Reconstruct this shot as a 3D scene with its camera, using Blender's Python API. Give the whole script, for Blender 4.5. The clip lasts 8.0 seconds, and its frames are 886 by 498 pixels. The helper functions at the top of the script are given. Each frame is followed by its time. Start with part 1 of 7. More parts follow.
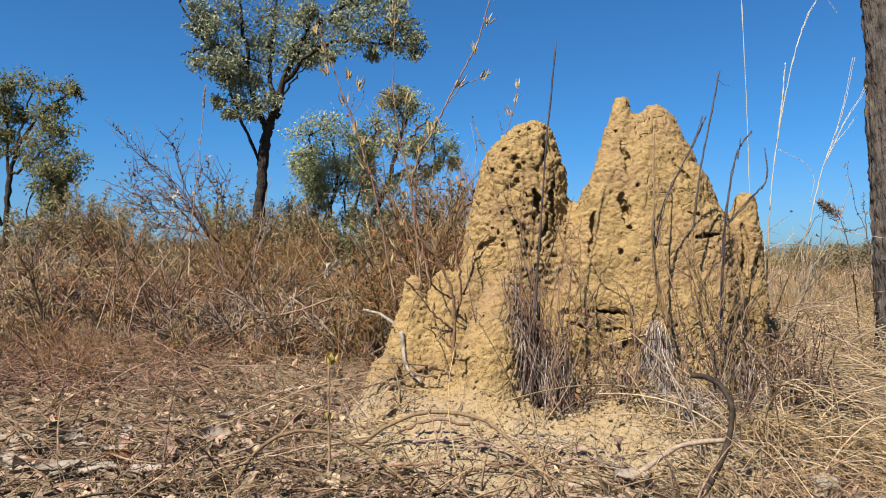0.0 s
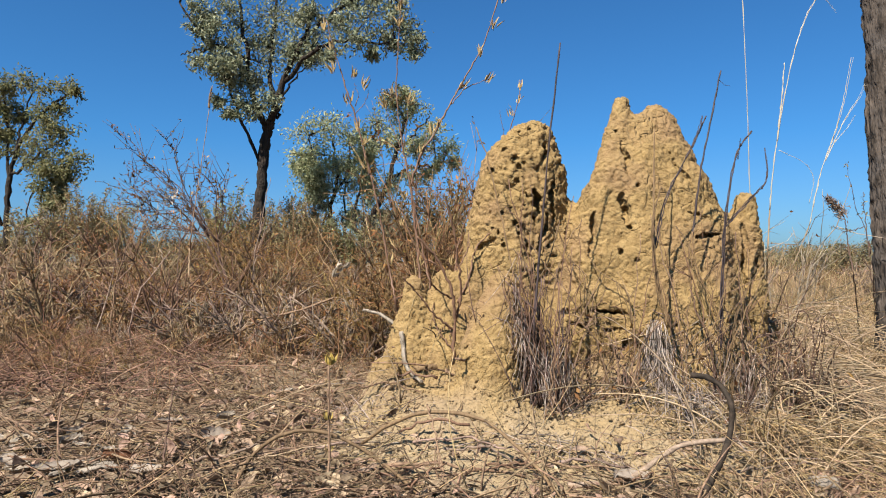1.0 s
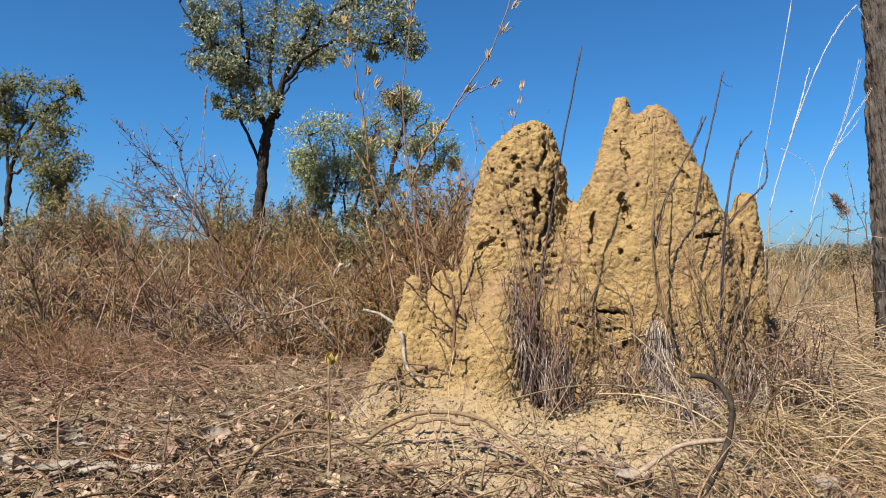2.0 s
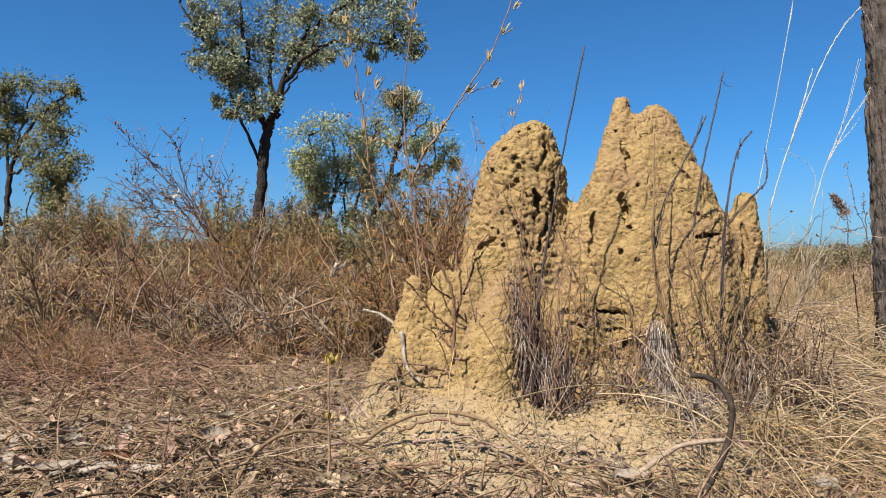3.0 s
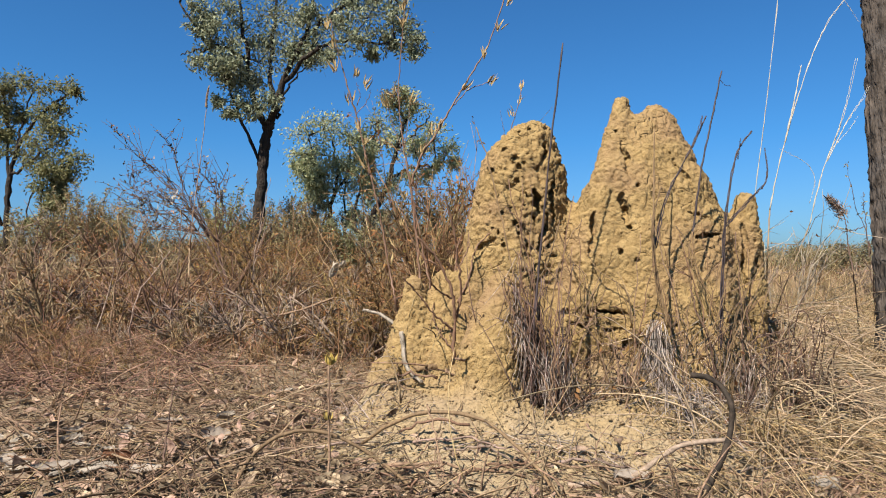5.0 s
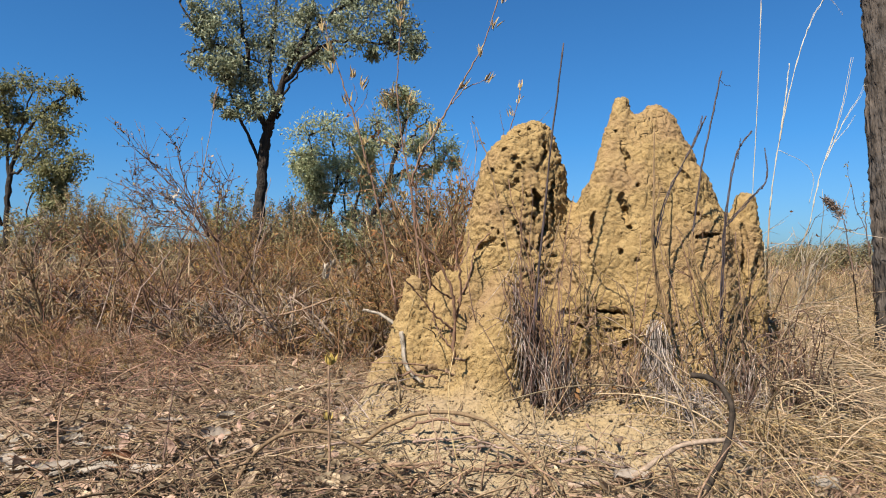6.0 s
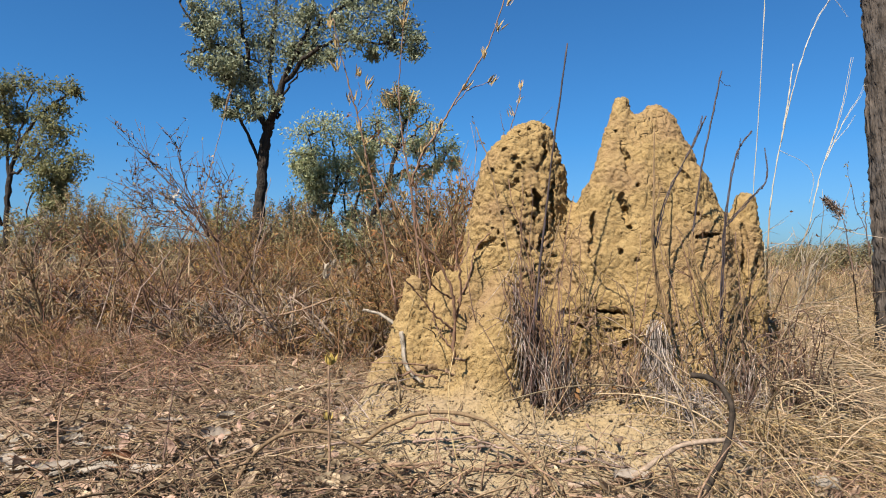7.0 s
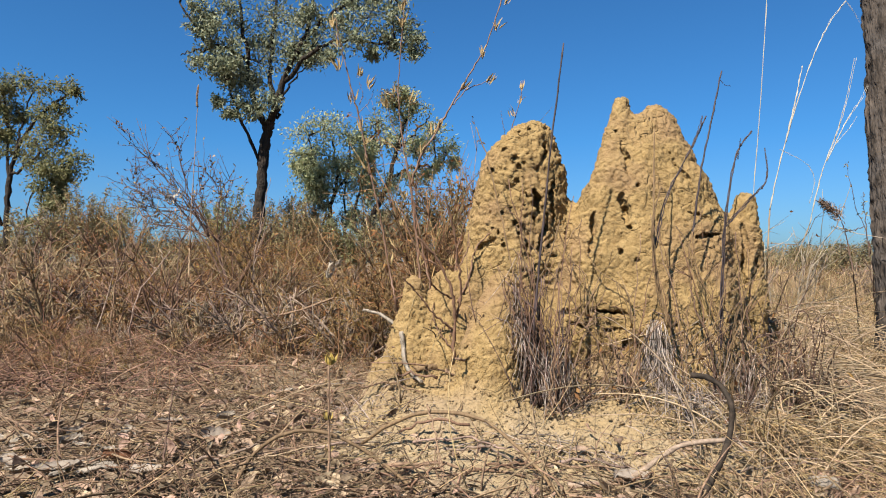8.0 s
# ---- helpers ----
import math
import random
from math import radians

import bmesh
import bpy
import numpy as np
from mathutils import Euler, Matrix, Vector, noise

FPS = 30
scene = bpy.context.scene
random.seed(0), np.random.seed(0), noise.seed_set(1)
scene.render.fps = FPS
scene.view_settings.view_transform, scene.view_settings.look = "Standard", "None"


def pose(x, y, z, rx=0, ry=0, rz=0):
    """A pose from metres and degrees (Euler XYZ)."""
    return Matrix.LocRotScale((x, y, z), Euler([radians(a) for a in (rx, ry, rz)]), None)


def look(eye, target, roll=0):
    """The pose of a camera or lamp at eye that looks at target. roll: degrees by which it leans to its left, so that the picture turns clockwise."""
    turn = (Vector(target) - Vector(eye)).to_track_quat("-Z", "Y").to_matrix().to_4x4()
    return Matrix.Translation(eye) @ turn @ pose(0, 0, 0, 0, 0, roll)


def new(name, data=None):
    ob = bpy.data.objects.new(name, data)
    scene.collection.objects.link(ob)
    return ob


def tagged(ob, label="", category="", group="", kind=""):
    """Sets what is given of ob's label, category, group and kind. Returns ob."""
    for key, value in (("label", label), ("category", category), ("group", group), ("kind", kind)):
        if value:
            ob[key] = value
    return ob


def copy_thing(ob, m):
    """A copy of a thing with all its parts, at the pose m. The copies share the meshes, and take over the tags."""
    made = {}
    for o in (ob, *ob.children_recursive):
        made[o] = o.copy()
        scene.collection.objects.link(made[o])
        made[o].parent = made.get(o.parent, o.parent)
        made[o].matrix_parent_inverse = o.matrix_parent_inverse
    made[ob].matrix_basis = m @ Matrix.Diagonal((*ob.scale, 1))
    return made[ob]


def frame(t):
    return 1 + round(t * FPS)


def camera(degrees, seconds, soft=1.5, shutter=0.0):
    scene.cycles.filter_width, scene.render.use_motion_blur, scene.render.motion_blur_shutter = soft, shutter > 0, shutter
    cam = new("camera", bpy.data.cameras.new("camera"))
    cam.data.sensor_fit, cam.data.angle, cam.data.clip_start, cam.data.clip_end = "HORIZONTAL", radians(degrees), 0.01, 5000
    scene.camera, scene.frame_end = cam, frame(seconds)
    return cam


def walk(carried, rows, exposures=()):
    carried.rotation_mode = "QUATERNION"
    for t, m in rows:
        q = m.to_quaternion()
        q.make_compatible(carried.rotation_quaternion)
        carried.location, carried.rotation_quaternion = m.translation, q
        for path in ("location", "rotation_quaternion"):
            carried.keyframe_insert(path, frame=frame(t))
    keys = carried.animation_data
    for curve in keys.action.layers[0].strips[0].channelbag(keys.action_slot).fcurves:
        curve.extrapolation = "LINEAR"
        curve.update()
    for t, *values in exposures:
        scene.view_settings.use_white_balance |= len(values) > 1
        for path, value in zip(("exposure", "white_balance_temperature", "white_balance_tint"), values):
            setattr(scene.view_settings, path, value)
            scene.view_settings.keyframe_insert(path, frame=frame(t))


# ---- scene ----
cam = camera(65, 8.0, 1.05)
STAND = pose(0, 0, 0.45, 91.117, 0, 0)
walk(cam, [(0.0, STAND), (8.0, STAND)])

# ---- light ----
SUN_AZIMUTH, SUN_HEIGHT = radians(217), radians(50)
world = bpy.data.worlds.new("sky")
scene.world = world
world.use_nodes = True
sky = world.node_tree.nodes.new("ShaderNodeTexSky")
sky.sky_type = "NISHITA"
sky.sun_disc = False
sky.sun_elevation, sky.sun_rotation = SUN_HEIGHT, SUN_AZIMUTH
sky.air_density, sky.dust_density, sky.ozone_density = 0.9, 3.4, 1.5
sky.altitude = 1500
back = world.node_tree.nodes["Background"]
back.inputs["Strength"].default_value = 0.0472
deep = world.node_tree.nodes.new("ShaderNodeMix")
deep.data_type, deep.blend_type = "RGBA", "MULTIPLY"
deep.inputs[0].default_value = 1.0
# paler towards the horizon
way_up = world.node_tree.nodes.new("ShaderNodeTexCoord")
axis_up = world.node_tree.nodes.new("ShaderNodeSeparateXYZ")
pale_low = world.node_tree.nodes.new("ShaderNodeValToRGB")
pale_low.color_ramp.elements[0].position, pale_low.color_ramp.elements[1].position = 0.0, 0.17
pale_low.color_ramp.elements[0].color, pale_low.color_ramp.elements[1].color = (0.54, 0.81, 1.07, 1.0), (0.325, 0.846, 1.255, 1.0)
world.node_tree.links.new(way_up.outputs["Generated"], axis_up.inputs[0])
world.node_tree.links.new(axis_up.outputs["Z"], pale_low.inputs["Fac"])
world.node_tree.links.new(pale_low.outputs["Color"], deep.inputs[7])
world.node_tree.links.new(sky.outputs["Color"], deep.inputs[6])
world.node_tree.links.new(deep.outputs[2], back.inputs["Color"])
sun_way = Vector((math.sin(SUN_AZIMUTH) * math.cos(SUN_HEIGHT), math.cos(SUN_AZIMUTH) * math.cos(SUN_HEIGHT), math.sin(SUN_HEIGHT)))
lamp = bpy.data.lights.new("sun", "SUN")
lamp.energy, lamp.angle, lamp.color = 5.0, radians(0.5), (1.0, 0.925, 0.81)
sun = new("sun", lamp)
sun.matrix_world = look(sun_way * 50, (0, 0, 0))
scene.view_settings.exposure = 1.32


# ---- materials ----
def mat(name, dark, light, scale=30.0, rough=0.85, bump=0.3, bump_scale=0, island=0.0, thing=0.0, through_light=0.0, stretch=(1, 1, 1), crust=0.0, stain=None, stain_scale=3.0, spec=0.2, hue=0.0, relief=0.01, washed=None, cracks=0.0):
    """A rough natural surface: grain between two colours, wider stains, relief, and chance per island or per thing."""
    m = bpy.data.materials.new(name)
    m.use_nodes = True
    nt = m.node_tree
    n, ln = nt.nodes, nt.links
    bsdf = n["Principled BSDF"]
    co = n.new("ShaderNodeTexCoord")
    mp = n.new("ShaderNodeMapping")
    mp.inputs["Scale"].default_value = stretch
    ln.new(co.outputs["Object"], mp.inputs["Vector"])
    fine = n.new("ShaderNodeTexNoise")
    fine.inputs["Scale"].default_value, fine.inputs["Detail"].default_value, fine.inputs["Roughness"].default_value = scale, 6, 0.65
    ln.new(mp.outputs[0], fine.inputs["Vector"])
    ramp = n.new("ShaderNodeValToRGB")
    ramp.color_ramp.elements[0].position, ramp.color_ramp.elements[1].position = 0.3, 0.7
    ramp.color_ramp.elements[0].color, ramp.color_ramp.elements[1].color = (*dark, 1), (*light, 1)
    ln.new(fine.outputs["Fac"], ramp.inputs["Fac"])
    colour = ramp.outputs["Color"]
    wide = n.new("ShaderNodeTexNoise")
    wide.inputs["Scale"].default_value, wide.inputs["Detail"].default_value = stain_scale, 4
    ln.new(co.outputs["Object"], wide.inputs["Vector"])
    if stain:
        edge = n.new("ShaderNodeMapRange")
        edge.inputs["From Min"].default_value, edge.inputs["From Max"].default_value = 0.48, 0.68
        ln.new(wide.outputs["Fac"], edge.inputs["Value"])
        mix = n.new("ShaderNodeMix")
        mix.data_type = "RGBA"
        ln.new(edge.outputs[0], mix.inputs[0])
        ln.new(colour, mix.inputs[6])
        mix.inputs[7].default_value = (*stain, 1)
        colour = mix.outputs[2]
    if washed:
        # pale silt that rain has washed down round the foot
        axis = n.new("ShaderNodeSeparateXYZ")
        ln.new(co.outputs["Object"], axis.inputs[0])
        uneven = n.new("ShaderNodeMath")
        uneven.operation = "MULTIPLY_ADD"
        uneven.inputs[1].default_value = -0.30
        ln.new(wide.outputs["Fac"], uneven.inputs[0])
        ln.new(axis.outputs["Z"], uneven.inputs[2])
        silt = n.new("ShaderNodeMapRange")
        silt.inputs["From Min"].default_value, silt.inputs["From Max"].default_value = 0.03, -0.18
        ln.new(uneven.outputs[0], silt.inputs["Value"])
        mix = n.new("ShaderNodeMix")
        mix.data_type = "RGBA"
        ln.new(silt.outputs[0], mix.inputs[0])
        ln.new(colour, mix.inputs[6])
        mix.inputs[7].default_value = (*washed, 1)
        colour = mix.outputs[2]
    for source, amount in (("Geometry", island), ("Object", thing)):
        if not amount:
            continue
        src = n.new("ShaderNodeNewGeometry" if source == "Geometry" else "ShaderNodeObjectInfo")
        rnd = src.outputs["Random Per Island" if source == "Geometry" else "Random"]
        hsv = n.new("ShaderNodeHueSaturation")
        rng_map = n.new("ShaderNodeMapRange")
        rng_map.inputs["To Min"].default_value, rng_map.inputs["To Max"].default_value = 1 - amount, 1 + amount
        ln.new(rnd, rng_map.inputs["Value"])
        ln.new(rng_map.outputs[0], hsv.inputs["Value"])
        if hue:
            twist = n.new("ShaderNodeMath")
            twist.operation = "MULTIPLY_ADD"
            scramble = n.new("ShaderNodeMath")
            scramble.operation = "FRACT"
            times = n.new("ShaderNodeMath")
            times.operation = "MULTIPLY"
            times.inputs[1].default_value = 57.31
            ln.new(rnd, times.inputs[0])
            ln.new(times.outputs[0], scramble.inputs[0])
            ln.new(scramble.outputs[0], twist.inputs[0])
            twist.inputs[1].default_value, twist.inputs[2].default_value = hue, 0.5 - hue / 2
            ln.new(twist.outputs[0], hsv.inputs["Hue"])
        ln.new(colour, hsv.inputs["Color"])
        colour = hsv.outputs["Color"]
    ln.new(colour, bsdf.inputs["Base Color"])
    bsdf.inputs["Roughness"].default_value = rough
    bsdf.inputs["Specular IOR Level"].default_value = spec
    if bump:
        b = n.new("ShaderNodeBump")
        b.inputs["Strength"].default_value, b.inputs["Distance"].default_value = bump, relief
        rel = fine
        if bump_scale:
            rel = n.new("ShaderNodeTexNoise")
            rel.inputs["Scale"].default_value, rel.inputs["Detail"].default_value, rel.inputs["Roughness"].default_value = bump_scale, 3, 0.55
            ln.new(mp.outputs[0], rel.inputs["Vector"])
        height = rel.outputs["Fac"]
        if crust:
            warp = n.new("ShaderNodeMix")
            warp.data_type, warp.blend_type = "RGBA", "LINEAR_LIGHT"
            warp.inputs[0].default_value = 0.035
            ln.new(mp.outputs[0], warp.inputs[6])
            ln.new(rel.outputs["Color"], warp.inputs[7])
            for size, weight in ((crust, 0.24), (crust * 2.3, 0.12)):
                cells = n.new("ShaderNodeTexVoronoi")
                cells.inputs["Scale"].default_value = size
                ln.new(warp.outputs[2], cells.inputs["Vector"])
                lump = n.new("ShaderNodeMath")
                lump.operation = "MULTIPLY_ADD"
                lump.inputs[1].default_value = -weight
                ln.new(cells.outputs["Distance"], lump.inputs[0])
                ln.new(height, lump.inputs[2])
                height = lump.outputs[0]
        if cracks:
            # thin drying cracks that come and go over the surface
            bent = n.new("ShaderNodeMix")
            bent.data_type, bent.blend_type = "RGBA", "LINEAR_LIGHT"
            bent.inputs[0].default_value = 0.05
            ln.new(co.outputs["Object"], bent.inputs[6])
            ln.new(wide.outputs["Color"], bent.inputs[7])
            net = n.new("ShaderNodeTexVoronoi")
            net.feature = "DISTANCE_TO_EDGE"
            net.inputs["Scale"].default_value = cracks
            ln.new(bent.outputs[2], net.inputs["Vector"])
            lip = n.new("ShaderNodeMapRange")
            lip.inputs["From Min"].default_value, lip.inputs["From Max"].default_value = 0.0, 0.07
            lip.inputs["To Min"].default_value, lip.inputs["To Max"].default_value = -0.8, 0.0
            ln.new(net.outputs["Distance"], lip.inputs["Value"])
            some = n.new("ShaderNodeTexNoise")
            some.inputs["Scale"].default_value, some.inputs["Detail"].default_value = 9, 2
            ln.new(co.outputs["Object"], some.inputs["Vector"])
            share = n.new("ShaderNodeMapRange")
            share.inputs["From Min"].default_value, share.inputs["From Max"].default_value = 0.52, 0.66
            ln.new(some.outputs["Fac"], share.inputs["Value"])
            add = n.new("ShaderNodeMath")
            add.operation = "MULTIPLY_ADD"
            ln.new(lip.outputs[0], add.inputs[0])
            ln.new(share.outputs[0], add.inputs[1])
            ln.new(height, add.inputs[2])
            height = add.outputs[0]
        ln.new(height, b.inputs["Height"])
        ln.new(b.outputs[0], bsdf.inputs["Normal"])
    if through_light:
        t = n.new("ShaderNodeBsdfTranslucent")
        ln.new(colour, t.inputs["Color"])
        mx = n.new("ShaderNodeMixShader")
        mx.inputs[0].default_value = through_light
        ln.new(bsdf.outputs[0], mx.inputs[1])
        ln.new(t.outputs[0], mx.inputs[2])
        ln.new(mx.outputs[0], n["Material Output"].inputs["Surface"])
    return m


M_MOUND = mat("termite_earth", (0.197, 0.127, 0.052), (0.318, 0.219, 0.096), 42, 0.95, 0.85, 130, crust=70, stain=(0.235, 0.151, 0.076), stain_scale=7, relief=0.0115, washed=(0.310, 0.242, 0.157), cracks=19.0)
# soil colour is lowered so the gaps between litter read as shadow
M_SOIL = mat("soil", (0.074, 0.051, 0.032), (0.226, 0.168, 0.108), 14, 0.95, 1.0, 60, stain=(0.164, 0.115, 0.076), stain_scale=1.3, relief=0.02)
M_LITTER = mat("dead_leaf", (0.090, 0.053, 0.034), (0.322, 0.234, 0.162), 60, 0.75, 0.2, island=0.6, hue=0.04, through_light=0.1)
M_TWIG = mat("dry_twig", (0.060, 0.035, 0.021), (0.246, 0.165, 0.104), 90, 0.8, 0.2, island=0.5, hue=0.03)
M_STRAW = mat("straw", (0.230, 0.156, 0.090), (0.393, 0.299, 0.194), 40, 0.6, 0.1, island=0.45, hue=0.02, through_light=0.15, spec=0.35)
M_GOLD = mat("golden_straw", (0.198, 0.127, 0.060), (0.380, 0.273, 0.147), 40, 0.6, 0.1, island=0.5, hue=0.03, through_light=0.15, spec=0.3)
M_HAY = mat("grey_hay", (0.131, 0.101, 0.072), (0.340, 0.288, 0.216), 40, 0.7, 0.1, island=0.6, hue=0.03, through_light=0.1)
M_BRUSH = mat("brush_twig", (0.053, 0.028, 0.013), (0.255, 0.154, 0.072), 50, 0.8, 0.2, island=0.5, thing=0.35, hue=0.04)
M_GREYTWIG = mat("grey_twig", (0.072, 0.051, 0.037), (0.272, 0.202, 0.151), 50, 0.8, 0.2, island=0.5, thing=0.25, hue=0.03)
M_RUST = mat("rusty_twig", (0.068, 0.034, 0.024), (0.268, 0.162, 0.112), 50, 0.8, 0.2, island=0.55, hue=0.03)
M_TANTWIG = mat("tan_twig", (0.092, 0.062, 0.034), (0.301, 0.219, 0.128), 50, 0.8, 0.2, island=0.5, thing=0.25, hue=0.03)
M_DEADHAY = mat("dead_hay", (0.111, 0.084, 0.072), (0.315, 0.258, 0.220), 40, 0.8, 0.1, island=0.6, hue=0.03)
M_BRUSH_LEAF = mat("brush_leaf", (0.132, 0.066, 0.022), (0.255, 0.140, 0.051), 30, 0.7, 0.1, island=0.4, thing=0.3, hue=0.03, through_light=0.3)
M_BARK = mat("tree_bark", (0.009, 0.007, 0.006), (0.048, 0.037, 0.029), 14, 0.95, 1.0, 30, stretch=(1, 1, 0.25), relief=0.06)
M_ROUGHBARK = mat("fissured_bark", (0.017, 0.013, 0.010), (0.111, 0.088, 0.072), 32, 0.95, 1.0, 45, stretch=(1, 1, 0.22), stain=(0.065, 0.055, 0.049), stain_scale=9, relief=0.03)
M_GUM = mat("gum_leaf", (0.125, 0.140, 0.082), (0.262, 0.274, 0.176), 5, 0.6, 0.0, island=0.35, hue=0.05, through_light=0.35, spec=0.25)
M_PALEGUM = mat("pale_gum_leaf", (0.235, 0.252, 0.130), (0.425, 0.435, 0.255), 5, 0.6, 0.0, island=0.35, hue=0.05, through_light=0.45, spec=0.25)
M_DEEPGUM = mat("yellow_gum_leaf", (0.106, 0.104, 0.043), (0.223, 0.211, 0.100), 5, 0.6, 0.0, island=0.35, hue=0.05, through_light=0.45, spec=0.25)
M_OLIVE = mat("olive_leaf", (0.118, 0.118, 0.051), (0.242, 0.232, 0.108), 4, 0.55, 0.0, island=0.5, hue=0.05, through_light=0.25, spec=0.4)
M_DRYSPRAY = mat("dry_brown_leaf", (0.150, 0.098, 0.042), (0.300, 0.205, 0.092), 5, 0.7, 0.0, island=0.4, hue=0.04, through_light=0.35)
M_STEM = mat("brown_stem", (0.078, 0.048, 0.026), (0.203, 0.134, 0.072), 120, 0.7, 0.2, stretch=(1, 1, 0.1), thing=0.25)
M_SAGE = mat("sage_leaf", (0.076, 0.066, 0.037), (0.162, 0.139, 0.082), 4, 0.7, 0.0, island=0.4, hue=0.04, through_light=0.2)
M_DULL = mat("dull_leaf", (0.124, 0.099, 0.049), (0.249, 0.200, 0.108), 4, 0.7, 0.0, island=0.35, hue=0.06, through_light=0.25)
M_REDSTEM = mat("red_stem", (0.092, 0.049, 0.033), (0.203, 0.124, 0.082), 80, 0.6, 0.2, stretch=(1, 1, 0.2))
M_POD = mat("seed_pod", (0.235, 0.157, 0.065), (0.405, 0.301, 0.150), 60, 0.6, 0.3, through_light=0.15, thing=0.2)
M_DARKSTEM = mat("dark_stem", (0.043, 0.025, 0.020), (0.140, 0.084, 0.061), 120, 0.7, 0.2, stretch=(1, 1, 0.1))
M_SHRUBSTEM = mat("red_brown_stem", (0.068, 0.037, 0.024), (0.191, 0.111, 0.070), 90, 0.7, 0.3, stretch=(1, 1, 0.2))
# red-brown stem, its colour darkened further to deepen the thickets' shadow
M_DUSTSTEM = mat("dusty_stem", (0.083, 0.050, 0.043), (0.208, 0.138, 0.120), 90, 0.8, 0.3, stretch=(1, 1, 0.2), thing=0.3)
M_NIGHTSTEM = mat("purple_stem", (0.023, 0.018, 0.020), (0.069, 0.051, 0.051), 120, 0.6, 0.2, stretch=(1, 1, 0.1))
M_PALE = mat("pale_straw", (0.301, 0.262, 0.203), (0.458, 0.419, 0.347), 60, 0.5, 0.1, stretch=(1, 1, 0.1), through_light=0.15, spec=0.4)
M_GREYWOOD = mat("weathered_wood", (0.120, 0.095, 0.070), (0.360, 0.310, 0.250), 110, 0.85, 0.8, stretch=(1, 1, 0.15))
M_STICK = mat("brown_stick", (0.010, 0.008, 0.006), (0.044, 0.031, 0.022), 60, 0.8, 0.5, stain=(0.039, 0.030, 0.023), stain_scale=14)
M_BUD = mat("yellow_bud", (0.275, 0.196, 0.039), (0.419, 0.315, 0.111), 60, 0.6, 0.1, through_light=0.2)
M_WHITE = mat("white_husk", (0.301, 0.242, 0.177), (0.445, 0.380, 0.301), 60, 0.7, 0.2, through_light=0.2)


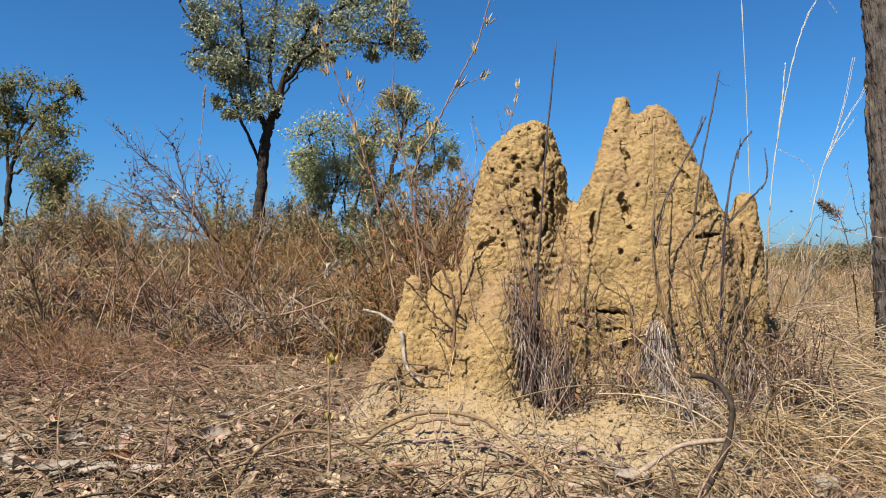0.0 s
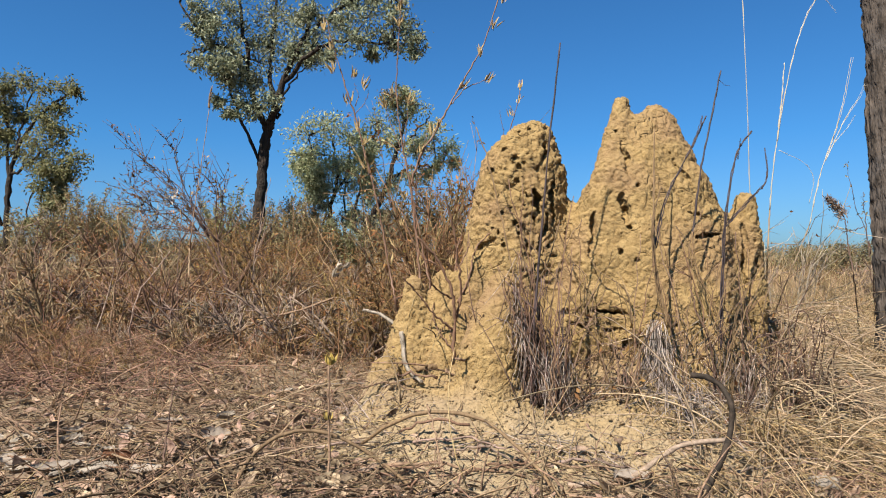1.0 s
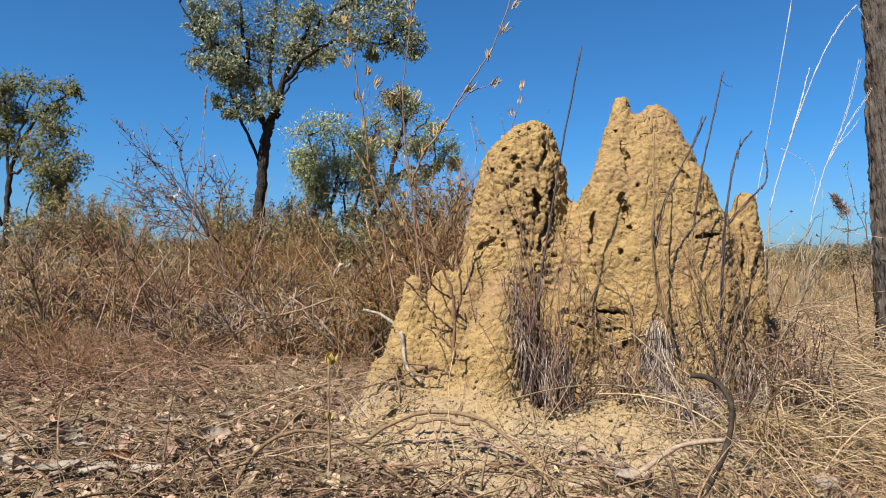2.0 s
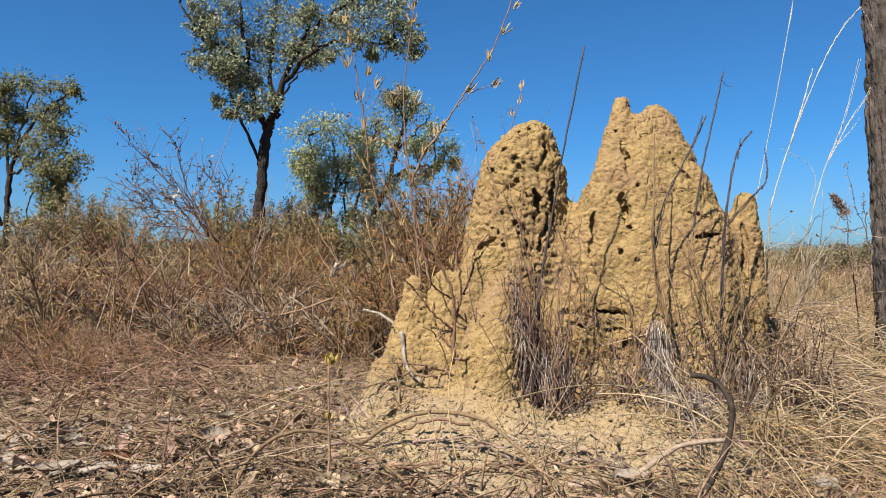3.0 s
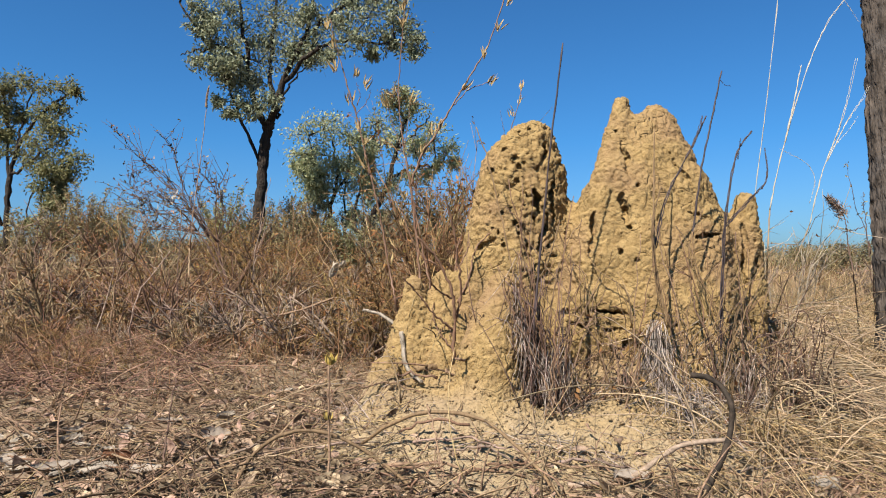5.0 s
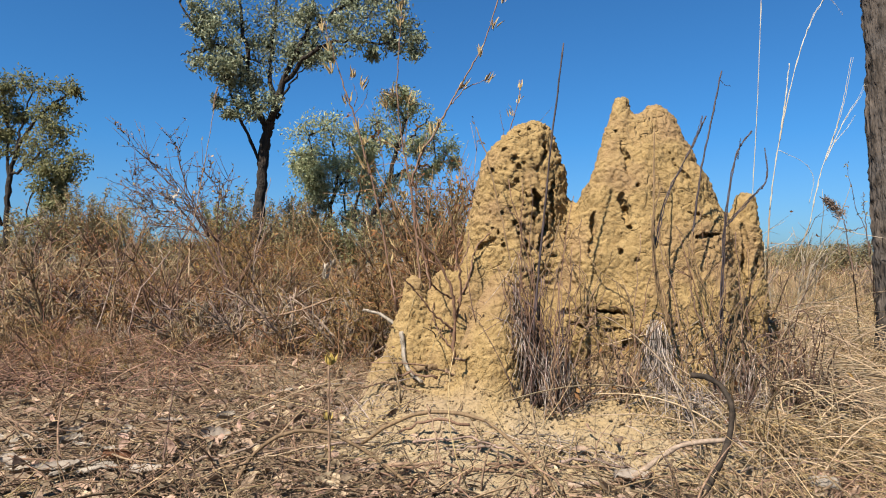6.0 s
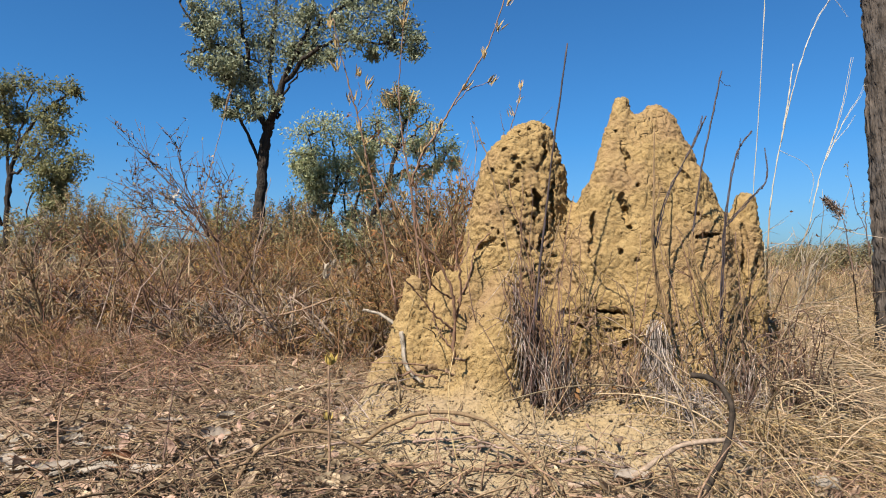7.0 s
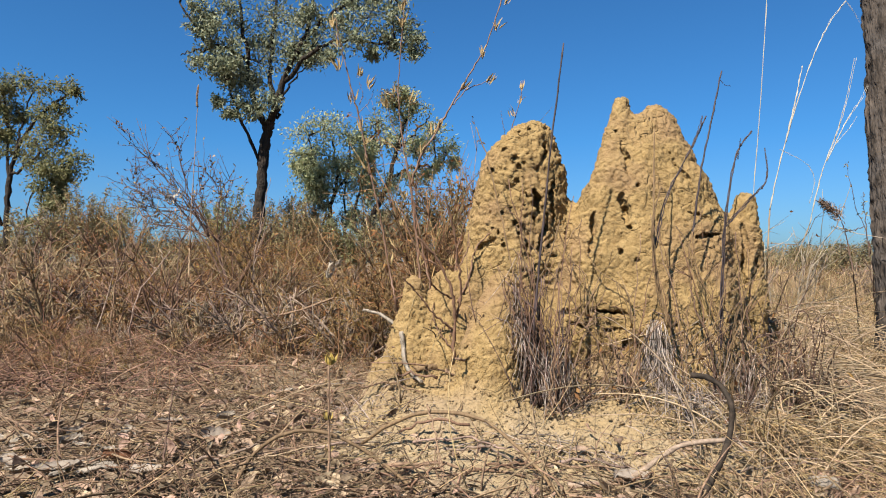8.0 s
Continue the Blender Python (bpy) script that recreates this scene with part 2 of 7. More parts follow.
# ---- geometry helpers ----
class Geo:
    """Vertices and faces gathered in batches, joined into one mesh."""

    def __init__(self):
        self.v, self.f, self.n = [], [], 0

    def add(self, verts, faces):
        self.v.append(np.asarray(verts, dtype=np.float64).reshape(-1, 3))
        for face in faces:
            self.f.append(np.asarray(face, dtype=np.int64) + self.n)
        self.n += len(self.v[-1])

    def tubes(self, points, radii, sides=4):
        """points (N, K, 3), radii (N, K): N closed tubes."""
        p = np.asarray(points, dtype=np.float64)
        r = np.asarray(radii, dtype=np.float64)
        if p.ndim == 2:
            p, r = p[None], r[None]
        count, k, _ = p.shape
        tan = np.gradient(p, axis=1)
        tan /= np.linalg.norm(tan, axis=2, keepdims=True) + 1e-12
        ref = np.where(np.abs(tan[:, :1, 2:3]) > 0.9, np.array([1.0, 0.1, 0.0]), np.array([0.0, 0.1, 1.0]))
        ref = np.broadcast_to(ref, tan.shape)
        a = np.cross(tan, ref)
        a /= np.linalg.norm(a, axis=2, keepdims=True) + 1e-12
        b = np.cross(tan, a)
        ang = np.arange(sides) * 2 * np.pi / sides
        ring = a[:, :, None] * np.cos(ang)[None, None, :, None] + b[:, :, None] * np.sin(ang)[None, None, :, None]
        verts = p[:, :, None] + ring * r[:, :, None, None]
        idx = np.arange(count * k * sides).reshape(count, k, sides)
        nxt = np.roll(idx, -1, axis=2)
        quads = np.stack([idx[:, :-1], nxt[:, :-1], nxt[:, 1:], idx[:, 1:]], axis=-1).reshape(-1, 4)
        caps = np.concatenate([idx[:, 0, ::-1], idx[:, -1]], axis=0)
        self.add(verts, [quads, caps])

    def leaves(self, pos, way, side, length, width, curl=0.0, fold=0.15):
        """N leaves of eight triangles: a curved, folded, pointed blade."""
        pos, way, side = (np.asarray(q, dtype=np.float64) for q in (pos, way, side))
        way = way / (np.linalg.norm(way, axis=1, keepdims=True) + 1e-12)
        side = side - way * (side * way).sum(1, keepdims=True)
        side /= np.linalg.norm(side, axis=1, keepdims=True) + 1e-12
        up = np.cross(side, way)
        length, width = np.broadcast_to(length, len(pos))[:, None], np.broadcast_to(width, len(pos))[:, None]
        curl = np.broadcast_to(curl, len(pos))[:, None]
        out = [pos]
        for s, wide in ((0.33, 0.5), (0.68, 0.38)):
            mid = pos + way * length * s + up * length * curl * (s * (1 - s)) * 4
            for k in (-1, 0, 1):
                out.append(mid + side * width * wide * k + up * width * fold * abs(k))
        out.append(pos + way * length)
        verts = np.stack(out, axis=1)
        base = (np.arange(len(pos)) * 8)[:, None]
        tri = np.array([[0, 2, 1], [0, 3, 2], [4, 5, 7], [5, 6, 7]])
        quad = np.array([[1, 2, 5, 4], [2, 3, 6, 5]])
        self.add(verts, [(base[:, :, None] + tri).reshape(-1, 3), (base[:, :, None] + quad).reshape(-1, 4)])

    def flakes(self, pos, way, side, length, width):
        """N small folded leaves of two triangles."""
        pos, way, side = (np.asarray(q, dtype=np.float64) for q in (pos, way, side))
        way = way / (np.linalg.norm(way, axis=1, keepdims=True) + 1e-12)
        side = side - way * (side * way).sum(1, keepdims=True)
        side /= np.linalg.norm(side, axis=1, keepdims=True) + 1e-12
        up = np.cross(side, way)
        length, width = np.broadcast_to(length, len(pos))[:, None], np.broadcast_to(width, len(pos))[:, None]
        mid = pos + way * length * 0.45
        verts = np.stack([pos, mid + side * width / 2 + up * width * 0.15, pos + way * length, mid - side * width / 2 + up * width * 0.15], axis=1)
        base = (np.arange(len(pos)) * 4)[:, None]
        self.add(verts, [(base[:, :, None] + np.array([[0, 1, 2], [0, 2, 3]])).reshape(-1, 3)])

    def mesh(self, name, material, smooth=True, origin=(0, 0, 0)):
        me = bpy.data.meshes.new(name)
        v = np.concatenate(self.v) - np.asarray(origin)
        sizes = np.concatenate([np.full(len(f), f.shape[1]) for f in self.f])
        loops = np.concatenate([f.reshape(-1) for f in self.f])
        starts = np.concatenate([[0], np.cumsum(sizes)[:-1]])
        me.vertices.add(len(v))
        me.vertices.foreach_set("co", v.astype(np.float32).reshape(-1))
        me.loops.add(len(loops))
        me.loops.foreach_set("vertex_index", loops.astype(np.int32))
        me.polygons.add(len(sizes))
        me.polygons.foreach_set("loop_start", starts.astype(np.int32))
        me.polygons.foreach_set("use_smooth", np.full(len(sizes), smooth))
        me.update(calc_edges=True)
        me.validate()
        me.materials.append(material)
        return me


def thing(name, at, label, category, group="", kind=""):
    ob = new(name)
    ob.empty_display_size = 0.05
    ob.location = at
    return tagged(ob, label, category, group, kind)


def part(name, geo, material, parent=None, label="", pivot=None, smooth=True, kind=""):
    """One mesh under a thing, built in world metres; pivot: the point about which it turns."""
    base = Vector((0, 0, 0))
    p = parent
    while p:
        base = base + p.location
        p = p.parent
    origin = Vector(pivot) if pivot is not None else base
    ob = new(name, geo.mesh(name, material, smooth, origin))
    ob.parent = parent
    ob.location = origin - base
    return tagged(ob, label, kind=kind)


def solid(name, geo, material, label, category, group="", kind="", origin=(0, 0, 0), smooth=True):
    """A thing that is one single mesh."""
    ob = new(name, geo.mesh(name, material, smooth, origin))
    ob.location = origin
    return tagged(ob, label, category, group, kind)


def spline(points, k=12):
    """A smooth line of k points through the given ones."""
    p = np.asarray(points, dtype=np.float64)
    if len(p) == 2:
        return p[0] + np.linspace(0, 1, k)[:, None] * (p[1] - p[0])
    q = np.vstack([2 * p[0] - p[1], p, 2 * p[-1] - p[-2]])
    s = np.linspace(0, len(p) - 1 - 1e-9, k)
    i = s.astype(int)
    u = (s - i)[:, None]
    a, b, c, d = q[i], q[i + 1], q[i + 2], q[i + 3]
    return 0.5 * (2 * b + (c - a) * u + (2 * a - 5 * b + 4 * c - d) * u ** 2 + (3 * b - a - 3 * c + d) * u ** 3)


def rough_line(points, rng, k=14, wobble=0.004):
    line = spline(points, k)
    line[1:-1] += rng.normal(0, wobble, (k - 2, 3))
    return line


def unit(v):
    return v / (np.linalg.norm(v, axis=-1, keepdims=True) + 1e-12)


def ground_z(x, y):
    """Height of the ground: low humps and dips, rising a little round the mound."""
    x, y = np.asarray(x, dtype=np.float64), np.asarray(y, dtype=np.float64)
    z = 0.016 * np.sin(2.1 * x + 1.3 * y) + 0.010 * np.sin(3.7 * y - 2.3 * x + 1.0) + 0.006 * np.sin(9.1 * x + 4.0) * np.sin(8.3 * y)
    z = z + 0.009 * np.sin(17.0 * x + 6.0 * y) * np.sin(15.0 * y - 5.0 * x + 2.0) + 0.005 * np.sin(31.0 * x - 11.0 * y) * np.sin(28.0 * y + 9.0 * x)
    far = np.clip((np.hypot(x, y) - 6) / 30, 0, 1)
    return z + far * 0.10 * np.sin(0.21 * x + 0.5) * np.sin(0.17 * y)


# ---- the ground ----
def build_ground():
    cx, cy = 0.2, 2.2
    radius = np.concatenate([[0.0], np.geomspace(0.05, 3.0, 110), np.geomspace(3.1, 3000, 120)])
    turn = np.linspace(0, 2 * np.pi, 361)[:-1]
    x = cx + radius[:, None] * np.cos(turn)
    y = cy + radius[:, None] * np.sin(turn)
    idx = np.arange(x.size).reshape(x.shape)
    nxt = np.roll(idx, -1, axis=1)
    rng = np.random.default_rng(3)
    z = ground_z(x, y) + rng.normal(0, 0.0035, x.shape) * (radius[:, None] < 4)
    g = Geo()
    g.add(np.stack([x, y, z], -1), [np.stack([idx[:-1], idx[1:], nxt[1:], nxt[:-1]], -1).reshape(-1, 4)])
    solid("ground", g, M_SOIL, "dry brown earth littered with leaves and straw", "ground", kind="structure")


build_ground()


# ---- the termite mound ----
def blend_matrix(n_fine, n_coarse, smooth):
    """Rows that spread n_coarse values over n_fine places."""
    s = np.linspace(0, n_coarse - 1.0001, n_fine)
    i = s.astype(int)
    u = s - i
    if smooth:
        u = u * u * (3 - 2 * u)
    m = np.zeros((n_fine, n_coarse), np.float32)
    m[np.arange(n_fine), i] = 1 - u
    m[np.arange(n_fine), i + 1] += u
    return m


def spread(a, shape, smooth=False):
    """A coarse block of values spread over a fine one."""
    for axis in (0, 1, 2):
        s = np.linspace(0, a.shape[axis] - 1.0001, shape[axis])
        i = s.astype(int)
        u = (s - i).astype(np.float32)
        if smooth:
            u = u * u * (3 - 2 * u)
        u = u.reshape([-1 if q == axis else 1 for q in range(3)])
        low = np.take(a, i, axis=axis)
        a = np.take(a, i + 1, axis=axis)
        a -= low
        a *= u
        a += low
    return a


def lattice_noise(shape, cell, wave, rng):
    n = [max(3, int(s * cell / wave) + 3) for s in shape]
    return spread(rng.uniform(-1, 1, n).astype(np.float32), shape, True)


def surface_net(field, origin, cell):
    """The zero surface of a field (negative inside) as quads."""
    inside = field < 0
    nx, ny, nz = field.shape
    corners = [(i, j, k) for i in (0, 1) for j in (0, 1) for k in (0, 1)]
    cut = lambda a, c: a[c[0]:nx - 1 + c[0], c[1]:ny - 1 + c[1], c[2]:nz - 1 + c[2]]
    total = sum(cut(inside, c).astype(np.int8) for c in corners)
    cells = np.argwhere((total > 0) & (total < 8))
    number = np.full((nx - 1, ny - 1, nz - 1), -1, np.int32)
    number[tuple(cells.T)] = np.arange(len(cells))
    value = {c: field[cells[:, 0] + c[0], cells[:, 1] + c[1], cells[:, 2] + c[2]] for c in corners}
    place, weight = np.zeros((len(cells), 3)), np.zeros((len(cells), 1))
    for a in corners:
        for axis in range(3):
            if a[axis]:
                continue
            b = tuple(1 if q == axis else a[q] for q in range(3))
            va, vb = value[a], value[b]
            hit = ((va < 0) != (vb < 0))[:, None]
            u = (va / (va - vb + 1e-12))[:, None]
            place += np.where(hit, np.array(a) + u * (np.array(b) - np.array(a)), 0)
            weight += hit
    verts = (cells + place / weight) * cell + origin
    quads = []
    for axis in range(3):
        o1, o2 = [(1, 2), (2, 0), (0, 1)][axis]
        lo = [slice(None)] * 3
        hi = [slice(None)] * 3
        lo[axis], hi[axis] = slice(0, -1), slice(1, None)
        a, b = inside[tuple(lo)], inside[tuple(hi)]
        edge = np.argwhere(a != b)
        keep = (edge[:, o1] > 0) & (edge[:, o2] > 0) & (edge[:, o1] < field.shape[o1] - 1) & (edge[:, o2] < field.shape[o2] - 1)
        edge = edge[keep]
        flip = a[tuple(edge.T)]
        e = [edge.copy() for _ in range(4)]
        e[1][:, o1] -= 1
        e[2][:, o1] -= 1
        e[2][:, o2] -= 1
        e[3][:, o2] -= 1
        q = np.stack([number[tuple(k.T)] for k in e], -1)
        quads.append(np.where(flip[:, None], q, q[:, ::-1]))
    return verts, np.concatenate(quads)


def gradient_noise(p, wave, seed):
    """Smooth noise at places p, about -0.7 to 0.7, with no grain along the axes."""
    rng = np.random.default_rng(seed)
    perm = np.tile(rng.permutation(256), 2)
    ways = unit(rng.normal(0, 1, (256, 3)))
    turn, _ = np.linalg.qr(rng.normal(0, 1, (3, 3)))
    q = p @ turn / wave + 71.3
    i = np.floor(q).astype(np.int64)
    u = q - i
    w = u * u * u * (u * (u * 6 - 15) + 10)
    total = np.zeros(len(p))
    for a in (0, 1):
        for b in (0, 1):
            for c in (0, 1):
                k = perm[(perm[(perm[(i[:, 0] + a) & 255] + i[:, 1] + b) & 255] + i[:, 2] + c) & 255]
                dot = ((u - (a, b, c)) * ways[k]).sum(1)
                total += dot * (w[:, 0] if a else 1 - w[:, 0]) * (w[:, 1] if b else 1 - w[:, 1]) * (w[:, 2] if c else 1 - w[:, 2])
    return total


def cell_noise(p, size, seed):
    """The distances, in metres, to the nearest and the second nearest of scattered seeds."""
    rng = np.random.default_rng(seed)
    perm = np.tile(rng.permutation(256), 2)
    jitter = rng.uniform(0, 1, (256, 3))
    q = p / size + 53.7
    i = np.floor(q).astype(np.int64)
    f1, f2 = np.full(len(p), 9.0), np.full(len(p), 9.0)
    for a in (-1, 0, 1):
        for b in (-1, 0, 1):
            for c in (-1, 0, 1):
                k = perm[(perm[(perm[(i[:, 0] + a) & 255] + i[:, 1] + b) & 255] + i[:, 2] + c) & 255]
                d = np.sqrt(((i + (a, b, c) + jitter[k] - q) ** 2).sum(1))
                f2 = np.minimum(f2, np.maximum(f1, d))
                f1 = np.minimum(f1, d)
    return f1 * size, f2 * size


def weathered(verts, quads):
    """The mound's skin: swellings, clods with grooves between them, ragged gallery walls and grain."""
    out = np.cross(verts[quads[:, 2]] - verts[quads[:, 0]], verts[quads[:, 3]] - verts[quads[:, 1]])
    normal = np.stack([sum(np.bincount(quads[:, k], out[:, q], len(verts)) for k in range(4)) for q in range(3)], -1)
    normal = unit(normal)
    x, z = verts[:, 0], verts[:, 2]
    # the left tower is the most broken one, the main face the smoothest
    broken = np.interp(x, (-0.1, 0.06, 0.14, 0.33, 0.42, 0.52), (0.55, 0.7, 1.0, 1.0, 0.6, 0.32)) * np.interp(z, (0.1, 0.3, 0.45), (0.35, 0.5, 1.0))
    broken += 0.35 * np.exp(-((x - 0.70) / 0.07) ** 2 - ((z - 0.66) / 0.11) ** 2)
    broken = np.clip(broken + 0.45 * gradient_noise(verts, 0.14, 5), 0.22, 1.2)
    bent = verts + 0.016 * np.stack([gradient_noise(verts, 0.045, 20 + q) for q in range(3)], -1)
    d = 0.008 * gradient_noise(verts, 0.085, 1) + 0.0045 * gradient_noise(verts, 0.042, 2)
    near, second = cell_noise(bent * (1, 1, 0.75), 0.046, 6)
    d += broken * (0.0035 * (0.5 - near / 0.046) - 0.0055 * np.exp(-((second - near) / 0.0050) ** 2) * np.clip(0.5 + 2 * gradient_noise(verts, 0.06, 9), 0, 1))
    near, second = cell_noise(bent, 0.023, 7)
    d += (0.5 + 0.5 * broken) * (0.0055 * (0.5 - near / 0.023) - 0.0036 * np.exp(-((second - near) / 0.0035) ** 2))
    near, second = cell_noise(bent, 0.0135, 10)
    d += (0.4 + 0.6 * broken) * 0.0036 * (0.5 - near / 0.0135)
    d -= broken * 0.017 * np.clip(gradient_noise(bent * (1, 1, 0.6), 0.017, 8) - 0.14, 0, 1)
    d += 0.0042 * gradient_noise(verts, 0.0125, 3) + 0.0032 * gradient_noise(verts, 0.0085, 4)
    return verts + normal * d[:, None]


def build_mound():
    rng = np.random.default_rng(11)
    lo, hi, cell = np.array([-0.42, 1.42, -0.05]), np.array([1.16, 2.56, 1.02]), 0.004
    shape = tuple(((hi - lo) / cell).astype(int))
    coarse = tuple(s // 2 for s in shape)
    axes = [np.linspace(lo[q], hi[q], coarse[q]).astype(np.float32) for q in range(3)]
    X, Y, Z = np.meshgrid(*axes, indexing="ij")
    # each chain: a tower as spheres from its tip to its foot, (x, y, z), radius; flat: how much thinner it is from front to back
    towers = [
        # the pitted tower, its shoulder and the front of it
        (0.85, [((0.281, 2.080, 0.840), 0.0440), ((0.258, 2.080, 0.792), 0.0780), ((0.232, 2.080, 0.712), 0.1215), ((0.225, 2.080, 0.611), 0.1420), ((0.217, 2.080, 0.459), 0.1560), ((0.210, 2.100, 0.186), 0.2000)]),
        (1.0, [((0.318, 2.085, 0.812), 0.0310), ((0.335, 2.085, 0.713), 0.0340), ((0.345, 2.085, 0.620), 0.0370), ((0.350, 2.080, 0.500), 0.0500)]),
        (1.0, [((0.219, 2.060, 0.803), 0.0440), ((0.190, 2.040, 0.700), 0.0600)]),
        # the main tower
        (0.82, [((0.648, 2.110, 0.866), 0.0560), ((0.622, 2.110, 0.800), 0.1080), ((0.624, 2.110, 0.708), 0.1560), ((0.632, 2.110, 0.605), 0.2030), ((0.645, 2.110, 0.476), 0.2420), ((0.660, 2.110, 0.330), 0.2640)]),
        (1.0, [((0.648, 2.100, 0.894), 0.0290), ((0.675, 2.100, 0.835), 0.0420)]),
        (0.8, [((0.660, 2.130, 0.330), 0.2300), ((0.671, 2.140, 0.081), 0.2600)]),
    ]
    towers += [
        # ridges down the front of the main tower
        (1.0, [((0.590, 2.075, 0.840), 0.0480), ((0.572, 2.035, 0.740), 0.0680), ((0.555, 2.005, 0.620), 0.0780), ((0.530, 1.990, 0.480), 0.0850)]),
        (1.0, [((0.538, 2.080, 0.926), 0.0235), ((0.528, 2.065, 0.868), 0.0370), ((0.508, 2.040, 0.786), 0.0450), ((0.490, 2.010, 0.700), 0.0520), ((0.468, 1.995, 0.590), 0.0600), ((0.440, 1.985, 0.470), 0.0700)]),
        (1.0, [((0.466, 2.060, 0.639), 0.0569), ((0.441, 2.020, 0.508), 0.0800), ((0.425, 1.990, 0.350), 0.0900)]),
        (1.0, [((0.490, 1.990, 0.460), 0.0750), ((0.490, 1.980, 0.330), 0.0850), ((0.490, 2.030, 0.150), 0.1000)]),
        (1.0, [((0.650, 1.985, 0.460), 0.0800), ((0.650, 1.958, 0.330), 0.0900), ((0.650, 1.932, 0.150), 0.1050)]),
        (1.0, [((0.420, 2.050, 0.350), 0.1000), ((0.410, 2.060, 0.050), 0.1300)]),
        (1.0, [((0.389, 2.100, 0.575), 0.0614), ((0.363, 2.040, 0.442), 0.0800), ((0.350, 2.030, 0.231), 0.1000)]),
        (1.0, [((0.580, 2.010, 0.640), 0.0500), ((0.570, 1.985, 0.507), 0.0722), ((0.560, 1.958, 0.340), 0.0850), ((0.575, 1.940, 0.150), 0.1000)]),
        (1.0, [((0.760, 2.010, 0.560), 0.0500), ((0.745, 1.985, 0.450), 0.0722), ((0.735, 1.958, 0.340), 0.0850), ((0.745, 1.940, 0.150), 0.1000)]),
    ]
    towers += [
        # the small tower at the far end, and its stump
        (1.0, [((0.895, 2.046, 0.626), 0.0345), ((0.895, 2.046, 0.537), 0.0470), ((0.889, 2.036, 0.402), 0.0570), ((0.887, 2.030, 0.320), 0.0610), ((0.895, 2.060, 0.050), 0.0850)]),
        (1.0, [((0.975, 2.100, 0.245), 0.0345), ((0.968, 2.100, 0.120), 0.0510)]),
        # the low towers
        (1.0, [((0.160, 1.840, 0.388), 0.0400), ((0.142, 1.815, 0.311), 0.0640), ((0.122, 1.775, 0.199), 0.0840), ((0.112, 1.750, 0.021), 0.1050)]),
        (1.0, [((-0.077, 1.970, 0.381), 0.0320), ((-0.083, 1.960, 0.299), 0.0478), ((-0.088, 1.940, 0.175), 0.0788), ((-0.100, 1.940, -0.010), 0.1100)]),
        (1.0, [((0.003, 1.990, 0.398), 0.0356), ((0.010, 1.980, 0.297), 0.0611), ((0.022, 1.950, 0.174), 0.0872), ((0.025, 1.950, -0.015), 0.1268)]),
        (1.0, [((0.091, 2.000, 0.426), 0.0455), ((0.083, 2.000, 0.231), 0.0975)]),
        # the shoulder beside them and the earth slumped before them
        (1.0, [((-0.150, 1.850, 0.160), 0.0440), ((-0.162, 1.810, 0.000), 0.0850)]),
        (1.0, [((-0.110, 1.730, 0.015), 0.0800), ((0.000, 1.700, 0.025), 0.0900), ((0.140, 1.690, 0.010), 0.0850)]),
    ]
    field = np.full(coarse, 9.0, np.float32)

    def join(a, b, k):
        h = np.clip(0.5 + 0.5 * (b - a) / k, 0, 1)
        return b + (a - b) * h - k * h * (1 - h)

    for flat, chain in towers:
        one = np.full(coarse, 9.0, np.float32)
        for (a, ra), (b, rb) in zip(chain, chain[1:]):
            ax, ay, az = a
            bx, by, bz = b
            dx, dy, dz = bx - ax, (by - ay) / flat, bz - az
            px, py, pz = X - ax, (Y - ay) / flat, Z - az
            u = np.clip((px * dx + py * dy + pz * dz) / (dx * dx + dy * dy + dz * dz), 0, 1)
            one = np.minimum(one, np.sqrt((px - u * dx) ** 2 + (py - u * dy) ** 2 + (pz - u * dz) ** 2) - (ra + u * (rb - ra)))
        field = join(field, one, 0.032)
    # hollows, and the long undercut below the main face: from, to, radius
    for (a, b, r) in (((0.300, 1.885, 0.400), (0.280, 1.840, 0.150), 0.085), ((0.340, 1.850, 0.340), (0.335, 1.820, 0.220), 0.032),
                      ((0.420, 1.862, 0.222), (0.520, 1.866, 0.218), 0.020),
                      ((0.990, 1.990, 0.330), (1.000, 2.000, 0.220), 0.040),
                      ((0.047, 1.860, 0.380), (0.050, 1.840, 0.230), 0.020)):
        d = np.array(b) - np.array(a)
        px, py, pz = X - a[0], Y - a[1], Z - a[2]
        u = np.clip((px * d[0] + py * d[1] + pz * d[2]) / (d @ d), 0, 1)
        hole = np.sqrt((px - u * d[0]) ** 2 + (py - u * d[1]) ** 2 + (pz - u * d[2]) ** 2) - r
        field = -join(-field, hole, 0.012)
    # skirts of washed-down earth: (x, y), half widths, height
    for (sx, sy), (wx, wy), high in (((0.11, 1.93), (0.305, 0.36), 0.17), ((0.60, 2.10), (0.50, 0.44), 0.17), ((0.92, 2.06), (0.24, 0.30), 0.18), ((0.34, 1.84), (0.58, 0.42), 0.10), ((-0.02, 1.80), (0.36, 0.34), 0.055), ((-0.05, 1.74), (0.23, 0.27), 0.085)):
        q = np.sqrt(((X - sx) / wx) ** 2 + ((Y - sy) / wy) ** 2)
        field = join(field, (Z - high * np.clip(1 - q * q, -1, 1) * (1 - 0.25 * np.sin(9 * X) * np.cos(7 * Y))) * 0.75, 0.05)
    field += 0.006 * lattice_noise(coarse, cell * 2, 0.11, rng)
    f = spread(field, shape)

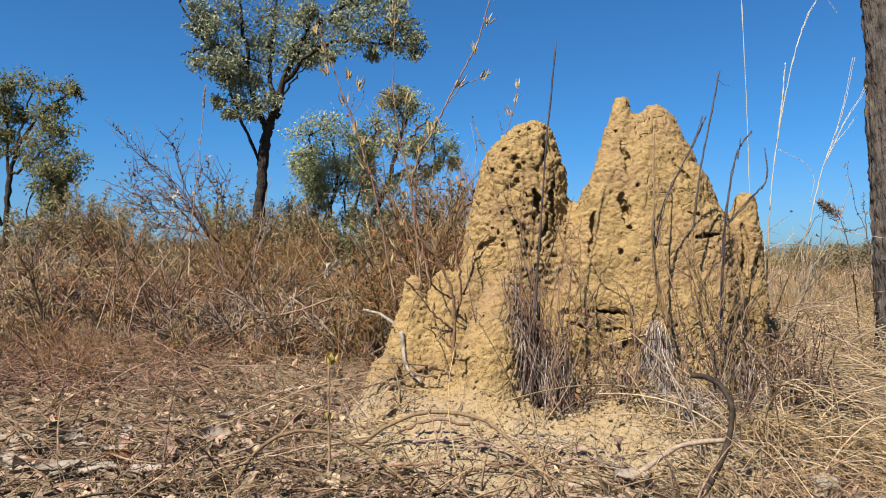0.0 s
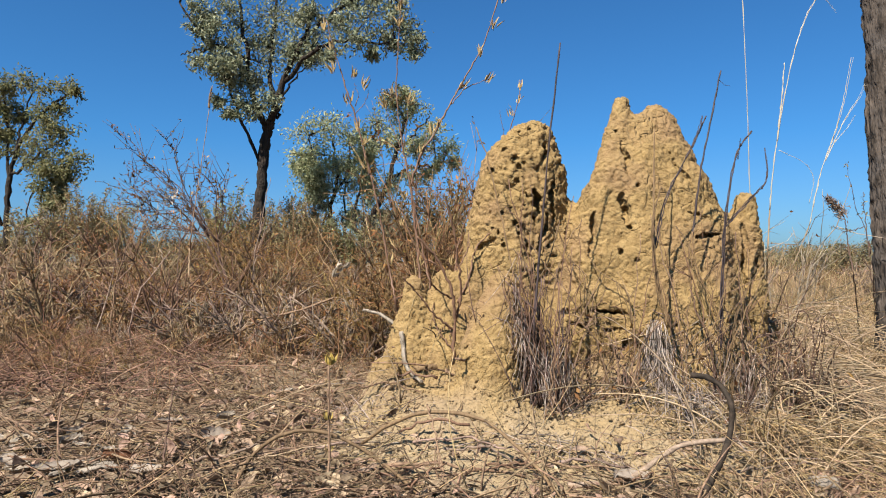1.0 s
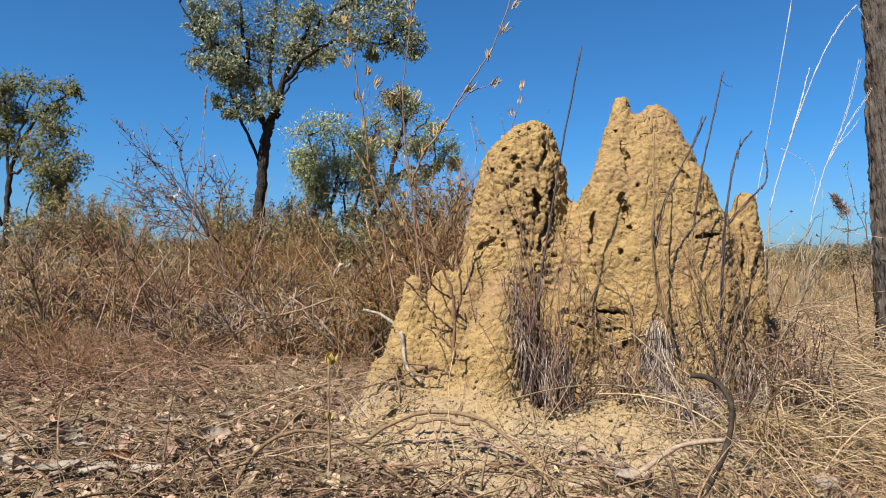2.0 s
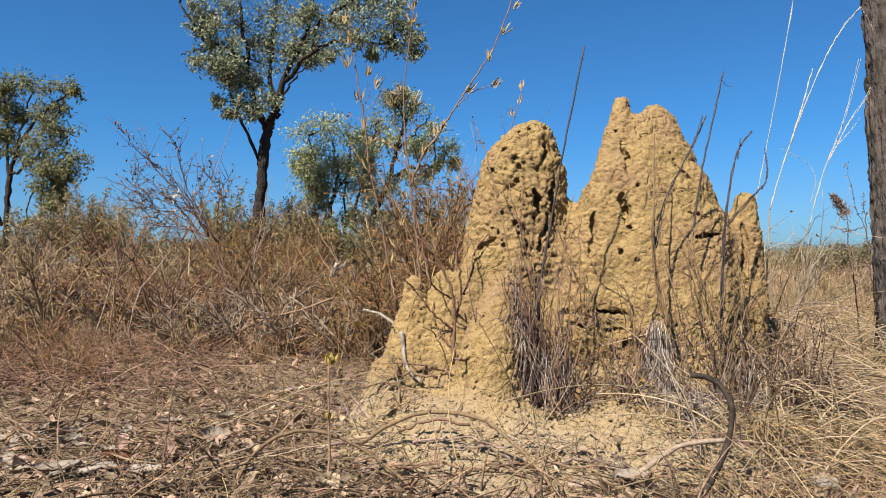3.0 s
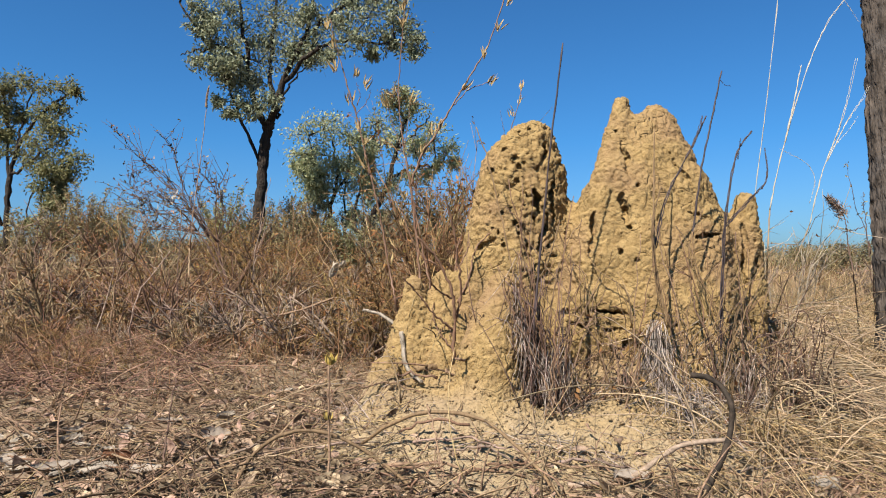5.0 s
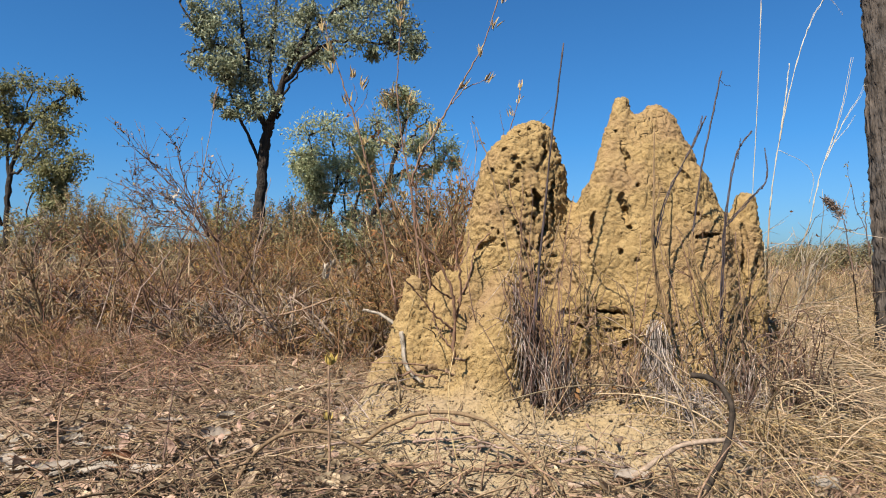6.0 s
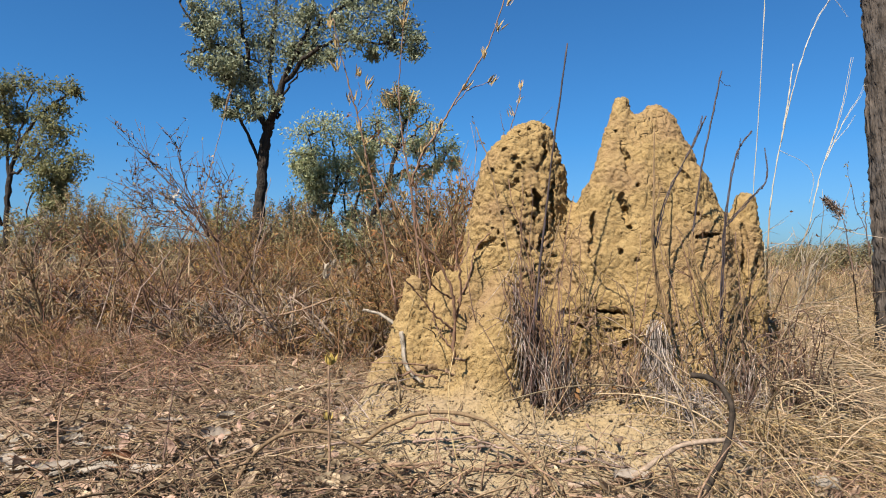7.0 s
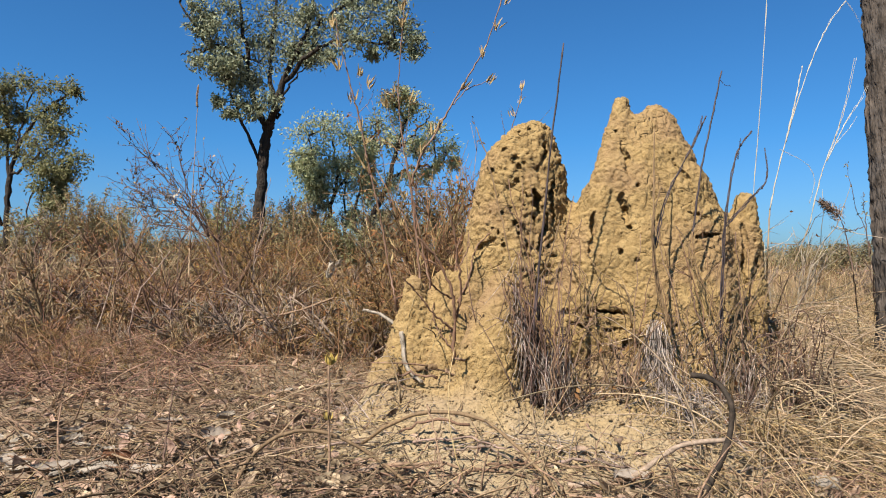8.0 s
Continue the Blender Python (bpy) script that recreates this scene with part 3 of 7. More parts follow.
    def front(x, z):
        i, k = int((x - lo[0]) / cell), int((z - lo[2]) / cell)
        if not (0 <= i < shape[0] and 0 <= k < shape[2]) or not (f[i, :, k] < 0).any():
            return None
        return lo[1] + cell * int(np.argmax(f[i, :, k] < 0))

    # gullies and fissures down the faces: (x, z) from, (x, z) to, width, depth
    for (x0, z0), (x1, z1), r, deep in (((0.518, 0.800), (0.524, 0.690), 0.007, 0.010), ((0.500, 0.640), (0.512, 0.560), 0.008, 0.012), ((0.298, 0.800), (0.292, 0.742), 0.008, 0.014), ((0.285, 0.760), (0.270, 0.690), 0.005, 0.009),
                                        ((0.262, 0.655), (0.272, 0.590), 0.010, 0.018), ((0.318, 0.690), (0.312, 0.560), 0.007, 0.012), ((0.300, 0.590), (0.270, 0.480), 0.006, 0.010), ((0.225, 0.560), (0.245, 0.450), 0.006, 0.009),
                                        ((0.150, 0.520), (0.095, 0.485), 0.005, 0.008), ((0.400, 0.318), (0.500, 0.311), 0.006, 0.015), ((0.430, 0.262), (0.490, 0.270), 0.004, 0.009), ((0.345, 0.285), (0.420, 0.262), 0.004, 0.008), ((0.365, 0.560), (0.345, 0.450), 0.006, 0.009), ((0.425, 0.590), (0.410, 0.470), 0.006, 0.012), ((0.660, 0.750), (0.715, 0.660), 0.004, 0.007),
                                        ((0.690, 0.590), (0.745, 0.575), 0.005, 0.010), ((0.700, 0.520), (0.775, 0.530), 0.005, 0.010), ((0.868, 0.560), (0.862, 0.340), 0.007, 0.012), ((0.905, 0.470), (0.890, 0.400), 0.006, 0.012)):
        steps = int(math.hypot(x1 - x0, z1 - z0) / 0.004) + 2
        wave = rng.uniform(0, 6)
        for s in np.linspace(0, 1, steps):
            x, z = x0 + s * (x1 - x0) + 0.004 * math.sin(9 * s + wave), z0 + s * (z1 - z0)
            y = front(x, z)
            if y is not None:
                carve(f, lo, cell, np.array((x, y + 0.3 * deep, z)), r * (0.65 + 0.5 * math.sin(math.pi * s)), (1, deep / r, 1))
    # open galleries: most on the pitted tower
    made = 0
    while made < 150:
        x, z = rng.uniform(-0.1, 0.98), rng.uniform(0.14, 0.88)
        dense = 0.12 < x < 0.36 and z > 0.45
        y = front(x, z)
        made += 1
        if y is None or y > 2.12 or (not dense and rng.random() > 0.30):
            continue
        for _ in range(2 if dense else 1):
            x, z = x + rng.normal(0, 0.035), z + rng.normal(0, 0.04)
            y = front(x, z)
            if y is None or y > 2.12:
                continue
            r = (0.0026 + 0.0034 * rng.random() ** 2) * (1.0 if dense else 0.8)
            for step in (0.0, 0.010):
                carve(f, lo, cell, np.array((x, y + step, z)), r, (rng.uniform(0.8, 1.1), 1.6, rng.uniform(0.8, 1.5)))
    # the wider ones: (x, z), radius
    for (x, z), r in (((0.489, 0.475), 0.014), ((0.527, 0.458), 0.010), ((0.548, 0.668), 0.011), ((0.514, 0.546), 0.011), ((0.208, 0.752), 0.009), ((0.217, 0.726), 0.010), ((0.213, 0.684), 0.010), ((0.238, 0.640), 0.009),
                      ((0.142, 0.545), 0.009), ((0.139, 0.716), 0.008), ((0.114, 0.500), 0.007), ((0.496, 0.226), 0.020), ((0.342, 0.310), 0.016), ((0.654, 0.770), 0.008), ((0.191, 0.608), 0.009), ((0.255, 0.576), 0.010), ((-0.066, 0.290), 0.007), ((-0.060, 0.245), 0.007),
                      ((0.158, 0.640), 0.008), ((0.178, 0.660), 0.007), ((0.230, 0.610), 0.008), ((0.205, 0.560), 0.009), ((0.165, 0.590), 0.009)):
        y = front(x, z)
        if y is not None:
            for step in (0.0, 0.010):
                carve(f, lo, cell, np.array((x + rng.normal(0, 0.002), y + step, z + rng.normal(0, 0.003))), 0.58 * r, (rng.uniform(0.8, 1.2), 1.5, rng.uniform(0.8, 1.4)))
    verts, quads = surface_net(f, lo, cell)
    g = Geo()
    g.add(weathered(verts, quads), [quads])
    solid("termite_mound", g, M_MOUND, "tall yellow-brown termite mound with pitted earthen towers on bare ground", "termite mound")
    return f, lo, cell


def carve(f, lo, cell, p, r, scale):
    c = ((p - lo) / cell)
    reach = int(r * 1.8 / cell) + 2
    sl = tuple(slice(max(0, int(c[q]) - reach), min(f.shape[q], int(c[q]) + reach + 1)) for q in range(3))
    grid = np.meshgrid(*[np.arange(s.start, s.stop) - c[q] for q, s in enumerate(sl)], indexing="ij")
    if grid[0].size == 0:
        return
    d = (np.sqrt(sum((grid[q] / scale[q]) ** 2 for q in range(3))) * cell - r) * 0.8
    f[sl] = np.maximum(f[sl], -d)


FIELD, FIELD_LO, FIELD_CELL = build_mound()


def mound_front(x, z):
    """How far back the mound's surface stands at a place, seen straight on; None beside it."""
    i, k = int((x - FIELD_LO[0]) / FIELD_CELL), int((z - FIELD_LO[2]) / FIELD_CELL)
    if not (0 <= i < FIELD.shape[0] and 0 <= k < FIELD.shape[2]):
        return None
    hit = np.nonzero(FIELD[i, :, k] < 0)[0]
    return FIELD_LO[1] + hit[0] * FIELD_CELL if len(hit) else None


TOPS = FIELD_LO[2] + FIELD_CELL * np.where((FIELD < 0).any(2), FIELD.shape[2] - np.argmax((FIELD < 0)[:, :, ::-1], axis=2), 0)


def floor_z(x, y):
    """The height of ground or mound, whichever is higher."""
    x, y = np.asarray(x, dtype=np.float64), np.asarray(y, dtype=np.float64)
    i = ((x - FIELD_LO[0]) / FIELD_CELL).astype(int)
    j = ((y - FIELD_LO[1]) / FIELD_CELL).astype(int)
    ok = (i >= 0) & (j >= 0) & (i < FIELD.shape[0]) & (j < FIELD.shape[1])
    top = np.where(ok, TOPS[np.clip(i, 0, FIELD.shape[0] - 1), np.clip(j, 0, FIELD.shape[1] - 1)], -9)
    return np.maximum(ground_z(x, y), np.where(top < 0.32, top, -9))


def silt_apron():
    """A thin uneven sheet of earth that rain has washed out from the mound's foot."""
    rng = np.random.default_rng(59)
    nx, ny = 150, 90
    x, y = np.meshgrid(np.linspace(-0.45, 0.95, nx), np.linspace(1.15, 1.95, ny), indexing="ij")
    rough = lattice_noise((nx, ny, 2), 0.0093, 0.16, rng)[:, :, 0] + 0.5 * lattice_noise((nx, ny, 2), 0.0093, 0.05, rng)[:, :, 0]
    q = ((x - 0.24) / 0.58) ** 2 + ((y - 1.58) / 0.30) ** 2
    z = ground_z(x, y) + np.clip(0.016 * (1 - q), -0.03, 0.012) + 0.006 * rough - 0.002
    at = np.arange(nx * ny).reshape(nx, ny)
    g = Geo()
    g.add(np.stack([x, y, z], -1).reshape(-1, 3), [np.stack([at[:-1, :-1], at[1:, :-1], at[1:, 1:], at[:-1, 1:]], -1).reshape(-1, 4)])
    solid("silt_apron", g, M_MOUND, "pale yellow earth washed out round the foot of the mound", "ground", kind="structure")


silt_apron()


# ---- trees ----
SWAYING = []


def world_of(ob):
    base = Vector((0, 0, 0))
    while ob:
        base = base + ob.location
        ob = ob.parent
    return base


def under(name, geo, material, parent, label=""):
    """A sub-part built in world metres under a part."""
    ob = part(name, geo, material, None, label)
    ob.parent = parent
    ob.location = Vector(ob.location) - world_of(parent)
    return ob


def wander(start, end, rng, k=7, sag=0.0, wobble=0.06):
    """A crooked limb between two points."""
    start, end = np.asarray(start, float), np.asarray(end, float)
    s = np.linspace(0, 1, k)[:, None]
    span = np.linalg.norm(end - start)
    line = start + s * (end - start)
    line += rng.normal(0, wobble * span / 3, (k, 3)) * np.sin(np.pi * s)
    line[:, 2:] += sag * span * np.sin(np.pi * s)
    return line


def foliage(tree, clumps, limb_points, leaf, material, rng, per_clump=170, droop=0.6, name="crown"):
    """Each clump: twigs that run out from the nearest limb, with leaves hanging along them."""
    limb_points = np.asarray(limb_points)
    loose = [(limb_points[rng.integers(0, len(limb_points))] + rng.normal(0, 0.2, 3), rng.uniform(0.15, 0.3)) for _ in range(len(clumps) * 2 // 3)]
    for centre, r in list(clumps) + loose:
        centre = np.asarray(centre, float)
        crown, twigs = Geo(), Geo()
        dist = np.linalg.norm(limb_points - centre, axis=1) + 0.5 * np.maximum(0, limb_points[:, 2] - centre[2])
        root = limb_points[np.argmin(dist)]
        main = wander(root, centre, rng, 6, 0.06)
        twigs.tubes(main, np.linspace(0.02, 0.009, 6) * min(1.3, r / 0.35), 5)
        ends = []
        for _ in range(9):
            way = unit(rng.normal(0, 1, 3) + (0, 0, 0.25))
            tip = centre + way * (1.15, 1.15, 0.8) * r * rng.uniform(0.4, 1.5)
            fork = main[rng.integers(3, 6)]
            line = wander(fork, tip, rng, 5, 0.05)
            twigs.tubes(line, np.linspace(0.008, 0.003, 5), 3)
            ends.append(line)
        ends = np.asarray(ends)
        pick = rng.integers(0, 9, per_clump)
        u = rng.uniform(1.4, 4.0, per_clump)
        i = np.minimum(u.astype(int), 3)
        at = ends[pick, i] + (u - i)[:, None] * (ends[pick, i + 1] - ends[pick, i]) + rng.normal(0, 0.24 * r, (per_clump, 3))
        way = rng.normal(0, 1, (per_clump, 3)) + (0, 0, -droop)
        crown.flakes(at, way, rng.normal(0, 1, (per_clump, 3)), leaf * rng.uniform(0.7, 1.3, per_clump), leaf * 0.36 * rng.uniform(0.7, 1.3, per_clump))
        top = part(name, crown, material, tree, pivot=root)
        under("branchlet", twigs, M_BARK, top)
        SWAYING.append((top, rng.uniform(0.15, 0.6)))


def limbs(tree, lines, rng, wobble=0.03, bark=None, sides=9):
    """lines: (points, radius at the start, radius at the end). The first is the trunk."""
    points = []
    for n, (line, r0, r1) in enumerate(lines):
        k = 40 if n == 0 else 16
        p = rough_line(line, rng, k, wobble * (0.4 if n == 0 else 0.8))
        p[0] = line[0]
        g = Geo()
        r = np.linspace(r0, r1, k) * (0.74 if n == 0 else 0.62) * (1 + 0.08 * rng.normal(0, 1, k))
        if n == 0:
            r[0] *= 1.35
        g.tubes(p, r, sides)
        part("trunk" if n == 0 else "limb", g, bark or M_BARK, tree)
        if len(line) > 3 or n == 0:
            points += list(p[-2:] if n == 0 else p[k // 3:])
    return points


def tall_gum():
    rng = np.random.default_rng(21)
    base = (-4.627, 17.321, 0.000)
    tree = thing("gum_tree", (base[0], 14.0, 0.0), "tall gum tree with dark bark and grey-green leaves above dry scrub", "tree")
    lines = [
        ([(-3.740, 14.000, -0.005), (-3.735, 14.000, 1.190), (-3.659, 14.000, 2.103), (-3.606, 14.000, 2.789), (-3.483, 14.000, 3.304)], 0.1706, 0.1365),
        ([(-3.483, 14.000, 3.304), (-3.200, 13.800, 3.999), (-2.912, 13.600, 4.561), (-2.625, 13.600, 5.177), (-2.532, 13.800, 6.384)], 0.1251, 0.0455),
        ([(-3.562, 14.000, 3.190), (-3.879, 14.100, 3.902), (-3.998, 14.100, 4.655), (-4.135, 14.200, 5.385), (-4.235, 14.200, 6.556)], 0.1024, 0.0398),
        ([(-3.695, 14.000, 2.446), (-3.871, 13.800, 2.981), (-4.062, 13.600, 3.557), (-4.256, 13.500, 4.032), (-4.446, 13.400, 4.446)], 0.0569, 0.0284),
        ([(-3.997, 14.100, 4.539), (-4.275, 13.800, 4.701), (-4.602, 13.600, 4.729), (-4.847, 13.500, 5.031), (-5.149, 13.500, 5.531)], 0.0683, 0.0284),
    ]
    lines += [
        ([(-4.547, 13.600, 4.684), (-4.844, 13.500, 4.565), (-5.081, 13.400, 4.468)], 0.0455, 0.0171),
        ([(-3.167, 13.800, 4.055), (-2.617, 13.400, 4.446), (-1.986, 13.200, 4.690), (-1.318, 13.000, 4.583), (-0.733, 13.000, 4.626)], 0.0796, 0.0228),
        ([(-2.912, 13.600, 4.561), (-2.346, 13.400, 5.107), (-1.772, 13.200, 5.418), (-1.124, 13.200, 5.799)], 0.0683, 0.0284),
        ([(-3.358, 14.000, 3.362), (-3.314, 14.200, 3.752), (-3.198, 14.400, 4.153), (-2.910, 14.600, 4.564)], 0.0569, 0.0228),
        ([(-3.359, 14.000, 3.591), (-3.598, 14.400, 4.271), (-3.604, 14.600, 5.044), (-3.513, 14.600, 5.885), (-3.398, 14.600, 6.970)], 0.0910, 0.0341),
    ]
    pts = limbs(tree, lines, rng)
    clumps = [((-4.772, 13.500, 5.453), 0.19), ((-4.428, 13.400, 5.052), 0.24), ((-4.514, 13.400, 4.799), 0.16), ((-4.345, 13.900, 5.533), 0.34), ((-4.233, 14.300, 5.279), 0.40), ((-4.161, 13.400, 4.380), 0.28),
              ((-4.255, 13.500, 4.010), 0.34), ((-3.876, 13.800, 3.999), 0.40), ((-3.736, 14.200, 4.545), 0.45), ((-3.604, 14.500, 5.227), 0.50), ((-3.002, 13.900, 5.281), 0.50), ((-2.456, 13.400, 5.218), 0.45),
              ((-1.966, 13.200, 5.233), 0.45)]
    clumps += [((-2.436, 13.300, 4.722), 0.38), ((-2.989, 13.600, 4.506), 0.30), ((-3.818, 13.600, 3.501), 0.30), ((-3.441, 13.600, 3.635), 0.26), ((-4.174, 13.500, 3.313), 0.15),
              ((-4.396, 13.500, 3.567), 0.15), ((-1.735, 13.100, 4.787), 0.38), ((-1.415, 13.100, 5.132), 0.38), ((-0.978, 13.000, 5.054), 0.38), ((-0.723, 13.000, 4.883), 0.32), ((-0.468, 13.000, 4.626), 0.18),
              ((-1.190, 13.000, 4.690), 0.28), ((-1.349, 13.000, 4.369), 0.13), ((-2.071, 13.200, 4.386), 0.20), ((-3.676, 14.400, 5.692), 0.45), ((-0.872, 13.000, 5.375), 0.32), ((-1.556, 13.200, 5.690), 0.45), ((-4.106, 14.000, 4.395), 0.28), ((-0.521, 13.000, 4.380), 0.10),
              ]
    clumps += [((-4.403, 14.000, 6.297), 0.55), ((-3.257, 14.000, 6.470), 0.75), ((-2.035, 13.500, 6.367), 0.65), ((-3.890, 14.200, 7.319), 0.75), ((-2.687, 14.000, 7.397), 0.75), ((-1.242, 13.300, 6.169), 0.45), ((-4.945, 13.600, 6.074), 0.4)]
    foliage(tree, clumps, pts, 0.095, M_GUM, rng, 315)


def broad_gum():
    rng = np.random.default_rng(22)
    tree = thing("gum_tree", (-2.816, 17.000, 0.105), "bushy gum tree with rounded grey-green crown above dry scrub", "tree")
    pts = limbs(tree, [
        ([(-2.844, 17.000, 0.077), (-2.820, 17.000, 1.348), (-2.657, 17.000, 2.180), (-2.548, 17.000, 2.734)], 0.0967, 0.0414),
        ([(-2.753, 17.000, 1.764), (-2.996, 16.800, 2.433), (-3.097, 16.600, 2.952), (-3.175, 16.500, 3.476)], 0.0553, 0.0276),
        ([(-2.657, 17.000, 2.180), (-2.244, 16.800, 2.708), (-2.109, 16.800, 3.394)], 0.0553, 0.0276),
        ([(-2.548, 17.000, 2.596), (-2.688, 17.000, 3.290), (-2.717, 17.000, 3.707)], 0.0553, 0.0276),
        ([(-2.900, 16.900, 0.080), (-2.980, 16.900, 0.900), (-2.860, 16.800, 1.700), (-3.060, 16.700, 2.300), (-3.280, 16.600, 2.800)], 0.0600, 0.0276),
        ([(-2.780, 17.000, 0.090), (-2.520, 17.000, 0.800), (-2.330, 16.900, 1.500), (-2.420, 16.800, 2.100), (-2.250, 16.700, 2.700)], 0.0600, 0.0276),
    ], rng)
    clumps = [((-3.235, 16.600, 3.495), 0.42), ((-2.762, 16.600, 3.658), 0.45), ((-2.247, 16.600, 3.522), 0.42), ((-3.301, 16.600, 3.020), 0.38), ((-2.743, 16.500, 3.004), 0.55), ((-2.218, 16.600, 2.884), 0.45),
              ((-2.460, 16.600, 2.342), 0.50), ((-3.028, 16.600, 2.342), 0.45), ((-1.993, 17.000, 2.429), 0.38), ((-3.237, 17.000, 2.002), 0.28), ((-2.607, 16.500, 2.667), 0.4), ((-3.011, 16.500, 2.667), 0.4), ((-3.435, 16.600, 2.681), 0.25), ((-1.880, 16.600, 3.087), 0.35)]
    clumps += [((-2.106, 16.600, 1.395), 0.3)]
    foliage(tree, clumps, pts, 0.092, M_PALEGUM, rng, 480)


def forked_gum():
    rng = np.random.default_rng(23)
    tree = thing("gum_tree", (-1.871, 16.000, 0.125), "leaning multi-stemmed gum tree with sparse olive crown", "tree")
    pts = limbs(tree, [
        ([(-1.897, 16.000, 0.125), (-1.808, 16.000, 1.100), (-1.510, 16.000, 1.752), (-1.251, 16.000, 2.339), (-1.095, 16.000, 2.992), (-0.861, 16.000, 3.712)], 0.1170, 0.0455),
        ([(-1.225, 16.000, 2.365), (-0.824, 15.800, 2.573), (-0.432, 15.600, 2.610), (0.013, 15.500, 2.723)], 0.0650, 0.0260),
        ([(-1.873, 16.000, 0.905), (-2.095, 16.200, 1.570), (-1.911, 16.300, 2.241), (-1.714, 16.300, 3.040), (-1.582, 16.300, 3.706)], 0.0780, 0.0325),
        ([(-1.095, 16.000, 2.992), (-0.631, 15.800, 3.413), (-0.307, 15.700, 3.779)], 0.0520, 0.0260),
        ([(-2.158, 16.200, 0.121), (-2.265, 16.200, 1.043), (-2.359, 16.200, 1.570)], 0.0650, 0.0260),
    ], rng)
    clumps = [((-1.227, 16.000, 4.145), 0.32), ((-0.567, 15.800, 4.060), 0.36), ((-0.861, 16.000, 3.751), 0.42), ((-0.205, 15.700, 3.432), 0.38), ((0.076, 15.600, 2.954), 0.32), ((-1.506, 16.200, 3.753), 0.36),
              ((-0.541, 15.800, 3.154), 0.36), ((-1.096, 16.000, 3.188), 0.32), ((0.240, 15.500, 2.685), 0.15), ((-1.754, 16.300, 3.200), 0.34), ((-1.225, 16.000, 2.208), 0.28), ((-0.114, 15.600, 2.674), 0.2), ((-1.702, 16.200, 2.627), 0.3),
              ((-1.635, 16.200, 1.966), 0.28), ((-0.901, 16.000, 4.368), 0.2)]
    foliage(tree, clumps, pts, 0.094, M_PALEGUM, rng, 400)
    foliage(tree, [((-1.210, 15.800, 4.220), 0.28)], pts, 0.085, M_DRYSPRAY, rng, 240)


def side_gum():
    rng = np.random.default_rng(24)
    tree = thing("gum_tree", (-11.974, 19.000, 0.064), "slender forked gum tree with yellow-green airy crown", "tree")
    lines = [
        ([(-11.973, 19.000, 0.033), (-11.933, 19.000, 1.764), (-11.795, 19.000, 3.158), (-11.403, 19.000, 4.013), (-10.859, 18.800, 4.514), (-10.051, 18.600, 5.004)], 0.1081, 0.0386),
        ([(-11.935, 19.000, 1.918), (-12.046, 19.200, 3.344), (-12.089, 19.200, 4.286), (-12.210, 19.200, 5.230)], 0.0772, 0.0309),
        ([(-11.822, 19.000, 2.848), (-11.182, 18.700, 3.116), (-10.540, 18.500, 3.541), (-10.165, 18.500, 3.692)], 0.0618, 0.0309),
        ([(-11.795, 19.000, 3.158), (-11.651, 19.200, 4.286), (-11.380, 19.200, 5.230)], 0.0618, 0.0309),
    ]
    lines += [
        ([(-10.906, 18.600, 0.042), (-10.858, 18.600, 1.130), (-10.720, 18.600, 2.342), (-10.638, 18.600, 3.101)], 0.0463, 0.0232),
        ([(-10.295, 18.400, 0.047), (-10.262, 18.400, 1.123), (-10.334, 18.400, 2.172), (-10.192, 18.400, 2.923)], 0.0463, 0.0232),
        ([(-11.663, 19.200, 0.029), (-11.586, 19.200, 1.465), (-11.349, 19.200, 2.560)], 0.0463, 0.0232),
        ([(-12.053, 19.000, 1.454), (-12.521, 19.000, 3.003), (-12.922, 19.000, 4.090), (-13.089, 19.000, 5.024)], 0.0772, 0.0309),
    ]
    pts = limbs(tree, lines, rng)
    clumps = [((-11.977, 19.200, 5.387), 0.42), ((-11.232, 19.000, 5.336), 0.45), ((-10.366, 18.700, 5.105), 0.38), ((-9.778, 18.600, 5.004), 0.24), ((-11.811, 19.200, 4.600), 0.45), ((-10.921, 18.800, 4.514), 0.4),
              ((-10.360, 18.700, 4.569), 0.28), ((-12.193, 19.200, 3.815), 0.45), ((-11.007, 18.700, 3.758), 0.42), ((-10.284, 18.500, 3.510), 0.48), ((-9.828, 18.500, 3.208), 0.36), ((-10.728, 18.600, 3.025), 0.5)]
    clumps += [
              ((-10.124, 18.500, 2.664), 0.36), ((-12.316, 19.200, 4.915), 0.45), ((-12.851, 19.000, 4.557), 0.7), ((-13.144, 19.000, 3.314), 0.4), ((-12.785, 19.000, 5.492), 0.6), ((-10.793, 18.700, 2.383), 0.35), ((-10.354, 18.600, 2.115), 0.3), ((-11.614, 18.900, 3.453), 0.42), ((-11.031, 18.700, 3.192), 0.42), ((-10.254, 18.600, 4.044), 0.34), ((-10.661, 18.700, 4.186), 0.36), ((-9.931, 18.500, 2.936), 0.4), ((-10.455, 18.500, 2.634), 0.42)]
    foliage(tree, clumps, pts, 0.115, M_DEEPGUM, rng, 350)


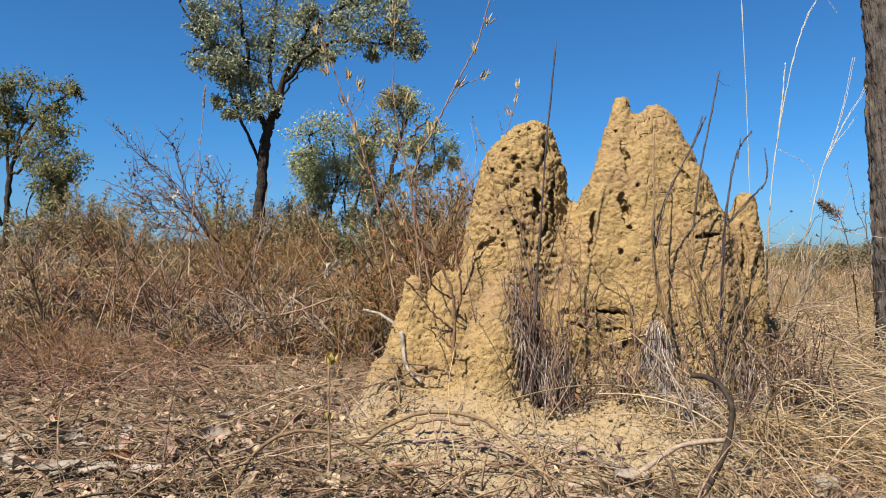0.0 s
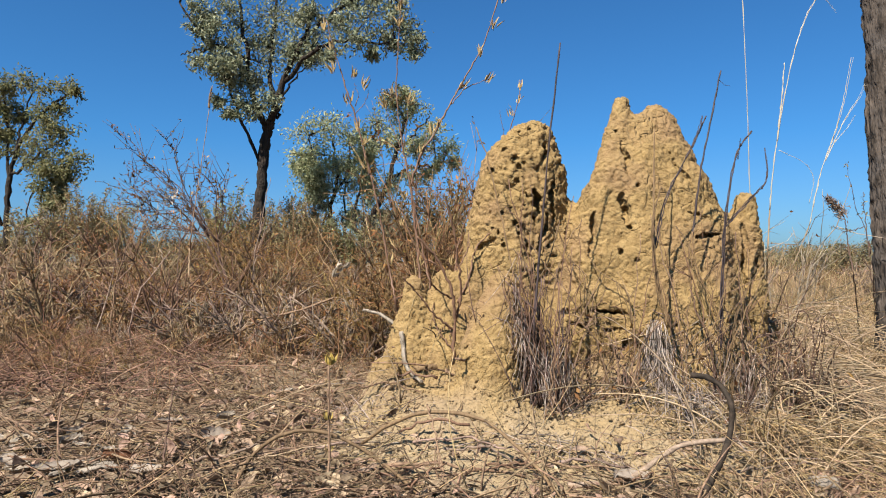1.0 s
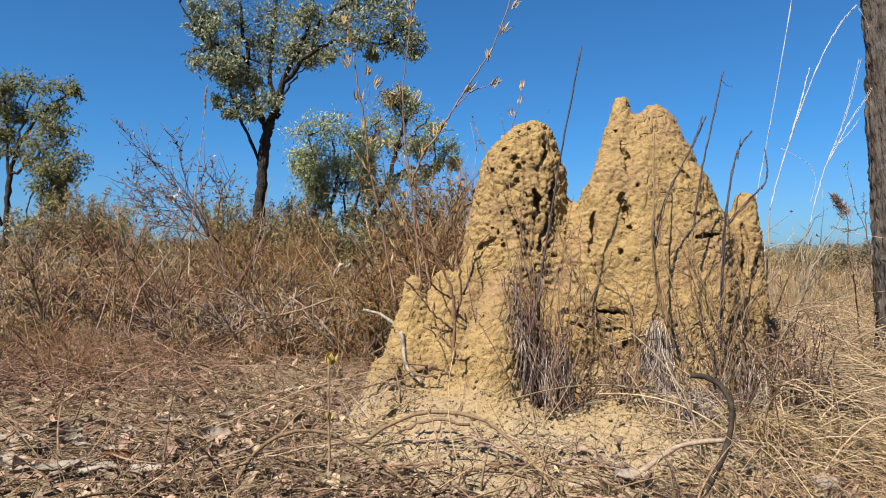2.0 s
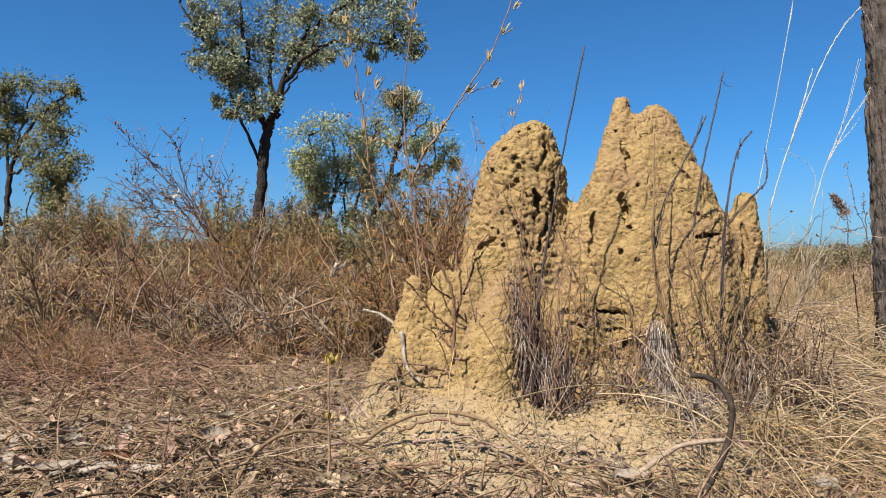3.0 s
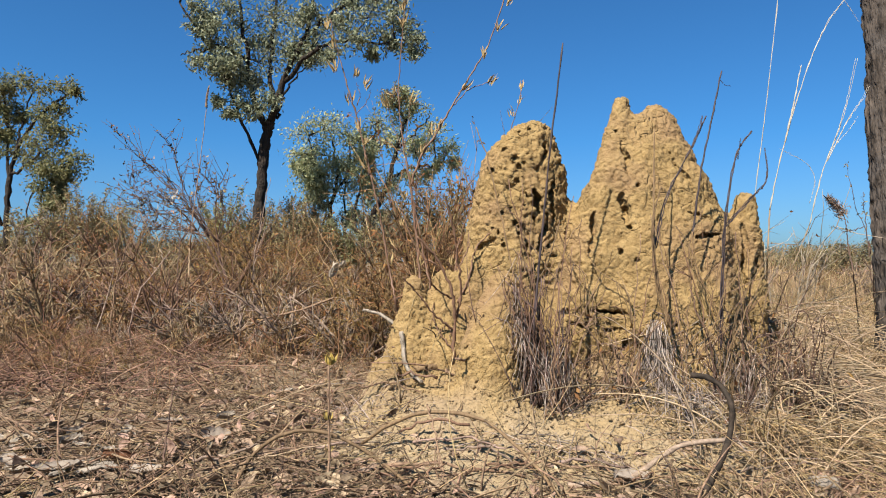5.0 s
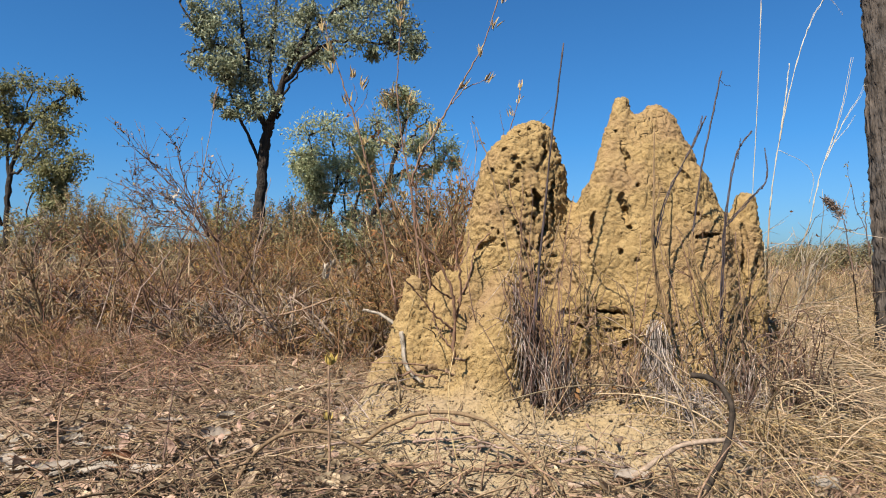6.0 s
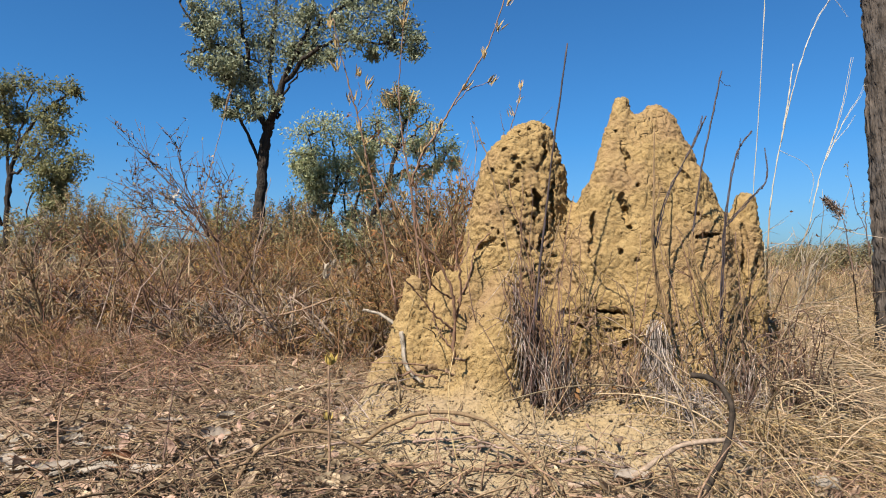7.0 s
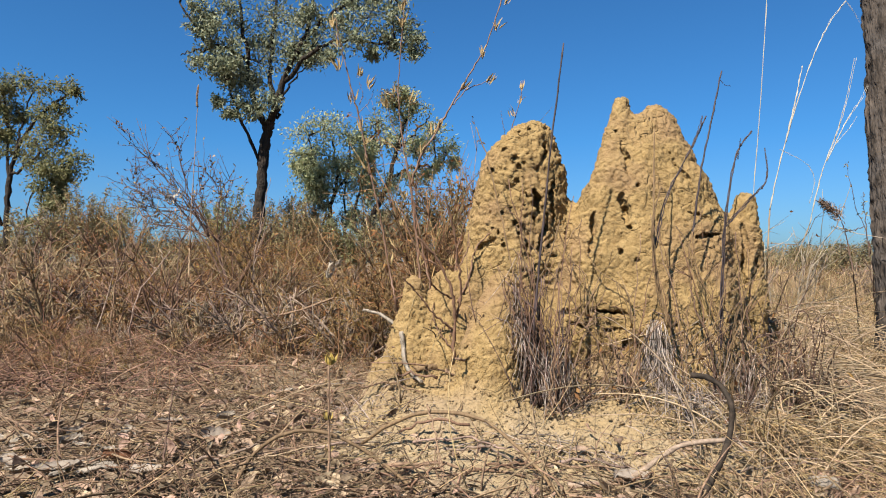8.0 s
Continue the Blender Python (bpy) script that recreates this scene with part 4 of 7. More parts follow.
def near_trunk():
    """The rough-barked tree beside the mound: only its trunk stands in view."""
    rng = np.random.default_rng(25)
    d = 2.75
    base = np.array((1.836, 2.738, 0.000))
    tree = thing("tree", (base[0], base[1], 0.0), "dark rough-barked tree trunk leaning over dry straw", "tree")
    rings, sides, high = 440, 120, 4.4
    z = np.linspace(-0.05, high, rings)
    ang = np.linspace(0, 2 * np.pi, sides + 1)[:-1]
    cx = base[0] - 0.041 * z - 0.004 * z * z
    r = 0.105 - 0.012 * np.clip(z, 0, 3) + 0.03 * np.exp(-np.clip(z, 0, 9) / 0.09)
    A, Zz = np.meshgrid(ang, z)
    # plates of bark: tall cells of noise, with deep cracks between
    def strips(na, nz, seed):
        q = np.random.default_rng(seed).uniform(-1, 1, (nz, na))
        q = np.concatenate([q, q[:, :1]], 1)
        return np.tensordot(np.tensordot(blend_matrix(rings, nz, True), q, axes=(1, 0)), blend_matrix(sides + 1, na + 1, True).T, axes=(1, 0))[:, :sides]
    relief = 0.010 * np.abs(strips(24, 70, 1) + 0.5 * strips(50, 160, 2)) + 0.005 * strips(7, 14, 3) + 0.0025 * strips(75, 300, 4)
    R = r[:, None] + relief
    verts = np.stack([cx[:, None] + R * np.cos(A), base[1] + R * np.sin(A), Zz], -1)
    idx = np.arange(rings * sides).reshape(rings, sides)
    nxt = np.roll(idx, -1, 1)
    g = Geo()
    g.add(verts, [np.stack([idx[:-1], nxt[:-1], nxt[1:], idx[1:]], -1).reshape(-1, 4), idx[-1:]])
    part("trunk", g, M_ROUGHBARK, tree)
    top = np.array([cx[-1], base[1], high])
    pts = []
    for end in ((0.5, 0.6, 2.0), (-0.5, 0.9, 2.2), (0.9, -0.2, 1.7), (0.1, 1.4, 1.6)):
        line = wander(top - (0, 0, 0.06), top + end, rng, 9, 0.03)
        g = Geo()
        g.tubes(line, np.linspace(0.055, 0.015, 9), 9)
        part("limb", g, M_ROUGHBARK, tree)
        pts += list(line[4:])
    clumps = [(pts[i] + rng.normal(0, 0.3, 3) + (0, 0, 0.2), rng.uniform(0.3, 0.5)) for i in range(0, len(pts), 2)]
    foliage(tree, clumps, pts, 0.07, M_GUM, rng, 160)


tall_gum()
broad_gum()
forked_gum()
side_gum()
near_trunk()


def bush(at, wide, high, material, seed, label, leaf=0.066, n=4600):
    """A round scrub bush: many stems from one foot, leaves along their outer halves."""
    rng = np.random.default_rng(seed)
    at = np.array((at[0], at[1], float(ground_z(at[0], at[1]))))
    tree = thing("bush", at, label, "bush", "scrub bushes")
    crown = Geo()
    high *= 1.2
    count = 16
    tip = at + np.stack([rng.uniform(-1, 1, count) * wide, rng.uniform(-1, 1, count) * wide * 0.8, high * rng.uniform(0.55, 1.0, count)], 1)
    mid = at + (tip - at) * (0.25, 0.25, 0.5) + rng.normal(0, 0.1 * wide, (count, 3))
    s = np.linspace(0, 1, 6)[None, :, None]
    lines = (1 - s) ** 2 * at + 2 * s * (1 - s) * mid[:, None] + s * s * tip[:, None]
    for line in lines:
        stem = Geo()
        stem.tubes(line, np.linspace(0.014, 0.004, 6), 4)
        m = 12
        k = rng.integers(1, 5, m)
        way = unit(unit(line[k + 1] - line[k]) + rng.normal(0, 0.6, (m, 3)))
        twig = line[k][:, None] + way[:, None] * (high * rng.uniform(0.10, 0.30, m))[:, None, None] * np.linspace(0, 1, 4)[None, :, None]
        stem.tubes(twig + rng.normal(0, 0.012, twig.shape) * np.linspace(0, 1, 4)[None, :, None], np.broadcast_to(np.linspace(0.005, 0.002, 4), (m, 4)), 3)
        part("stem", stem, M_BRUSH, tree)
    q = rng.integers(0, count, n)
    u = rng.uniform(0.35, 1.05, n)[:, None]
    pos = (1 - u) ** 2 * at + 2 * u * (1 - u) * mid[q] + u * u * tip[q] + rng.normal(0, 0.06 * wide, (n, 3))
    pos[:, 2] = np.maximum(pos[:, 2], 0.1)
    crown.flakes(pos, rng.normal(0, 1, (n, 3)) + (0, 0, 0.2), rng.normal(0, 1, (n, 3)), leaf * rng.uniform(0.6, 1.3, n), leaf * 0.4 * rng.uniform(0.6, 1.3, n))
    part("foliage", crown, material, tree)
    return tree


GREY_BUSH, BROWN_BUSH = "grey-green scrub bush with thin twigs in dry grass", "straw-brown half-dry scrub bush in dry grass"
# bushes among the gums: darker M_SAGE leaves stand in for the trees' shade
for n, (px_at, wide, high, material, label) in enumerate((
        ((-7.724, 15.000, 0.267), 0.75, 1.75, M_DULL, GREY_BUSH), ((-8.954, 16.000, 0.255), 0.7, 1.6, M_DULL, GREY_BUSH), ((-10.704, 22.000, 0.182), 0.9, 2.1, M_OLIVE, GREY_BUSH),
        ((-4.076, 13.000, 0.292), 0.42, 1.45, M_OLIVE, GREY_BUSH), ((-2.840, 13.000, 0.292), 0.65, 1.4, M_DULL, BROWN_BUSH), ((-2.912, 15.000, 0.267), 0.7, 1.6, M_SAGE, BROWN_BUSH),
        ((-3.951, 16.000, 0.255), 0.6, 1.6, M_SAGE, BROWN_BUSH), ((-1.808, 14.000, 0.279), 0.7, 1.3, M_OLIVE, GREY_BUSH), ((-2.433, 14.000, 0.279), 0.6, 1.3, M_SAGE, GREY_BUSH),
        ((-1.098, 13.000, 0.292), 0.6, 1.3, M_SAGE, BROWN_BUSH), ((-9.185, 22.000, 0.182), 1.0, 0.9, M_DULL, GREY_BUSH), ((-7.375, 20.000, 0.206), 0.9, 0.8, M_DULL, BROWN_BUSH), ((-9.186, 15.000, 0.267), 0.8, 1.3, M_DULL, BROWN_BUSH),
        ((-0.429, 12.000, 0.304), 0.6, 1.4, M_SAGE, BROWN_BUSH), ((0.143, 11.000, 0.316), 0.5, 1.5, M_SAGE, BROWN_BUSH), ((0.741, 12.000, 0.304), 0.7, 1.2, M_DULL, BROWN_BUSH), ((2.632, 15.000, 0.267), 0.7, 0.9, M_DULL, BROWN_BUSH))):
    bush(px_at, wide, high, material, 100 + n, label)
for n, (px_at, wide, high) in enumerate((((-13.686, 25.000, 0.145), 1.3, 2.5), ((-11.872, 24.000, 0.158), 1.2, 2.3), ((-11.148, 25.000, 0.145), 1.2, 1.3), ((-9.435, 24.000, 0.158), 1.1, 1.0), ((-8.610, 25.000, 0.145), 1.2, 1.0), ((-6.998, 24.000, 0.158), 1.2, 2.0), ((-6.173, 25.000, 0.145), 1.1, 1.9), ((-4.951, 24.000, 0.158), 1.1, 1.9), ((-1.832, 24.000, 0.158), 1.2, 1.9))):
    bush(px_at, wide, high, (M_SAGE, M_DULL, M_SAGE)[n % 3], 160 + n, "hazy grey-brown scrub bush before the far woods", 0.11, 2600)
for n, (x, y, wide, high) in enumerate(((13.0, 27.0, 1.9, 0.85), (15.6, 30.0, 2.2, 1.0), (14.3, 31.5, 2.0, 0.9), (16.8, 28.5, 2.0, 0.95), (18.5, 31.0, 2.2, 1.1), (12.2, 33.0, 1.8, 0.8), (20.5, 30.0, 2.2, 1.1), (7.6, 14.0, 0.9, 0.62), (8.6, 14.8, 0.9, 0.70), (9.0, 16.5, 1.0, 0.72))):
    bush((x, y), wide, high, M_DULL if n % 2 else M_SAGE, 140 + n, "low olive bush on the far edge of golden grass", 0.062, 4200)


def far_woods():
    """The line of low woodland round the horizon."""
    rng = np.random.default_rng(31)
    g, trunks = Geo(), Geo()
    for ring, count, high in ((45, 170, 2.6), (80, 260, 4.2), (150, 300, 7.0)):
        turn = rng.uniform(0, 2 * np.pi, count)
        r = ring * rng.uniform(0.8, 1.25, count)
        for a, q in zip(turn, r):
            x, y = q * math.sin(a), q * math.cos(a)
            if abs(math.degrees(math.atan2(x, y)) - 25) < 9 and q < 70:
                continue
            h = high * rng.uniform(0.45, 1.0)
            if abs(math.degrees(math.atan2(x, y)) - 27) < 14:
                h *= 0.5
            n = 190
            pos = np.array((x, y, h * 0.62)) + rng.normal(0, 1, (n, 3)) * (h * 0.28, h * 0.28, h * 0.2)
            pos[:, 2] = np.maximum(pos[:, 2], 0.2)
            g.flakes(pos, rng.normal(0, 1, (n, 3)), rng.normal(0, 1, (n, 3)), 0.08 * h * rng.uniform(0.6, 1.4, n), 0.05 * h)
            trunks.tubes(np.array([(x, y, -0.1), (x + 0.03 * h, y, h * 0.4), (x, y, h * 0.75)]), np.array([0.03, 0.02, 0.01]) * h, 4)
    solid("far_woods", g, M_DULL, "line of hazy grey-green woodland along the horizon", "trees", kind="stuff")
    solid("far_trunks", trunks, M_BARK, "thin dark trunks of the far woodland", "trees", kind="stuff")


far_woods()


# ---- dry scrub and grass ----
def brush_shrub(seed, high, leafy, label, name="dry_shrub", wood=None, spread_out=0.95, count=8, thick=1.6, forks=(15, 15)):
    """A leafless shrub: stems from one foot, forked twice, with a few dry leaves."""
    rng = np.random.default_rng(seed)
    shrub = thing(name, (0, 0, 0), label, "shrub", "dry shrubs")
    leaf = Geo()
    for n in range(count):
        g = Geo()
        turn, out = rng.uniform(0, 2 * np.pi), rng.uniform(0.15, spread_out)
        tip = np.array((math.cos(turn) * out, math.sin(turn) * out, rng.uniform(0.5, 1.0))) * high
        foot = rng.normal(0, 0.03, 3) * (1, 1, 0) - (0, 0, 0.03)
        mid = foot + (tip - foot) * (0.35, 0.35, 0.55) + rng.normal(0, 0.07 * high, 3)
        s = np.linspace(0, 1, 9)[:, None]
        line = (1 - s) ** 2 * foot + 2 * s * (1 - s) * mid + s * s * tip
        line[1:] += rng.normal(0, 0.010 * high, line[1:].shape)
        g.tubes(line, np.linspace(0.0055, 0.0016, 9) * rng.uniform(0.6, 1.2) * thick, 4)
        m = forks[0]
        k = rng.integers(1, 8, m)
        way = unit(unit(line[k + 1] - line[k]) + rng.normal(0, 0.75, (m, 3)))
        u = np.linspace(0, 1, 4)[None, :, None]
        tw = line[k][:, None] + way[:, None] * (high * rng.uniform(0.12, 0.42, m))[:, None, None] * u + rng.normal(0, 0.016 * high, (m, 4, 3)) * u
        tw[:, :, 2] = np.maximum(tw[:, :, 2], 0.0)
        g.tubes(tw, np.broadcast_to(np.linspace(0.0022, 0.0009, 4) * thick, (m, 4)), 3)
        m2 = forks[1]
        q, k = rng.integers(0, m, m2), rng.integers(1, 3, m2)
        st = tw[q, k]
        way = unit(unit(tw[q, k + 1] - st) + rng.normal(0, 0.8, (m2, 3)))
        t2 = st[:, None] + way[:, None] * (high * rng.uniform(0.05, 0.18, m2))[:, None, None] * np.linspace(0, 1, 2)[None, :, None]
        g.tubes(t2, np.broadcast_to(np.array([0.0012, 0.0007]) * thick, (m2, 2)), 3)
        part("branch", g, wood or M_BRUSH, shrub)
        c = max(3, leafy // 5)
        leaf.flakes(t2[rng.integers(0, m2, c), 1] + rng.normal(0, 0.01, (c, 3)), rng.normal(0, 1, (c, 3)), rng.normal(0, 1, (c, 3)), rng.uniform(0.012, 0.032, c), rng.uniform(0.005, 0.012, c))
    part("foliage", leaf, M_BRUSH_LEAF, shrub)
    return shrub


def scrub():
    rng = np.random.default_rng(41)
    kinds = [brush_shrub(200 + n, h, lf, lb, "dry_shrub", (None, None, M_GREYTWIG, M_TANTWIG, None, M_TANTWIG)[n], thick=2.0) for n, (h, lf, lb) in enumerate((
        (0.50, 150, "leafless reddish-brown dry shrub with tangled twigs"), (0.55, 320, "dry shrub with rusty golden leaves on thin twigs"),
        (0.36, 60, "low grey-brown leafless shrub with tangled twigs"), (0.62, 220, "leafless reddish-brown dry shrub with tangled twigs"),
        (0.50, 420, "dry shrub with rusty golden leaves on thin twigs"), (0.32, 110, "low grey-brown leafless shrub with tangled twigs")))]
    spots = []
    tries = 0
    while len(spots) < 205 and tries < 9000:
        tries += 1
        y = 2.7 + 13.0 * rng.random() ** 1.5
        x = rng.uniform(-0.85, 0.80) * y
        near_edge = 2.9 + 1.1 * rng.random() + 0.3 * math.sin(3 * x) if x < -0.3 else 3.0
        if y < near_edge or (x > 0.9 and (y < 7 or rng.random() < 0.6)):
            continue
        if any((x - a) ** 2 + (y - b) ** 2 < (0.058 * y) ** 2 for a, b in spots):
            continue
        spots.append((x, y))
    for n, (x, y) in enumerate(spots):
        m = Matrix.Translation((x, y, float(ground_z(x, y)))) @ pose(0, 0, 0, rng.uniform(-6, 6), rng.uniform(-6, 6), rng.uniform(0, 360)) @ Matrix.Scale(rng.uniform(0.75, 1.05) * (0.75 if y < 3.9 else 1.0) + 0.013 * max(0, y - 4), 4)
        if n < 6:
            kinds[n].matrix_basis = m
        else:
            copy_thing(kinds[int(rng.choice((0, 2, 0, 0)) if x > -0.24 * y else rng.choice((2, 5, 0, 5)) if y < 4.0 else rng.choice((3, 5, 3, 1, 4, 3)) if x < -0.36 * y else rng.choice((0, 1, 3, 4, 4, 1, 3)))], m)
    # the same scrub goes on all round
    for _ in range(26):
        turn, far = rng.uniform(-math.pi, math.pi), rng.uniform(4.5, 12)
        if abs(turn) < 0.68:
            continue
        x, y = far * math.sin(turn), far * math.cos(turn)
        copy_thing(kinds[int(rng.integers(0, 6))], pose(x, y, float(ground_z(x, y)), 0, 0, rng.uniform(0, 360)))
    # small low ones straggle out over the open ground
    for _ in range(44):
        y = 2.5 + 1.3 * rng.random()
        x = rng.uniform(-0.68, -0.12) * y
        if y < 2.9 and x > -0.42 * y:
            continue
        copy_thing(kinds[int(rng.choice((0, 2, 0, 1)))], Matrix.Translation((x, y, float(ground_z(x, y)))) @ pose(0, 0, 0, rng.uniform(-14, 14), rng.uniform(-14, 14), rng.uniform(0, 360)) @ Matrix.Scale(rng.uniform(0.20, 0.42), 4))


scrub()


def mound_weeds():
    """Dry weeds rooted round the foot of the mound."""
    rng = np.random.default_rng(45)
    for n, (x, y, high) in enumerate(((0.44, 1.72, 0.26), (0.88, 1.80, 0.22), (1.00, 1.88, 0.22), (0.28, 1.70, 0.36), (0.72, 1.70, 0.24), (1.40, 2.90, 0.70), (1.56, 3.10, 0.62), (1.30, 2.75, 0.68), (1.48, 3.0, 0.56))):
        weed = brush_shrub(300 + n, high, 16, "pale dry weed with bare forked twigs in golden straw" if y > 2 else "dark dry weed with bare forked twigs before the mound", "dry_weed", M_HAY if y > 2 else M_DARKSTEM if n % 3 else M_TWIG, 0.5, 4, 0.9 if y > 2 else 0.62, (7, 9))
        weed.matrix_basis = pose(x, y, float(floor_z(x, y)) - 0.005, 0, 0, rng.uniform(0, 360))
        tagged(weed, group="dry weeds")


def foot_tangle():
    """Thin twigs that arch over one another out of the dark foot of the small tower."""
    rng = np.random.default_rng(49)
    plant = thing("twig_tangle", (0.92, 1.90, float(floor_z(0.92, 1.90))), "tangle of thin arching dry twigs at the foot of the mound", "twigs")
    for n in range(30):
        x, y = 0.84 + 0.20 * rng.random(), 1.80 + 0.16 * rng.random()
        z = float(floor_z(x, y))
        turn, out, high = rng.normal(0, 1.0), rng.uniform(0.05, 0.30), rng.uniform(0.06, 0.34)
        tip = (x + out * math.sin(turn * 1.4), y - 0.5 * out * abs(math.cos(turn)), z + high * rng.uniform(0.2, 0.9))
        mid = ((x + tip[0]) / 2 - 0.05 * turn, (y + tip[1]) / 2 - 0.03, z + high * 0.9)
        g = Geo()
        p = rough_line([(x, y, z - 0.01), mid, tip], rng, 12, 0.0022)
        r = rng.uniform(0.0009, 0.0019)
        g.tubes(p, np.linspace(r, r * 0.6, 12), 5)
        i = rng.integers(4, 10)
        g.tubes(rough_line([p[i], p[i] + unit(unit(p[i + 1] - p[i]) + rng.normal(0, 0.7, 3)) * rng.uniform(0.03, 0.09)], rng, 5, 0.002), np.linspace(r * 0.7, r * 0.4, 5), 4)
        part("twig", g, (M_DARKSTEM, M_TWIG, M_STRAW)[n % 3], plant)


mound_weeds()
foot_tangle()


def bare_stalks():
    """Long bare stalks that stand and lean singly in the scrub."""
    rng = np.random.default_rng(46)
    for n in range(150):
        y = 3.2 + 4.5 * rng.random()
        x = rng.uniform(-0.66, 0.0) * y
        z = float(ground_z(x, y))
        lean = rng.normal(0, 0.55)
        high = rng.uniform(0.35, 0.80)
        g = Geo()
        p = rough_line([(x, y, z - 0.02), (x + 0.35 * lean * high, y + rng.normal(0, 0.1), z + 0.5 * high), (x + lean * high, y + rng.normal(0, 0.15), z + high)], rng, 12, 0.004)
        g.tubes(p, np.linspace(0.0048, 0.0020, 12) * rng.uniform(0.5, 1.0), 6)
        for _ in range(int(rng.integers(1, 5))):
            i = rng.integers(4, 11)
            tip = p[i] + unit(unit(p[i] - p[i - 1]) + rng.normal(0, 0.6, 3)) * rng.uniform(0.06, 0.22)
            g.tubes(rough_line([p[i], tip], rng, 5, 0.004), np.linspace(0.0028, 0.0014, 5), 5)
        solid("bare_stalk", g, (M_TWIG, M_GOLD, M_GREYTWIG, M_DARKSTEM, M_GOLD)[n % 5], "single bare forked stalk standing in dry scrub", "dry stalk", "bare stalks", origin=(x, y, z))


bare_stalks()


def tall_scrub():
    """Higher shrubs full of rusty leaves that stand out of the scrub."""
    rng = np.random.default_rng(48)
    kinds = [brush_shrub(350 + n, high, leafy, "tall dry shrub full of rusty golden leaves", "dry_shrub", None, 0.6, 9, 1.3, (18, 28)) for n, (high, leafy) in enumerate(((0.95, 900), (1.05, 700), (0.85, 1100)))]
    spots = [(-1.7, 5.6), (-2.1, 6.6), (-1.35, 6.0), (-2.9, 9.2), (-3.6, 10.8), (-1.2, 5.0), (-1.6, 7.6), (-2.5, 8.4), (-0.1, 7.2), (-1.9, 9.2), (-2.3, 5.2)]
    for n, (x, y) in enumerate(spots):
        m = pose(x, y, float(ground_z(x, y)), 0, 0, rng.uniform(0, 360)) @ Matrix.Scale(rng.uniform(0.8, 1.05), 4)
        if n < 3:
            kinds[n].matrix_basis = m
        else:
            copy_thing(kinds[n % 3], m)


tall_scrub()


def fan_scrub():
    """Shrubs of long red-brown stems that fan up out of the scrub, and low dense ones at its edge."""
    rng = np.random.default_rng(52)
    fans = [brush_shrub(380 + n, high, 40, "dry shrub of long bare red-brown stems fanning upward", "dry_shrub", wood, 0.62, 9, 1.9, (6, 6)) for n, (high, wood) in enumerate(((0.72, M_SHRUBSTEM), (0.62, M_STEM), (0.80, M_SHRUBSTEM)))]
    spots = [(-0.62, 3.55), (-0.95, 3.75), (-1.30, 3.9), (-0.35, 3.6), (-1.75, 4.3), (-0.75, 4.2), (-1.15, 4.5), (-0.25, 4.1), (-2.2, 4.9), (-1.6, 5.1), (-0.95, 5.2), (-0.5, 4.9), (-2.7, 5.6), (-1.9, 5.9), (-1.25, 6.1), (-3.2, 6.3),
             (-0.12, 3.4), (-2.45, 4.4), (-2.9, 5.0), (-0.7, 3.3), (-1.45, 3.55)]
    for n, (x, y) in enumerate(spots):
        m = pose(x, y, float(ground_z(x, y)), rng.uniform(-8, 8), rng.uniform(-8, 8), rng.uniform(0, 360)) @ Matrix.Scale(rng.uniform(0.75, 1.1) * (0.66 if x > -0.9 else 1.0), 4)
        if n < 3:
            fans[n].matrix_basis = m
        else:
            copy_thing(fans[n % 3], m)
    low = brush_shrub(390, 0.36, 500, "low dense dark red shrub at the edge of the scrub", "dry_shrub", M_RUST, 1.1, 15, 1.7, (18, 22))
    sprawl = brush_shrub(391, 0.42, 40, "sprawling grey leafless shrub with long arching stems", "dry_shrub", M_GREYTWIG, 1.5, 13, 2.3, (10, 12))
    for kind, places in ((low, ((-2.62, 4.30), (-2.35, 4.45), (-2.05, 4.20), (-2.85, 4.60), (-1.80, 4.15), (-1.55, 4.05), (-2.20, 4.75))), (sprawl, ((-0.66, 3.22), (-0.92, 3.30), (-0.40, 3.12), (-1.20, 3.45), (-2.35, 4.05)))):
        for n, (x, y) in enumerate(places):
            m = pose(x, y, float(ground_z(x, y)), 0, 0, rng.uniform(0, 360)) @ Matrix.Scale(rng.uniform(0.8, 1.1), 4)
            if n == 0:
                kind.matrix_basis = m
            else:
                copy_thing(kind, m)


fan_scrub()


def tower_scrub():
    """Taller twiggy shrubs with rusty leaves just behind the low towers."""
    for n, (x, y, high, leafy) in enumerate(((-0.16, 2.75, 0.86, 400), (-0.03, 2.95, 0.92, 420), (0.08, 2.70, 0.80, 340), (0.14, 3.2, 0.95, 400), (0.01, 2.62, 0.78, 150), (-0.30, 3.1, 0.62, 260))):
        shrub = brush_shrub(330 + n, high, leafy, "tall twiggy dry shrub with rusty leaves behind the mound", "dry_shrub", M_BRUSH, 0.42, 9, 0.9, (14, 22))
        shrub.matrix_basis = pose(x, y, float(ground_z(x, y)), 0, 0, 70 * n)


tower_scrub()


